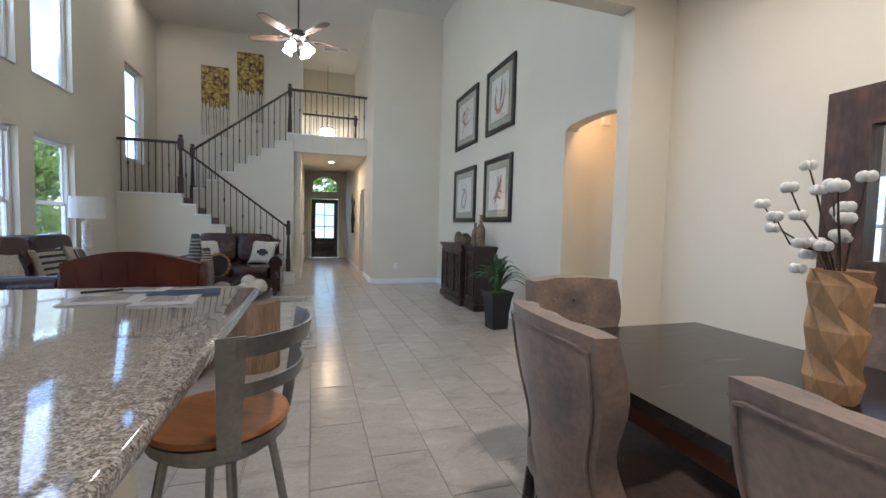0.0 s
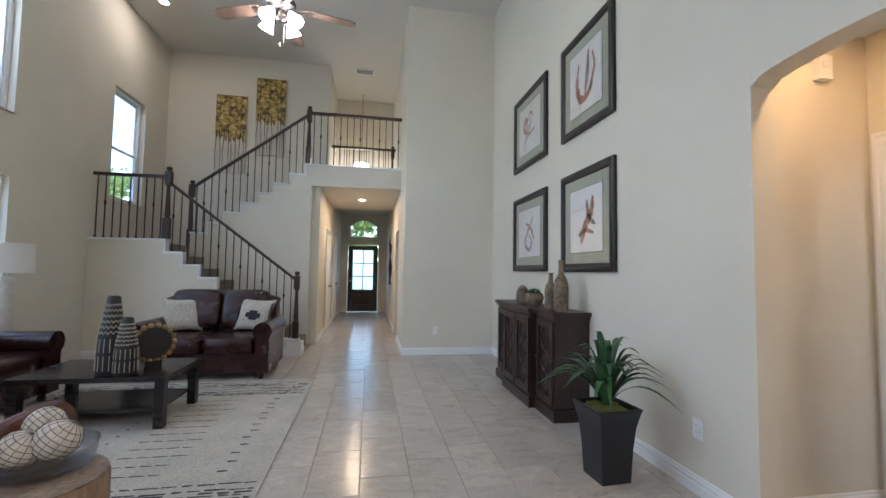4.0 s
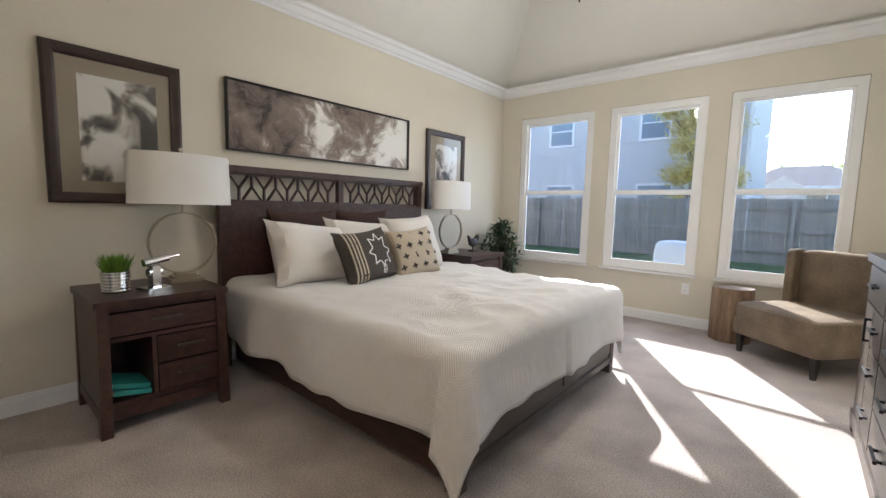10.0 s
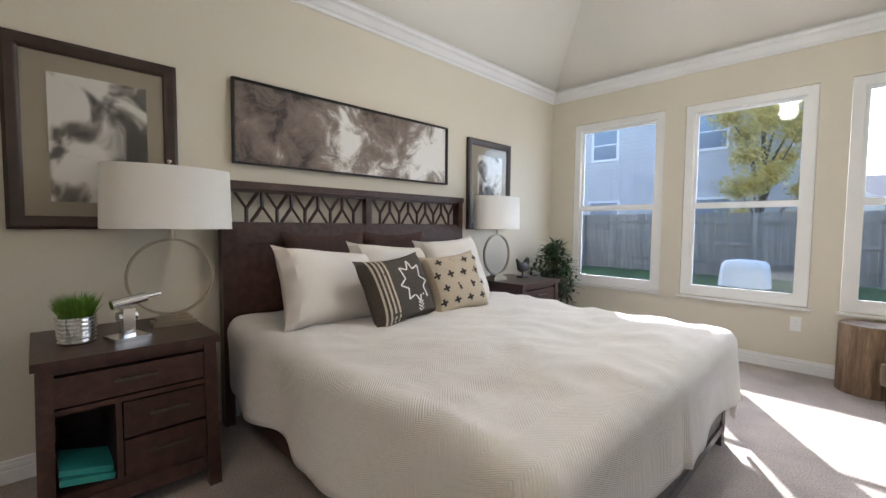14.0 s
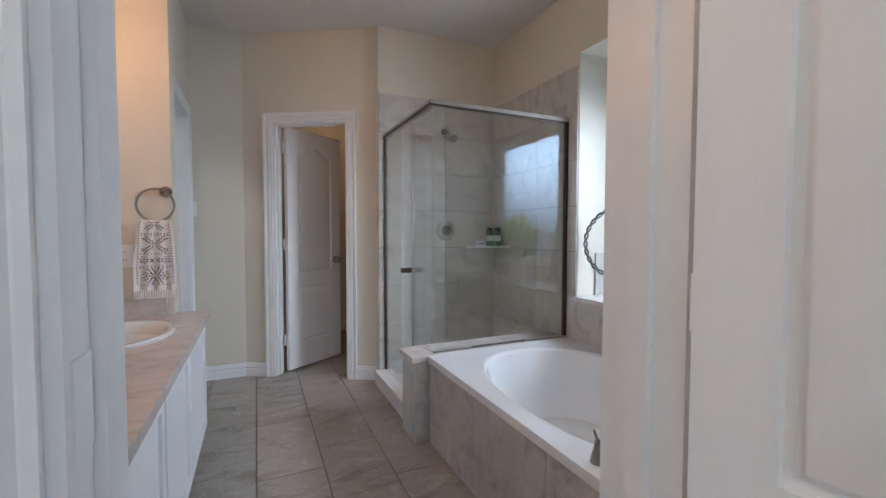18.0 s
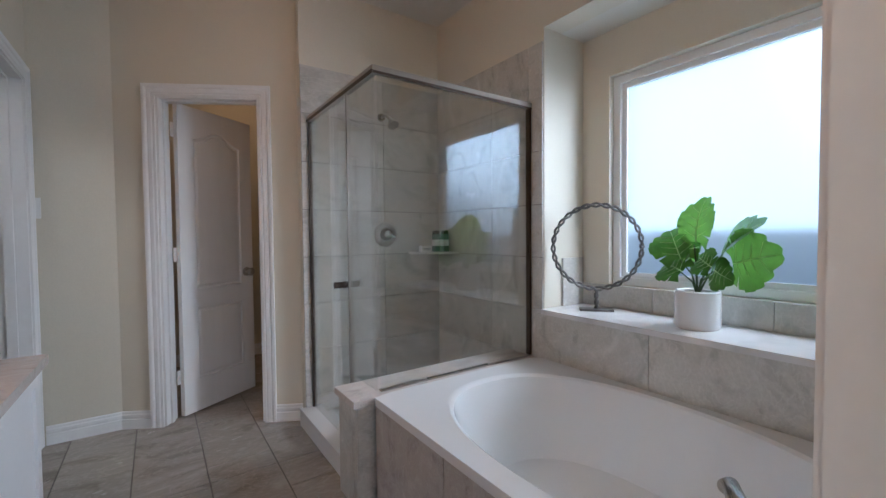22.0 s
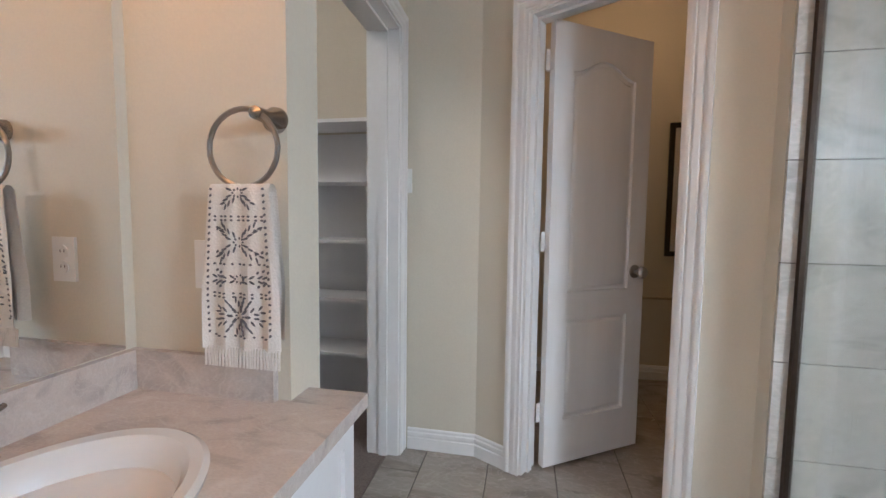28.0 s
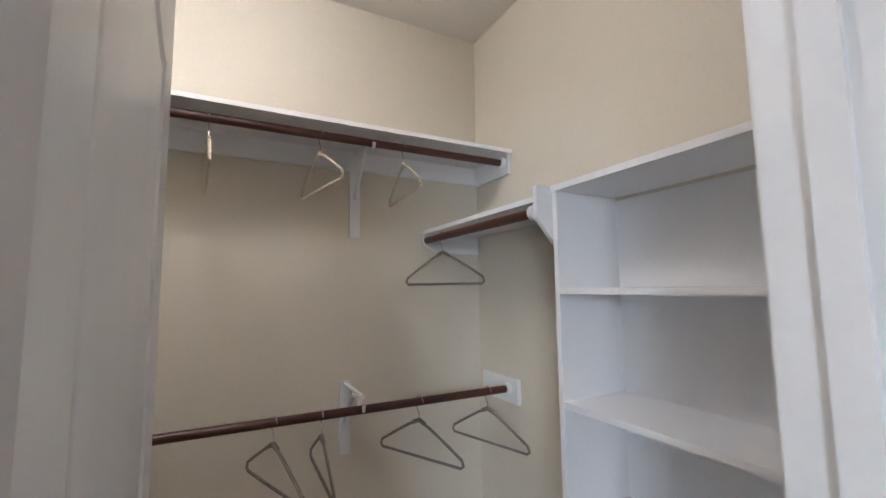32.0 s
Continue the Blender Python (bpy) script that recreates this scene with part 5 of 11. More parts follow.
def swirl_material():
    """Brown-grey canvas whose paint breaks into pale curling foam towards one side."""
    m = bpy.data.materials.new("swirl")
    m.use_nodes = True
    nodes, links = m.node_tree.nodes, m.node_tree.links
    b = nodes["Principled BSDF"]
    co, sep = nodes.new("ShaderNodeTexCoord"), nodes.new("ShaderNodeSeparateXYZ")
    links.new(co.outputs["Object"], sep.inputs[0])

    def cloud(scale, detail, twist, rough):
        n = nodes.new("ShaderNodeTexNoise")
        n.inputs["Scale"].default_value, n.inputs["Detail"].default_value, n.inputs["Distortion"].default_value, n.inputs["Roughness"].default_value = scale, detail, twist, rough
        links.new(co.outputs["Object"], n.inputs["Vector"])
        return n

    def calc(kind, a, c):
        q = nodes.new("ShaderNodeMath")
        q.operation = kind
        for k, v in ((0, a), (1, c)):
            if isinstance(v, (int, float)):
                q.inputs[k].default_value = v
            else:
                links.new(v, q.inputs[k])
        return q.outputs[0]

    foam, broad = cloud(5.5, 14, 0.9, 0.72), cloud(2.0, 3, 1.2, 0.5)
    side = calc("MULTIPLY", calc("SUBTRACT", sep.outputs["X"], 0.75), 0.16)
    height = calc("MULTIPLY", calc("ABSOLUTE", calc("SUBTRACT", sep.outputs["Z"], 0.24), 0.0), -0.35)
    total = calc("ADD", calc("ADD", foam.outputs["Fac"], calc("MULTIPLY", calc("SUBTRACT", broad.outputs["Fac"], 0.5), 1.0)), calc("ADD", side, height))
    r = nodes.new("ShaderNodeValToRGB")
    while len(r.color_ramp.elements) < 6:
        r.color_ramp.elements.new(0.5)
    for e, (p, c) in zip(r.color_ramp.elements, ((0.22, (0.035, 0.025, 0.022)), (0.33, (0.14, 0.105, 0.085)), (0.45, (0.20, 0.155, 0.13)), (0.53, (0.26, 0.22, 0.19)), (0.60, (0.50, 0.47, 0.43)), (0.70, (0.78, 0.77, 0.74)))):
        e.position, e.color = p, (*c, 1)
    links.new(total, r.inputs[0])
    links.new(r.outputs[0], b.inputs["Base Color"])
    b.inputs["Roughness"].default_value = 0.6
    return m


M_CLEAR = glass("picture glass", (0.97, 0.97, 0.97))
M_FRAME = paint("dark walnut frame", (0.045, 0.026, 0.02), 0.32, coarse=0.25, fine=0.1, scale=5, grain=30)
M_MOUNT = paint("khaki mount", (0.36, 0.31, 0.23), 0.9, fine=0.05, grain=200)
A_GREY = [(0.36, (0.03, 0.027, 0.024)), (0.43, (0.14, 0.125, 0.11)), (0.48, (0.40, 0.37, 0.33)), (0.54, (0.72, 0.70, 0.66))]

R_HEAD = lambda y, z: pose(7.903, y, z, 0, 0, -90)
framed("framed_print", "grey abstract print in a dark frame with a khaki mount", R_HEAD(3.732, 1.16), 0.665, 0.875, 0.062, 0.04, M_FRAME, M_MOUNT, 0.085, art_material("grey abstract", A_GREY, 6.0, 1.0, 0.7, (1, 1, 0.8)), (0.15, 0.53, 0.13, 0.73))
framed("framed_print", "grey abstract print in a dark frame with a khaki mount", R_HEAD(0.688, 1.16), 0.665, 0.875, 0.062, 0.04, M_FRAME, M_MOUNT, 0.085, art_material("grey abstract two", A_GREY, 6.0, 4.0, 0.7, (1, 1, 0.8)), (0.15, 0.53, 0.13, 0.73))
framed("long_painting", "long grey-brown swirling abstract canvas in a thin black frame", R_HEAD(2.782, 1.56), 1.803, 0.505, 0.014, 0.045, M_BLACK, None, 0, swirl_material(), (0.014, 1.789, 0.014, 0.491), glazed=False)

# dresser along the west wall, front facing +x
dr_ = thing("dresser", "dark grey-brown dresser with drawers and black bar pulls", "dresser", pose(4.004, 0.84, 0.0))
DL, DD, DH = 1.86, 0.41, 1.0
part("top", boxes((0, DD + 0.02, -0.01, DL + 0.01, DH - 0.045, DH), bevel=0.006), M_GREYW, dr_)
part("carcass", boxes((0.0, DD - 0.01, 0.0, DL, 0.10, DH - 0.047)), M_GREYW, dr_)
part("plinth", boxes((0.01, DD + 0.015, -0.005, DL + 0.005, 0.055, 0.115), bevel=0.005), M_GREYW, dr_)
for y in (0.0, DL - 0.06):
    for x in (0.01, DD - 0.05):
        part("foot", boxes((x, x + 0.06, y, y + 0.06, 0, 0.055), bevel=0.004), M_GREYW, dr_)
R4 = ((0.13, 0.335), (0.345, 0.54), (0.55, 0.74), (0.75, 0.935))
FRONTS = [(0.03, 0.60, 0.75, 0.935, 0), (0.03, 0.30, 0.13, 0.74, 1)] + [(0.31, 0.60, c, d, 0) for c, d in R4[:3]] + [(0.62, 1.22, c, d, 0) for c, d in R4] + [(1.24, 1.83, c, d, 0) for c, d in R4]
for a, b, c, d, door in FRONTS:
    f = part("cabinet_door" if door else "drawer", boxes((DD - 0.012, DD + 0.006, a, b, c, d), bevel=0.003), M_GREYW, dr_)
    if door:
        bm = boxes((DD + 0.022, DD + 0.032, b - 0.05, b - 0.038, 0.56, 0.68), (DD + 0.006, DD + 0.03, b - 0.05, b - 0.038, 0.56, 0.572), (DD + 0.006, DD + 0.03, b - 0.05, b - 0.038, 0.668, 0.68), bevel=0.002)
    else:
        m_ = (a + b) / 2
        z = d - 0.085
        bm = boxes((DD + 0.022, DD + 0.034, m_ - 0.075, m_ + 0.075, z - 0.006, z + 0.008), (DD + 0.006, DD + 0.03, m_ - 0.06, m_ - 0.048, z - 0.004, z + 0.006), (DD + 0.006, DD + 0.03, m_ + 0.048, m_ + 0.06, z - 0.004, z + 0.006), bevel=0.002)
    part("pull", bm, M_BLACK, f, "black bar pull")
# leaf sculpture and dish on the dresser, mirror behind
M_HAMMER = paint("hammered silver", (0.42, 0.39, 0.36), 0.34, 0.9, coarse=0.15, fine=0.2, scale=14, grain=70, bump=0.7)
sl = thing("leaf_sculpture", "hammered silver leaf sculpture on a black block", "sculpture", pose(4.21, 1.14, 1.001, 0, 0, 20))
part("base", boxes((-0.085, 0.085, -0.055, 0.055, 0, 0.115), bevel=0.003), M_BLACK, sl, "black block base")
bm = bmesh.new()
rows_l = []
for i in range(25):
    f = i / 24
    w = 0.006 + 0.082 * math.sin(math.pi * min(1, max(0, (f - 0.10) / 0.90))) ** 0.9
    z = 0.115 + 0.66 * f
    bow = 0.03 * math.sin(math.pi * f * 1.2)
    rows_l.append([bm.verts.new((w * u + 0.02 * f, bow + 0.022 * (1 - u * u) * sgn * (1 if w > 0.01 else 0.3), z)) for u, sgn in ((-1, 0), (-0.5, 1), (0, 1), (0.5, 1), (1, 0), (0.5, -1), (0, -1), (-0.5, -1))])
for a, b in zip(rows_l, rows_l[1:]):
    for k in range(8):
        bm.faces.new((a[k], a[(k + 1) % 8], b[(k + 1) % 8], b[k]))
bm.faces.new(rows_l[0][::-1])
bm.faces.new(rows_l[-1])
part("leaf", bm, M_HAMMER, sl, "hammered silver leaf")
ds = thing("flat_dish", "shallow dark silver dish on the dresser", "dish", pose(4.20, 1.48, 1.001))
part("dish", lathe(bmesh.new(), [(0.001, 0.0), (0.07, 0.0), (0.15, 0.028), (0.154, 0.03), (0.148, 0.034), (0.07, 0.008), (0.001, 0.006)], 36, cap=False), M_HAMMER, ds)
wm = thing("wall_mirror", "wall mirror in a thin silver frame behind the dresser", "mirror", pose(4.002, -0.10, 1.02, 0, 0, 90))
bm = boxes((0, 0.045, -0.03, 0, 0, 0.84), (1.15, 1.195, -0.03, 0, 0, 0.84), (0.045, 1.15, -0.03, 0, 0, 0.045), (0.045, 1.15, -0.03, 0, 0.795, 0.84), bevel=0.006)
part("frame", bm, M_HAMMER, wm, "silver frame")
M_SILVER = paint("silvered glass", (0.88, 0.88, 0.88), 0.02, 1.0, coarse=0.0, fine=0.0)
part("mirror_glass", boxes((0.045, 1.15, -0.012, -0.006, 0.045, 0.795)), M_SILVER, wm)

# slipper chair
ch = thing("slipper_chair", "armless taupe velvet wing chair with dark tapered legs", "chair", pose(4.61, -0.34, 0.0, 0, 0, -40))
part("seat", cushion(bmesh.new(), 0.0, 0.02, 0.36, 0.74, 0.70, 0.17, 0.28, 36, 12), M_VELVET, ch)
part("seat_rail", cushion(bmesh.new(), 0.0, 0.02, 0.24, 0.735, 0.69, 0.16, 0.16, 36, 10), M_VELVET, ch)
part("backrest", cushion(bmesh.new(), 0.0, -0.30, 0.60, 0.70, 0.13, 0.60, 0.28, 36, 14), M_VELVET, ch)
for s in (-1, 1):
    w_ = part("wing", cushion(bmesh.new(), 0, 0, 0, 0.075, 0.22, 0.60, 0.35, 24, 12), M_VELVET, ch)
    w_.matrix_basis = pose(s * 0.345, -0.235, 0.60, 0, 0, s * 14)
for x in (-0.31, 0.31):
    for y in (-0.28, 0.30):
        bm = bmesh.new()
        lathe(bm, [(0.020, 0.0), (0.034, 0.17)], 4)
        l = part("leg", bm, M_BLACK, ch, "dark tapered leg")
        l.matrix_basis = pose(x, y, 0, 0, 0, 45)


def log_stool(label, x, y, r, h, material, n=26, seed=1):
    d = thing("stump_table", label, "side table", pose(x, y, 0))
    rng = random.Random(seed)
    bm = bmesh.new()
    steps = n * 4
    rings = []
    for z, f in ((0, 0.98), (0.012, 1.0), (h * 0.5, 1.0), (h - 0.012, 1.0), (h, 0.97)):
        ring = []
        for i in range(steps):
            a = 2 * math.pi * i / steps
            lobe = abs(math.sin(a * n / 2 + 0.4 * math.sin(a * 3))) ** 0.5
            ring.append(bm.verts.new((r * f * (0.955 + 0.045 * lobe + 0.02 * math.sin(3 * a + seed)) * math.cos(a), r * f * (0.955 + 0.045 * lobe) * math.sin(a), z)))
        rings.append(ring)
    for p, q in zip(rings, rings[1:]):
        for i in range(steps):
            bm.faces.new((p[i], p[(i + 1) % steps], q[(i + 1) % steps], q[i]))
    bm.faces.new(rings[0][::-1])
    part("trunk", bm, material, d, "ribbed natural wood side")
    bm = bmesh.new()
    lathe(bm, [(r * 0.955, h - 0.006), (r * 0.955, h + 0.004), (0.001, h + 0.004)], 48, cap=False)
    part("top", bm, M_LOGTOP, d, "flat sawn top")
    return d


M_LOGTOP = paint("sawn log top", (0.27, 0.20, 0.14), 0.6, coarse=0.3, fine=0.25, scale=10, grain=60)
log_stool("pale log stump table under the bedroom window", 5.15, -0.655, 0.17, 0.50, M_LOG, 18)


def leaf_blade(bm, root, tip, width, bend, n=4, up=Vector((0, 0, 1))):
    """A pointed leaf from root to tip, bowed by bend."""
    root, tip = Vector(root), Vector(tip)
    d = tip - root
    s = d.cross(up)
    if s.length < 1e-4:
        s = Vector((1, 0, 0))
    s.normalize()
    prev = None
    for i in range(n + 1):
        f = i / n
        c = root + d * f + up * bend * math.sin(math.pi * f)
        w = width * (math.sin(math.pi * min(1, f * 0.92 + 0.06)) ** 0.8)
        mid = c - up * w * 0.25
        row = [bm.verts.new(c - s * w), bm.verts.new(mid), bm.verts.new(c + s * w)]
        if prev:
            bm.faces.new((prev[0], prev[1], row[1], row[0]))
            bm.faces.new((prev[1], prev[2], row[2], row[1]))
        prev = row
    return bm


def bush(name, label, at, height, spread, count, leaf, seed, pot_r=0.14, pot_h=0.24, pot_mat=None):
    rng = random.Random(seed)
    d = thing(name, label, "plant", at)
    part("pot", lathe(bmesh.new(), [(0, 0), (pot_r * 0.75, 0), (pot_r, pot_h), (pot_r * 0.9, pot_h), (pot_r * 0.88, pot_h - 0.03), (0, pot_h - 0.03)], 24, cap=False), pot_mat or M_BLACK, d)
    bm, bl = bmesh.new(), bmesh.new()
    for i in range(count):
        a = rng.uniform(0, 6.283)
        f = rng.random() ** 0.7
        z = pot_h + (height - pot_h) * rng.uniform(0.12, 1.0)
        k = spread * math.sin(math.pi * min(0.95, 0.15 + 0.8 * (z - pot_h) / (height - pot_h))) * f
        end = Vector((k * math.cos(a), k * math.sin(a), z))
        if i % 5 == 0:
            tube(bm, [(0, 0, pot_h - 0.03), (end.x * 0.4, end.y * 0.4, pot_h + (z - pot_h) * 0.6), tuple(end)], 0.006, 5, taper=0.002)
        for _ in range(3):
            t_ = end + Vector((rng.uniform(-1, 1), rng.uniform(-1, 1), rng.uniform(-0.6, 0.5))) * leaf * 1.5
            leaf_blade(bl, end, t_, leaf * 0.17, leaf * 0.12, 3)
    part("stems", bm, M_BARK, d)
    part("leaves", bl, M_LEAF, d, "dense dark green leaves")
    return d


bush("corner_plant", "leafy green potted plant on the carpet in the bedroom corner", pose(7.62, -0.45, 0.0), 1.02, 0.27, 300, 0.09, 3)

# ---- bathroom ----
M_MARBLE = stone("cultured marble", (0.62, 0.555, 0.515), (0.47, 0.425, 0.40), (0.70, 0.655, 0.62), 0.14, 6.5, 0.0, 0.005, 1.0)
M_APRON = stone("grey-beige marble tile", (0.48, 0.44, 0.415), (0.35, 0.32, 0.305), (0.58, 0.545, 0.52), 0.16, 4.0, 0.03, 0.005, 1.2)
M_WHITE = paint("white glazed acrylic", (0.75, 0.75, 0.75), 0.07, coarse=0.01, fine=0.005)
M_LEDGE = paint("white marble slab", (0.70, 0.69, 0.68), 0.14, coarse=0.06, fine=0.03, scale=5, grain=14, second=(0.58, 0.57, 0.57), low=0.3, high=0.5)
M_CAB = paint("white cabinet paint", (0.80, 0.80, 0.81), 0.35, coarse=0.015, fine=0.01)
M_NICKEL = paint("brushed nickel", (0.36, 0.33, 0.30), 0.26, 1.0, coarse=0.05, fine=0.04, grain=90)
M_BRONZE = paint("oiled bronze", (0.10, 0.075, 0.06), 0.35, 0.9, coarse=0.15, fine=0.08)
M_TWIG = paint("brown twigs", (0.165, 0.085, 0.055), 0.8, coarse=0.3, fine=0.2, scale=20)
M_MIRROR = paint("mirror", (0.86, 0.87, 0.86), 0.02, 1.0, coarse=0.0, fine=0.0)
M_MIRROR.node_tree.nodes["Principled BSDF"].inputs["Roughness"].default_value = 0.01
for l in list(M_MIRROR.node_tree.links):
    if l.to_socket.name == "Roughness":
        M_MIRROR.node_tree.links.remove(l)


window_unit("window_20", "x", 8.30, 1, 4.99, 6.225, 0.89, 2.06, recess=0.035, sill=0.0, split=False, pane=M_FROST, label="white vinyl window with frosted glass above the tub")

# tub
tub = thing("bathtub", "white oval drop-in bathtub in a marble-tiled surround", "bathtub", pose(0, 0, 0))
bm = bmesh.new()
cx, cy, hx_, hy_, n = 7.45, 5.655, 0.435, 0.665, 64


def oval(k, z, e=0.86):
    out = []
    for i in range(n):
        a = 2 * math.pi * i / n
        c, s = math.cos(a), math.sin(a)
        out.append((cx + hx_ * k * math.copysign(abs(c) ** e, c), cy + hy_ * k * math.copysign(abs(s) ** e, s), z))
    return out


TX0, TX1, TY0, TY1, TZ = 6.935, 7.95, 4.905, 6.445, 0.49
rim = []
for i in range(n):
    a = 2 * math.pi * i / n
    c, s = math.cos(a), math.sin(a)
    f = min((TX1 - cx) / abs(c) if c > 1e-6 else ((cx - TX0) / abs(c) if c < -1e-6 else 9), (TY1 - cy) / abs(s) if s > 1e-6 else ((cy - TY0) / abs(s) if s < -1e-6 else 9))
    rim.append((cx + f * c, cy + f * s, TZ))
rings = [[(x, y, TZ - 0.035) for x, y, z in rim], rim, oval(1.03, TZ + 0.002), oval(1.0, TZ + 0.004), oval(0.97, TZ - 0.006), oval(0.94, TZ - 0.06), oval(0.86, TZ - 0.22), oval(0.76, TZ - 0.34), oval(0.60, TZ - 0.375), oval(0.02, TZ - 0.38)]
vr = [[bm.verts.new(p) for p in r] for r in rings]
for a, b in zip(vr, vr[1:]):
    for i in range(n):
        bm.faces.new((a[i], a[(i + 1) % n], b[(i + 1) % n], b[i]))
part("basin", bm, M_WHITE, tub, "glossy white acrylic basin")
part("surround", boxes((6.95, 7.945, 4.905, 6.445, 0.0, 0.10)), M_DGROUT, tub)
for i in range(3):
    y0 = 4.905 + i * 0.513
    part("apron_tile", boxes((6.945, 6.962, y0 + 0.001, y0 + 0.511, 0.004, 0.452), bevel=0.0015), M_APRON, tub)
bm = bmesh.new()
lathe(bm, [(0.0, TZ - 0.378), (0.032, TZ - 0.378), (0.032, TZ - 0.374), (0.0, TZ - 0.373)], 20, centre=(7.43, 5.25), cap=False)
part("drain", bm, M_CHROME, tub)
tf = thing("tub_faucet", "brushed nickel arched tub spout with lever handles", "faucet", pose(7.06, 5.12, TZ))
part("spout", tube(bmesh.new(), [(0, 0, 0), (0, 0, 0.07), (0.01, 0.008, 0.125), (0.04, 0.03, 0.165), (0.085, 0.06, 0.168), (0.115, 0.08, 0.145)], 0.021, 14, taper=0.016), M_NICKEL, tf)
part("spout_base", lathe(bmesh.new(), [(0.034, 0), (0.034, 0.008), (0.022, 0.02)], 20), M_NICKEL, tf)
for dx, dy in ((0.10, -0.10), (-0.06, 0.12)):
    h = part("handle", lathe(bmesh.new(), [(0.026, 0), (0.024, 0.01), (0.014, 0.05), (0.014, 0.062)], 16), M_NICKEL, tf, at=pose(dx, dy, 0))
    part("lever", tube(bmesh.new(), [(0, 0, 0.06), (0.03, 0.05, 0.068)], 0.008, 8, taper=0.005), M_NICKEL, h)

# pony wall, ledge and the tiled strip over the tub
pony = thing("pony_wall", "low tiled wall with a marble cap between tub and shower", "low wall", pose(0, 0, 0))
part("core", boxes((6.875, 7.945, 6.457, 6.65, 0, 0.45)), M_STILE, pony)
part("end_tile", boxes((6.862, 6.874, 6.453, 6.655, 0.003, 0.45), bevel=0.001), M_STILE, pony)
part("side_tile", boxes((6.866, 6.93, 6.445, 6.456, 0.003, 0.45), bevel=0.001), M_STILE, pony)
part("cap", boxes((6.848, 7.945, 6.447, 6.675, 0.452, 0.482), bevel=0.006, segments=2), M_MARBLE, pony, "marble cap")
ledge = thing("window_ledge", "white marble ledge under the frosted window", "ledge", pose(0, 0, 0))
part("slab", boxes((7.928, 8.298, 4.905, 6.398, 0.738, 0.764), bevel=0.004), M_LEDGE, ledge)
for a, b in ((4.905, 5.15), (5.153, 5.79), (5.793, 6.446)):
    part("tile", boxes((7.938, 7.959, a, b, 0.484, 0.735), bevel=0.001), M_STILE, ledge)
for a, b in ((4.905, 5.45), (5.453, 5.96), (5.963, 6.398)):
    part("upstand_tile", boxes((8.286, 8.2995, a, b, 0.765, 0.889), bevel=0.001), M_STILE, ledge)
part("side_tile", boxes((8.105, 8.285, 6.386, 6.399, 0.765, 1.04), bevel=0.001), M_STILE, ledge)

# shower
ROWS = [0.05, 0.168, 0.463, 0.757, 1.051, 1.346, 1.641, 1.940, 2.235]
SYB, SXG, SYF = 7.43, 6.985, 6.495          # tiled back face, glass of the door, glass over the low wall
shower = thing("shower", "glass corner shower with grey wall tiles", "shower", pose(0, 0, 0))
part("pan", boxes((7.03, 7.945, 6.677, SYB, 0.0, 0.05), (6.90, 7.028, 6.677, 7.44, 0.0, 0.105), bevel=0.006), M_WHITE, shower, "white shower pan with a curb")
for k, (z0, z1) in enumerate(zip(ROWS, ROWS[1:])):
    for x0_, x1_ in ((6.936, 7.494), (7.497, 7.948)):
        part("tile", boxes((x0_, x1_, SYB, 7.4415, z0 + 0.0015, z1 - 0.0015), bevel=0.001), M_STILE, shower)
    for y0_, y1_ in ((6.677, 6.82), (6.823, 7.429)) if z0 < 0.46 else ((6.405, 6.505), (6.508, 6.82), (6.823, 7.429)):
        part("tile", boxes((7.9485, 7.9595, y0_, y1_, z0 + 0.0015, z1 - 0.0015), bevel=0.001), M_STILE, shower)
part("grout", boxes((6.938, 7.947, 7.4417, 7.4428, 0.08, 2.23), (7.9597, 7.9599, 6.41, 7.43, 0.48, 2.23)), M_DGROUT, shower)
for y0_, y1_ in ((SYF - 0.004, SYF + 0.004),):
    gl = part("front_glass", boxes((SXG + 0.014, 7.944, y0_, y1_, 0.484, 1.885)), M_SHGLASS, shower)
    gl.visible_shadow = False
for name_, a, b, z0, z1 in (("side_glass", SYF + 0.008, 6.80, 0.484, 1.885), ("glass_door", 6.808, 7.40, 0.112, 1.878)):
    gl = part(name_, boxes((SXG - 0.004, SXG + 0.004, a, b, z0, z1)), M_SHGLASS, shower)
    gl.visible_shadow = False
part("jamb_channel", boxes((SXG - 0.010, SXG + 0.010, 7.412, 7.429, 0.106, 1.885), bevel=0.002), M_BRONZE, shower, "dark bronze jamb channel")
part("top_rail", boxes((SXG - 0.016, 7.945, SYF - 0.016, SYF + 0.016, 1.886, 1.916), (SXG - 0.016, SXG + 0.016, SYF + 0.016, 7.429, 1.886, 1.916), bevel=0.003), M_METAL, shower, "nickel top rail")
part("rail_lip", boxes((SXG - 0.018, SXG - 0.0165, SYF - 0.016, 7.429, 1.880, 1.898), (SXG - 0.016, 7.945, SYF - 0.018, SYF - 0.0165, 1.880, 1.892)), M_BRONZE, shower, "dark lower edge of the rail")
part("wall_channel", boxes((7.928, 7.945, SYF - 0.013, SYF + 0.013, 0.49, 1.885)), M_BRONZE, shower, "dark bronze wall channel")
part("bottom_channel", boxes((SXG + 0.01, 7.93, SYF - 0.011, SYF + 0.011, 0.483, 0.491)), M_METAL, shower)
part("door_sweep", boxes((SXG - 0.008, SXG + 0.008, 6.798, 6.810, 0.112, 1.878)), M_METAL, shower)
bm = bmesh.new()
HY_ = 6.84
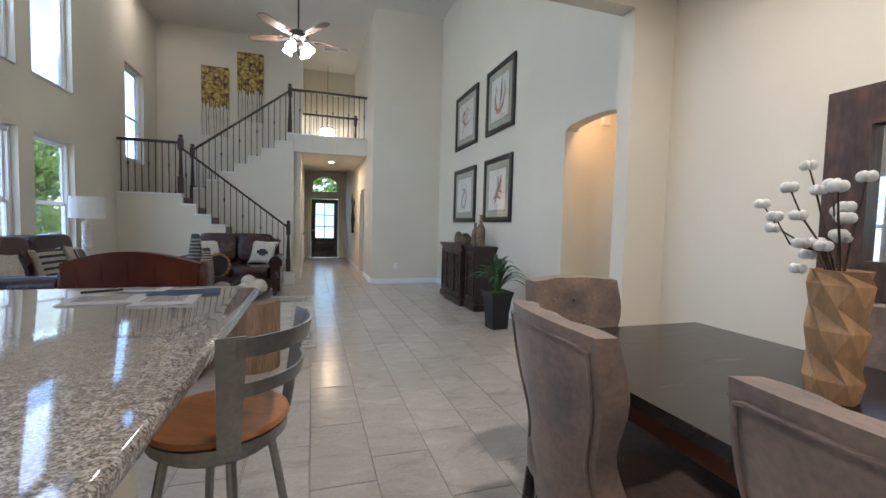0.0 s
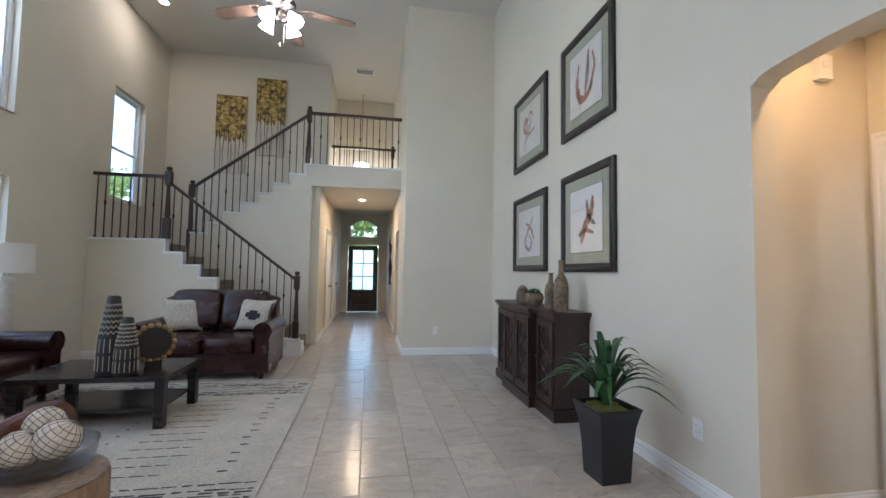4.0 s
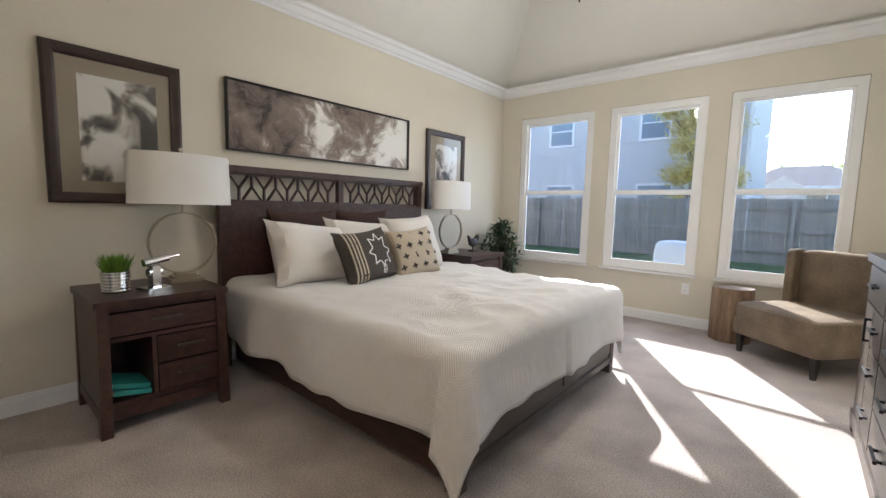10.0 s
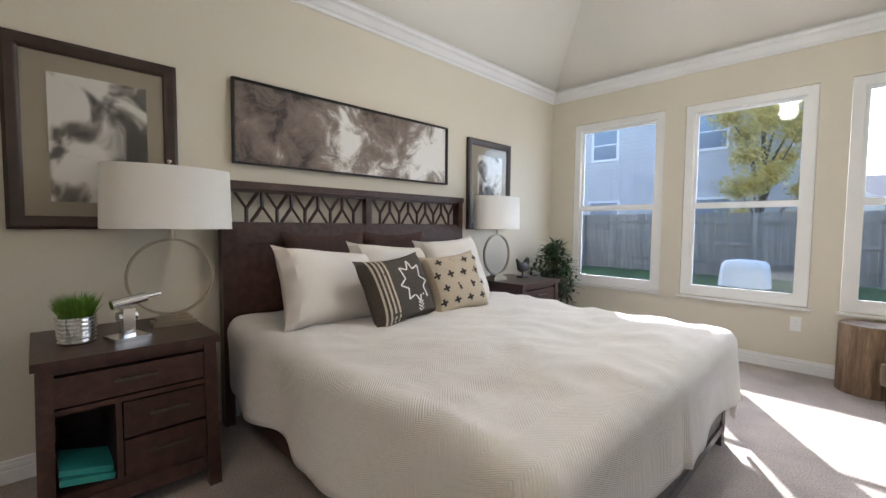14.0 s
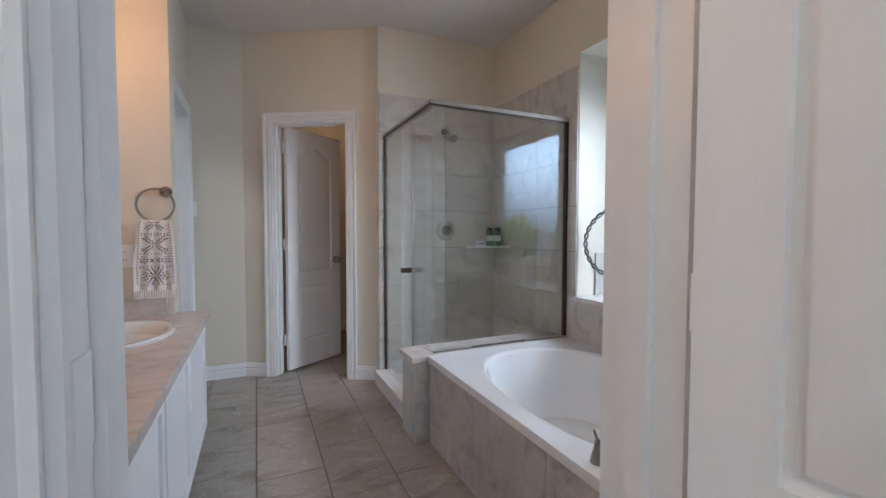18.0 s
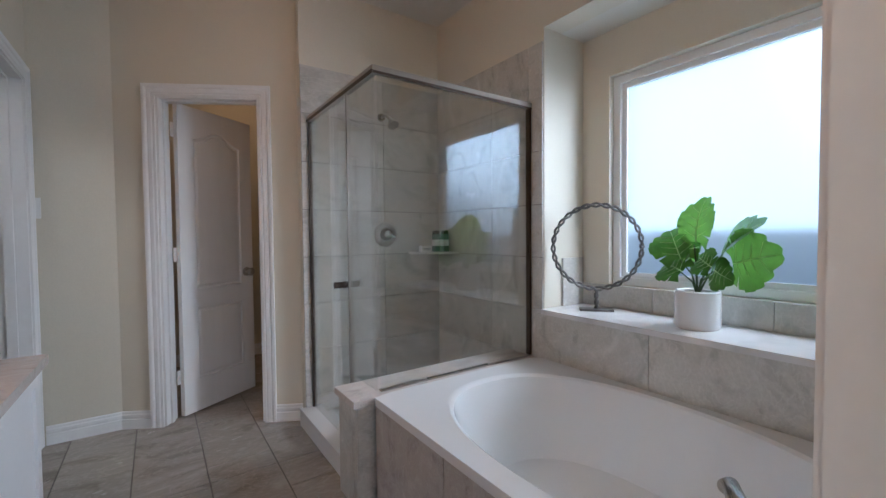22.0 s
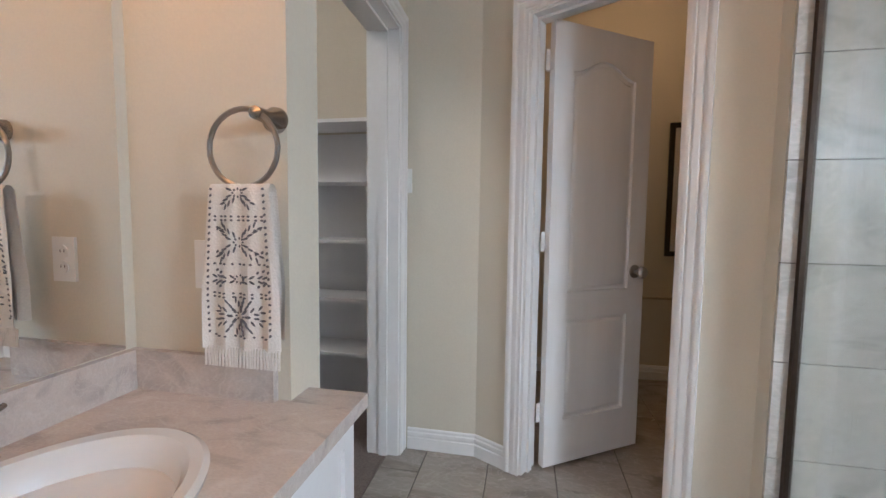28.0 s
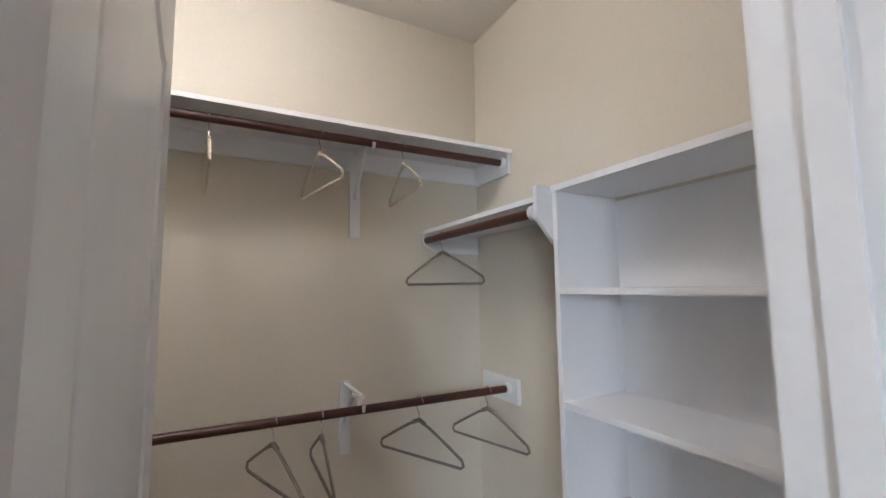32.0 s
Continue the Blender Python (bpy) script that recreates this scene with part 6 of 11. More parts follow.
for xa, xb, r_ in ((-0.062, 0.012, 0.010), (-0.068, -0.05, 0.016), (-0.044, -0.028, 0.016), (-0.022, -0.009, 0.018), (0.009, 0.016, 0.014)):
    rod(bm, (SXG + xa, HY_, 0.931), (SXG + xb, HY_, 0.931), r_, 14)
part("door_pull", bm, M_BRONZE, shower, "small dark metal knob")
part("pull_plate", boxes((SXG - 0.009, SXG + 0.009, 6.806, 6.816, 0.87, 1.0)), M_CHROME, shower)
sv = thing("shower_valve", "round brushed nickel shower valve on tiles", "valve", pose(7.50, 7.43, 1.187, 90, 0, 0))
part("plate", lathe(bmesh.new(), [(0.0, 0), (0.085, 0), (0.085, 0.006), (0.074, 0.012), (0.05, 0.014), (0.0, 0.014)], 36, cap=False), M_METAL, sv)
part("hub", lathe(bmesh.new(), [(0.0, 0.014), (0.045, 0.014), (0.036, 0.045), (0.026, 0.055), (0, 0.056)], 24, cap=False), M_NICKEL, sv)
part("lever", tube(bmesh.new(), [(0, 0, 0.05), (0.045, -0.02, 0.062)], 0.009, 8, taper=0.006), M_NICKEL, sv)
sh = thing("shower_fixture", "nickel shower head on a short bent arm", "shower head", pose(7.48, 7.43, 1.99))
part("flange", lathe(bmesh.new(), [(0, 0), (0.028, 0), (0.024, 0.012), (0, 0.012)], 20, cap=False), M_NICKEL, sh, at=pose(0, 0, 0, 90, 0, 0))
part("arm", tube(bmesh.new(), [(0, 0, 0), (0, -0.06, 0.005), (0.01, -0.11, -0.03)], 0.010, 10), M_NICKEL, sh)
part("head", lathe(bmesh.new(), [(0, 0.0), (0.012, 0.0), (0.018, 0.03), (0.036, 0.06), (0.038, 0.072), (0, 0.074)], 20, cap=False), M_METAL, sh, at=pose(0.01, -0.105, -0.025, 145, 0, 10))
cs = thing("corner_shelf", "triangular marble corner shelf in the shower", "shelf", pose(7.948, 7.43, 1.045))
bm = bmesh.new()
for z in (0, 0.018):
    bm.verts.new((-0.002, 0, z)), bm.verts.new((-0.26, 0, z)), bm.verts.new((-0.20, -0.10, z)), bm.verts.new((-0.10, -0.20, z)), bm.verts.new((-0.002, -0.26, z))
v = list(bm.verts)
bm.faces.new(v[:5][::-1]), bm.faces.new(v[5:])
for i in range(5):
    bm.faces.new((v[i], v[(i + 1) % 5], v[5 + (i + 1) % 5], v[5 + i]))
part("slab", bm, M_LEDGE, cs)
M_TEAL = paint("teal plastic", (0.10, 0.17, 0.16), 0.3)
for x, y, c in ((7.845, 7.31, M_TEAL), (7.90, 7.28, M_TEAL)):
    b_ = thing("shampoo_bottle", "grey-green plastic bottle on the shower shelf", "bottle", pose(x, y, 1.063), "bottles on the shower shelf")
    part("body", boxes((-0.024, 0.024, -0.018, 0.018, 0, 0.125), bevel=0.007, segments=2), c, b_)
    part("cap", boxes((-0.02, 0.02, -0.015, 0.015, 0.125, 0.15), bevel=0.004), M_BLACK, b_)
    part("label_band", boxes((-0.0245, 0.0245, -0.0185, 0.0185, 0.04, 0.085)), M_WHITE, b_)
sb = thing("soap_box", "small white soap box with printed lines", "box", pose(7.765, 7.33, 1.063))
part("box", boxes((-0.042, 0.042, -0.02, 0.02, 0, 0.042), bevel=0.003), M_WHITE, sb)
part("print", boxes((-0.03, 0.03, -0.0207, -0.02, 0.018, 0.024), (-0.02, 0.02, -0.0207, -0.02, 0.010, 0.013)), M_TEAL, sb)

# vanity
van = thing("vanity_cabinet", "white shaker vanity cabinet with four doors", "cabinet", pose(0, 0, 0))
part("carcass", boxes((5.225, 5.785, 4.905, 6.925, 0.09, 0.695)), M_CAB, van)
part("end_panel", boxes((5.64, 5.785, 6.926, 7.0, 0.0, 0.695)), M_CAB, van)
part("toe_kick", boxes((5.225, 5.73, 4.905, 6.925, 0.0, 0.09)), M_CAB, van)
for a, b in ((4.93, 5.385), (5.398, 5.852), (5.868, 6.385), (6.402, 6.985)):
    d = part("cabinet_door", boxes((5.786, 5.796, a + 0.05, b - 0.05, 0.14, 0.63)), M_CAB, van)
    for q in ((a, a + 0.052, 0.085, 0.685), (b - 0.052, b, 0.085, 0.685), (a + 0.0525, b - 0.0525, 0.085, 0.14), (a + 0.0525, b - 0.0525, 0.63, 0.685)):
        part("stile", boxes((5.786, 5.806, *q), bevel=0.002), M_CAB, d)
vt = thing("countertop", "pinkish cultured marble vanity top with a backsplash", "countertop", pose(0, 0, 0))


def top_with_holes(x0, x1, y0, y1, z0, z1, holes):
    """A slab with oval holes: each hole is (cx, cy, hx, hy); the slab is cut into one block a hole along y."""
    bm = bmesh.new()
    cuts = [y0] + [(holes[i][1] + holes[i + 1][1]) / 2 for i in range(len(holes) - 1)] + [y1]
    n = 48
    for (cx, cy, hx, hy), ya, yb in zip(holes, cuts, cuts[1:]):
        outer, inner = [], []
        angs = sorted({2 * math.pi * i / n for i in range(n)} | {math.atan2(b - cy, a - cx) % (2 * math.pi) for a in (x0, x1) for b in (ya, yb)})
        for a in angs:
            c, s = math.cos(a), math.sin(a)
            f = min((x1 - cx) / c if c > 1e-9 else ((x0 - cx) / c if c < -1e-9 else 99), (yb - cy) / s if s > 1e-9 else ((ya - cy) / s if s < -1e-9 else 99))
            outer.append((cx + f * c, cy + f * s))
            inner.append((cx + hx * c, cy + hy * s))
        V = {}
        for z in (z0, z1):
            V[z] = [[bm.verts.new((x, y, z)) for x, y in ring] for ring in (outer, inner)]
        m = len(angs)
        for i in range(m):
            j = (i + 1) % m
            bm.faces.new((V[z1][0][i], V[z1][0][j], V[z1][1][j], V[z1][1][i]))
            bm.faces.new((V[z0][0][j], V[z0][0][i], V[z0][1][i], V[z0][1][j]))
            bm.faces.new((V[z0][0][i], V[z0][0][j], V[z1][0][j], V[z1][0][i]))
            bm.faces.new((V[z1][1][i], V[z1][1][j], V[z0][1][j], V[z0][1][i]))
    return bm


SINKS = ((5.53, 5.41, 0.18, 0.235), (5.53, 6.47, 0.18, 0.235))
part("slab", top_with_holes(5.225, 5.832, 4.905, 6.925, 0.697, 0.732, SINKS), M_MARBLE, vt)
part("slab_end", boxes((5.645, 5.832, 6.9252, 7.012, 0.697, 0.732)), M_MARBLE, vt)
part("backsplash", boxes((5.241, 5.262, 4.905, 6.908, 0.7322, 0.832), bevel=0.003), M_MARBLE, vt)
part("side_splash", boxes((5.2405, 5.64, 6.909, 6.928, 0.7322, 0.832), bevel=0.003), M_MARBLE, vt)
for sx, sy, a, b in SINKS:
    s = thing("sink", "white oval drop-in bathroom sink", "sink", pose(sx, sy, 0.732), "vanity sinks")
    bm = bmesh.new()
    lathe(bm, [(1.16, 0.0), (1.17, 0.008), (1.12, 0.016), (1.02, 0.014), (0.96, 0.0), (0.90, -0.05), (0.78, -0.10), (0.5, -0.125), (0.12, -0.13)], 56, sx=a, sy=b, cap=False)
    part("bowl", bm, M_WHITE, s)
    part("drain", lathe(bmesh.new(), [(0.0, -0.131), (0.03, -0.131), (0.03, -0.126), (0.0, -0.124)], 20, cap=False), M_CHROME, s)
    f = thing("sink_faucet", "brushed nickel faucet with two lever handles", "faucet", pose(5.325, sy + 0.02, 0.747), "vanity faucets")
    part("base_plate", cushion(bmesh.new(), 0, 0, 0.006, 0.055, 0.19, 0.022, 0.5, 24, 8), M_NICKEL, f)
    part("spout", tube(bmesh.new(), [(0, 0, 0), (0, 0, 0.06), (0.008, 0, 0.105), (0.035, 0, 0.14), (0.075, 0, 0.145), (0.115, 0, 0.122), (0.125, 0, 0.11)], 0.019, 14, taper=0.013), M_NICKEL, f)
    for dy in (-0.068, 0.068):
        h = part("handle", lathe(bmesh.new(), [(0.024, 0), (0.022, 0.012), (0.013, 0.055), (0.015, 0.066), (0.0, 0.07)], 16, cap=False), M_NICKEL, f, at=pose(0, dy, 0.008))
        part("lever", tube(bmesh.new(), [(0, 0, 0.062), (-0.01, math.copysign(0.05, dy), 0.075)], 0.008, 8, taper=0.005), M_NICKEL, h)
    part("lift_rod", tube(bmesh.new(), [(-0.022, 0, 0.0), (-0.022, 0, 0.075)], 0.004, 6), M_NICKEL, f)
mir = thing("vanity_mirror", "large frameless mirror over the vanity", "mirror", pose(0, 0, 0))
part("glass", boxes((5.2405, 5.247, 4.96, 6.895, 0.836, 1.985), bevel=0.001), M_MIRROR, mir)
for y in (5.4, 6.4):
    part("clip", boxes((5.2405, 5.252, y, y + 0.03, 0.83, 0.846), bevel=0.001), M_BLACK, mir)
# light bar over the mirror
vl = thing("vanity_light", "bronze strip light with round glowing bulbs", "light", pose(5.242, 5.93, 2.13))
part("bar", boxes((0.0, 0.035, -0.72, 0.80, -0.055, 0.055), (0.035, 0.045, -0.70, 0.78, -0.03, 0.03), bevel=0.008, segments=2), M_NICKEL, vl)
M_BULB = glow("bulb", (1.0, 0.52, 0.22), 2.0)
for y in (-0.58, -0.29, 0.0, 0.29, 0.58, 0.74):
    c = part("socket", lathe(bmesh.new(), [(0.03, 0), (0.03, 0.02), (0.02, 0.045)], 16), M_NICKEL, vl, at=pose(0.045, y, 0, 0, 90, 0))
    bm = bmesh.new()
    cushion(bm, 0, 0, 0.085, 0.08, 0.08, 0.08, 1.0, 18, 12)
    part("bulb", bm, M_BULB, c, "round glowing bulb")
    if y < 0.7:
        lamp("bulb_light", "POINT", (5.42, 5.93 + y, 2.13), 0.19, (1.0, 0.40, 0.13), 0.03)

# vase with curly twigs
vz = thing("vase", "wide black and gold glazed vase on the vanity", "vase", pose(5.447, 5.945, 0.732))


def vase_material():
    m = paint("black and gold glaze", (0.012, 0.010, 0.010), 0.12, coarse=0.2, fine=0.1)
    nodes, links = m.node_tree.nodes, m.node_tree.links
    b = nodes["Principled BSDF"]
    co, sep = nodes.new("ShaderNodeTexCoord"), nodes.new("ShaderNodeSeparateXYZ")
    links.new(co.outputs["Object"], sep.inputs[0])
    n_ = nodes.new("ShaderNodeTexNoise")
    n_.inputs["Scale"].default_value, n_.inputs["Detail"].default_value = 9, 8
    links.new(co.outputs["Object"], n_.inputs["Vector"])
    a = nodes.new("ShaderNodeMath")
    a.operation = "MULTIPLY_ADD"
    a.inputs[1].default_value, a.inputs[2].default_value = 0.16, 0.080
    links.new(n_.outputs["Fac"], a.inputs[0])
    y2 = nodes.new("ShaderNodeMath")
    y2.operation = "MULTIPLY_ADD"
    y2.inputs[1].default_value = -0.42
    links.new(sep.outputs["Y"], y2.inputs[0])
    x2 = nodes.new("ShaderNodeMath")
    x2.operation = "MULTIPLY_ADD"
    x2.inputs[1].default_value = -0.35
    links.new(sep.outputs["X"], x2.inputs[0])
    links.new(sep.outputs["Z"], x2.inputs[2])
    links.new(x2.outputs[0], y2.inputs[2])
    cmpn = nodes.new("ShaderNodeMath")
    cmpn.operation = "GREATER_THAN"
    links.new(y2.outputs[0], cmpn.inputs[0])
    links.new(a.outputs[0], cmpn.inputs[1])
    mix = nodes.new("ShaderNodeMix")
    mix.data_type = "RGBA"
    mix.inputs[6].default_value = (0.012, 0.010, 0.010, 1)
    gold = nodes.new("ShaderNodeValToRGB")
    gold.color_ramp.elements[0].color, gold.color_ramp.elements[1].color = (0.17, 0.09, 0.045, 1), (0.55, 0.43, 0.29, 1)
    gold.color_ramp.elements[0].position, gold.color_ramp.elements[1].position = 0.40, 0.60
    n3 = nodes.new("ShaderNodeTexNoise")
    n3.inputs["Scale"].default_value, n3.inputs["Detail"].default_value = 13, 8
    links.new(co.outputs["Object"], n3.inputs["Vector"])
    links.new(n3.outputs["Fac"], gold.inputs[0])
    links.new(gold.outputs[0], mix.inputs[7])
    links.new(cmpn.outputs[0], mix.inputs[0])
    links.new(mix.outputs[2], b.inputs["Base Color"])
    return m


part("body", lathe(bmesh.new(), [(0.0, 0.0), (0.085, 0.0), (0.088, 0.022), (0.082, 0.032), (0.12, 0.055), (0.172, 0.11), (0.184, 0.15), (0.172, 0.19), (0.12, 0.245), (0.06, 0.285), (0.036, 0.31), (0.032, 0.345), (0.038, 0.372), (0.046, 0.38), (0.030, 0.382), (0.026, 0.34), (0, 0.33)], 48, sx=0.79, sy=0.84, cap=False), vase_material(), vz)
part("neck_ring", lathe(bmesh.new(), [(0.036, 0.366), (0.048, 0.368), (0.050, 0.376), (0.047, 0.384), (0.034, 0.385), (0.036, 0.366)], 40, sx=0.79, sy=0.84, cap=False), paint("worn copper", (0.34, 0.20, 0.12), 0.35, 0.5, coarse=0.2, fine=0.1), vz, "worn copper lip")
rng = random.Random(11)
tw_ = thing("curly_twigs", "bunch of curly brown twigs standing in the vase", "dried twigs", pose(5.447, 5.945, 0.732))
STEM = [(0.33, 0.0), (0.38, 0.002), (0.45, 0.018), (0.51, 0.030), (0.60, 0.042)]
LOCKS = {"low": STEM + [(0.68, 0.020), (0.75, 0.0), (0.81, -0.022), (0.86, -0.040)], "high": STEM + [(0.69, 0.080), (0.77, 0.112), (0.85, 0.145), (0.93, 0.130)]}


def lock_x(keys, z):
    for (za, xa), (zb, xb) in zip(keys, keys[1:]):
        if z <= zb:
            f = (z - za) / (zb - za)
            return xa + (xb - xa) * f * f * (3 - 2 * f)
    return keys[-1][1]


for i in range(44):
    keys = LOCKS["high" if i % 5 < 3 else "low"]
    top_z = keys[-1][0] - rng.random() ** 2 * 0.22
    turn_, wild = 6.283 * (i % 4) / 4 + rng.uniform(-0.5, 0.5), rng.uniform(0.6, 1.25)
    a, pts = rng.uniform(0, 6.283), []
    for k in range(30):
        f = k / 29
        z = 0.33 + (top_z - 0.33) * f
        r = 0.006 + 0.020 * min(1, f * 2.2)
        w = wild * (0.010 * min(1, f * 3) + 0.022 * max(0, f - 0.45) / 0.55)
        pts.append((lock_x(keys, z) + r * math.cos(a) + w * math.cos(turn_ + 15.5 * f), r * math.sin(a) + w * math.sin(turn_ + 15.5 * f), z + 0.010 * f * math.sin(turn_ + 22 * f)))
    part("twig", tube(bmesh.new(), pts, 0.0024, 4, taper=0.0011), M_TWIG, tw_)

# towel ring and towel
tr = thing("towel_ring", "brushed nickel towel ring on the wall", "towel ring", pose(5.645, 6.93, 1.384))
part("mount", lathe(bmesh.new(), [(0.0, 0), (0.030, 0), (0.028, 0.012), (0.015, 0.035), (0.014, 0.078), (0, 0.082)], 20, cap=False), M_NICKEL, tr, at=pose(0, 0, 0, 90, 0, 0))
part("ring", tube(bmesh.new(), [(-0.035 + 0.082 * math.cos(6.2832 * i / 36), -0.065 - 0.004, -0.072 + 0.082 * math.sin(6.2832 * i / 36)) for i in range(36)], 0.006, 8, closed=True), M_NICKEL, tr)
tl = thing("hand_towel", "white hand towel with grey block print and fringe", "towel", pose(5.606, 6.86, 1.236))
bm = bmesh.new()
nx, nz = 16, 30
front = []
for side, depth, low in ((1, -0.012, -0.36), (-1, 0.012, -0.34)):
    g = []
    for j in range(nz + 1):
        f = j / nz
        z = low * f
        half = 0.072 + 0.020 * min(1, f * 1.5)
        g.append([bm.verts.new((half * (2 * i / nx - 1), depth * (1 if f > 0.03 else 0.4) - side * 0.006 * math.sin(i * 1.3 + 2 * f) * (0.4 + f), z)) for i in range(nx + 1)])
    for p, q in zip(g, g[1:]):
        for i in range(nx):
            bm.faces.new((p[i], p[i + 1], q[i + 1], q[i]) if side > 0 else (p[i + 1], p[i], q[i], q[i + 1]))
    front.append(g)
for i in range(nx):
    bm.faces.new((front[0][0][i + 1], front[0][0][i], front[1][0][i], front[1][0][i + 1]))
part("cloth", bm, M_LINEN, tl)
bm = bmesh.new()


def tick(x, z, ang, l=0.0055, w=0.0036):
    """One printed oval, laid on the cloth."""
    if abs(x) > 0.058 or not -0.335 < z < -0.008:
        return
    c, s = math.cos(ang), math.sin(ang)
    half = 0.072 + 0.020 * min(1, -z / 0.36 * 1.5)
    x *= half / 0.062
    fi = (x / half + 1) * nx / 2
    y = -0.0165 - 0.006 * math.sin(fi * 1.3 - 2 * z / 0.36) * (0.4 - z / 0.36)
    pts = []
    for k in range(6):
        u, v = l * math.cos(k * math.pi / 3), w * math.sin(k * math.pi / 3)
        pts.append((x + c * u - s * v, y, z + s * u + c * v))
    bm.faces.new([bm.verts.new(q) for q in pts])




def feather(x, z, ang, first, count):
    """A spray of paired dashes along one way."""
    for k in range(count):
        d = first + 0.0105 * k
        for side in (-1, 1):
            g = ang + side * 0.42
            tick(x + d * math.cos(ang) + side * -0.0055 * math.sin(ang), z + d * math.sin(ang) + side * 0.0055 * math.cos(ang), g, 0.0082, 0.0027)


for mz, arms, first, count in ((-0.285, 8, 0.015, 3), (-0.125, 4, 0.017, 4), (-0.020, 4, 0.016, 3), (-0.205, 2, 0.012, 4)):
    for k in range(arms):
        feather(0.0, mz, 2 * math.pi * (k + 0.5) / arms + (math.pi / 2 if arms == 2 else 0), first, count)
    for k in range(8):
        an = 2 * math.pi * k / 8
        tick(0.0085 * math.cos(an), mz + 0.0085 * math.sin(an), an, 0.0032, 0.0024)
for k in range(24):
    z = -0.012 - 0.0135 * k
    for x in (-0.052, 0.052):
        tick(x, z, 0.8 if k % 3 else 0.0, 0.0042, 0.0030)
for z in (-0.070, -0.078, -0.172, -0.236, -0.244, -0.330):
    for k in range(9):
        tick(-0.044 + 0.011 * k, z, 0.0, 0.0040, 0.0026)
for z in (-0.100, -0.150, -0.190, -0.220):
    for x in (-0.040, -0.030, 0.030, 0.040):
        tick(x, z + 0.004 * (abs(x) > 0.035), 0.785, 0.0045, 0.0030)
ob = part("block_print", bm, paint("grey print", (0.13, 0.13, 0.15), 0.9), tl, "grey block-printed motifs")
ob["kind"] = "stuff"
bm = bmesh.new()
for i in range(26):
    x = -0.090 + i * 0.0072
    tube(bm, [(x, -0.012, -0.355), (x + 0.002 * math.sin(i), -0.013, -0.40)], 0.0026, 5)
ob = part("fringe", bm, M_LINEN, tl, "white fringe")
ob["kind"] = "stuff"

# ledge things
rg = thing("twisted_ring", "twisted iron ring sculpture on a flat base", "sculpture", pose(8.135, 6.19, 0.764, 0, 0, -49))
M_IRON = paint("twisted iron", (0.20, 0.19, 0.18), 0.4, 0.8, coarse=0.2, fine=0.15)
part("base", boxes((-0.085, 0.085, -0.035, 0.035, 0, 0.012), bevel=0.002), M_IRON, rg)
for ph in (0, math.pi):
    part("strand", tube(bmesh.new(), [((0.225 + 0.009 * math.cos(k * 0.62 + ph)) * math.cos(6.2832 * k / 140), 0.009 * math.sin(k * 0.62 + ph), 0.345 + (0.225 + 0.009 * math.cos(k * 0.62 + ph)) * math.sin(6.2832 * k / 140)) for k in range(140)], 0.0066, 6, closed=True), M_IRON, rg)
    part("stem", tube(bmesh.new(), [(0.007 * math.cos(k * 0.62 + ph), 0.007 * math.sin(k * 0.62 + ph), 0.012 + 0.1 * k / 14) for k in range(15)], 0.007, 6), M_IRON, rg)
mp_ = thing("monstera_plant", "bright green split-leaf plant in a white pot", "plant", pose(8.13, 5.68, 0.764))
part("pot", lathe(bmesh.new(), [(0, 0), (0.082, 0), (0.088, 0.01), (0.088, 0.16), (0.080, 0.165), (0.074, 0.16), (0.074, 0.14), (0, 0.14)], 36, cap=False), M_WHITE, mp_, "white ceramic pot")
part("soil", lathe(bmesh.new(), [(0.0, 0.141), (0.073, 0.141), (0.06, 0.15), (0, 0.152)], 20, cap=False), M_BARK, mp_)
M_MONST = paint("bright split leaf", (0.085, 0.26, 0.035), 0.30, coarse=0.35, fine=0.25, scale=16, grain=45, second=(0.03, 0.13, 0.02))
leafy(M_MONST, (0.15, 0.34, 0.05), 0.35)
M_VEIN = paint("pale leaf vein", (0.42, 0.58, 0.25), 0.5)


def monstera(size):
    """A broad heart-shaped leaf with side slits in the xy plane, stalk end at the origin, tip along +y."""
    bm = bmesh.new()

    def half(f):
        return size * 0.60 * (math.sin(math.pi * min(1.0, f * 0.86 + 0.14)) ** 0.75)

    def spine(f):
        return f * size

    def lift(x, y):
        return 0.12 * abs(x) - 0.35 * (y / size - 0.4) ** 2 * size

    m_ = 6
    for s in (-1, 1):
        for k in range(m_):
            f0, f1 = k / m_, (k + 1) / m_
            g0, g1 = f0 + (0.02 if k else 0.0), f1 - 0.032
            lobe = []
            for f, sweep in ((g0, -0.10), ((g0 * 2 + g1) / 3, -0.03), ((g0 + g1 * 2) / 3, 0.02), (g1, 0.02)):
                lobe.append((s * half(f), spine(f) + (sweep + 0.04) * size + (-0.12 * size if k == 0 else 0)))
            inner = [(s * half(f0) * 0.5, spine(f0)), (s * half(f1) * 0.5, spine(f1))]
            ring = [(0, spine(f0)), inner[0]] + lobe + [inner[1], (0, spine(f1))]
            vs = [bm.verts.new((x, y, lift(x, y))) for x, y in ring]
            bm.faces.new((vs[0], vs[1], vs[6], vs[7]))
            bm.faces.new((vs[1], vs[2], vs[3], vs[6]))
            bm.faces.new((vs[3], vs[4], vs[6]))
            bm.faces.new((vs[4], vs[5], vs[6]))
    bmesh.ops.remove_doubles(bm, verts=bm.verts[:], dist=0.0004)
    return bm


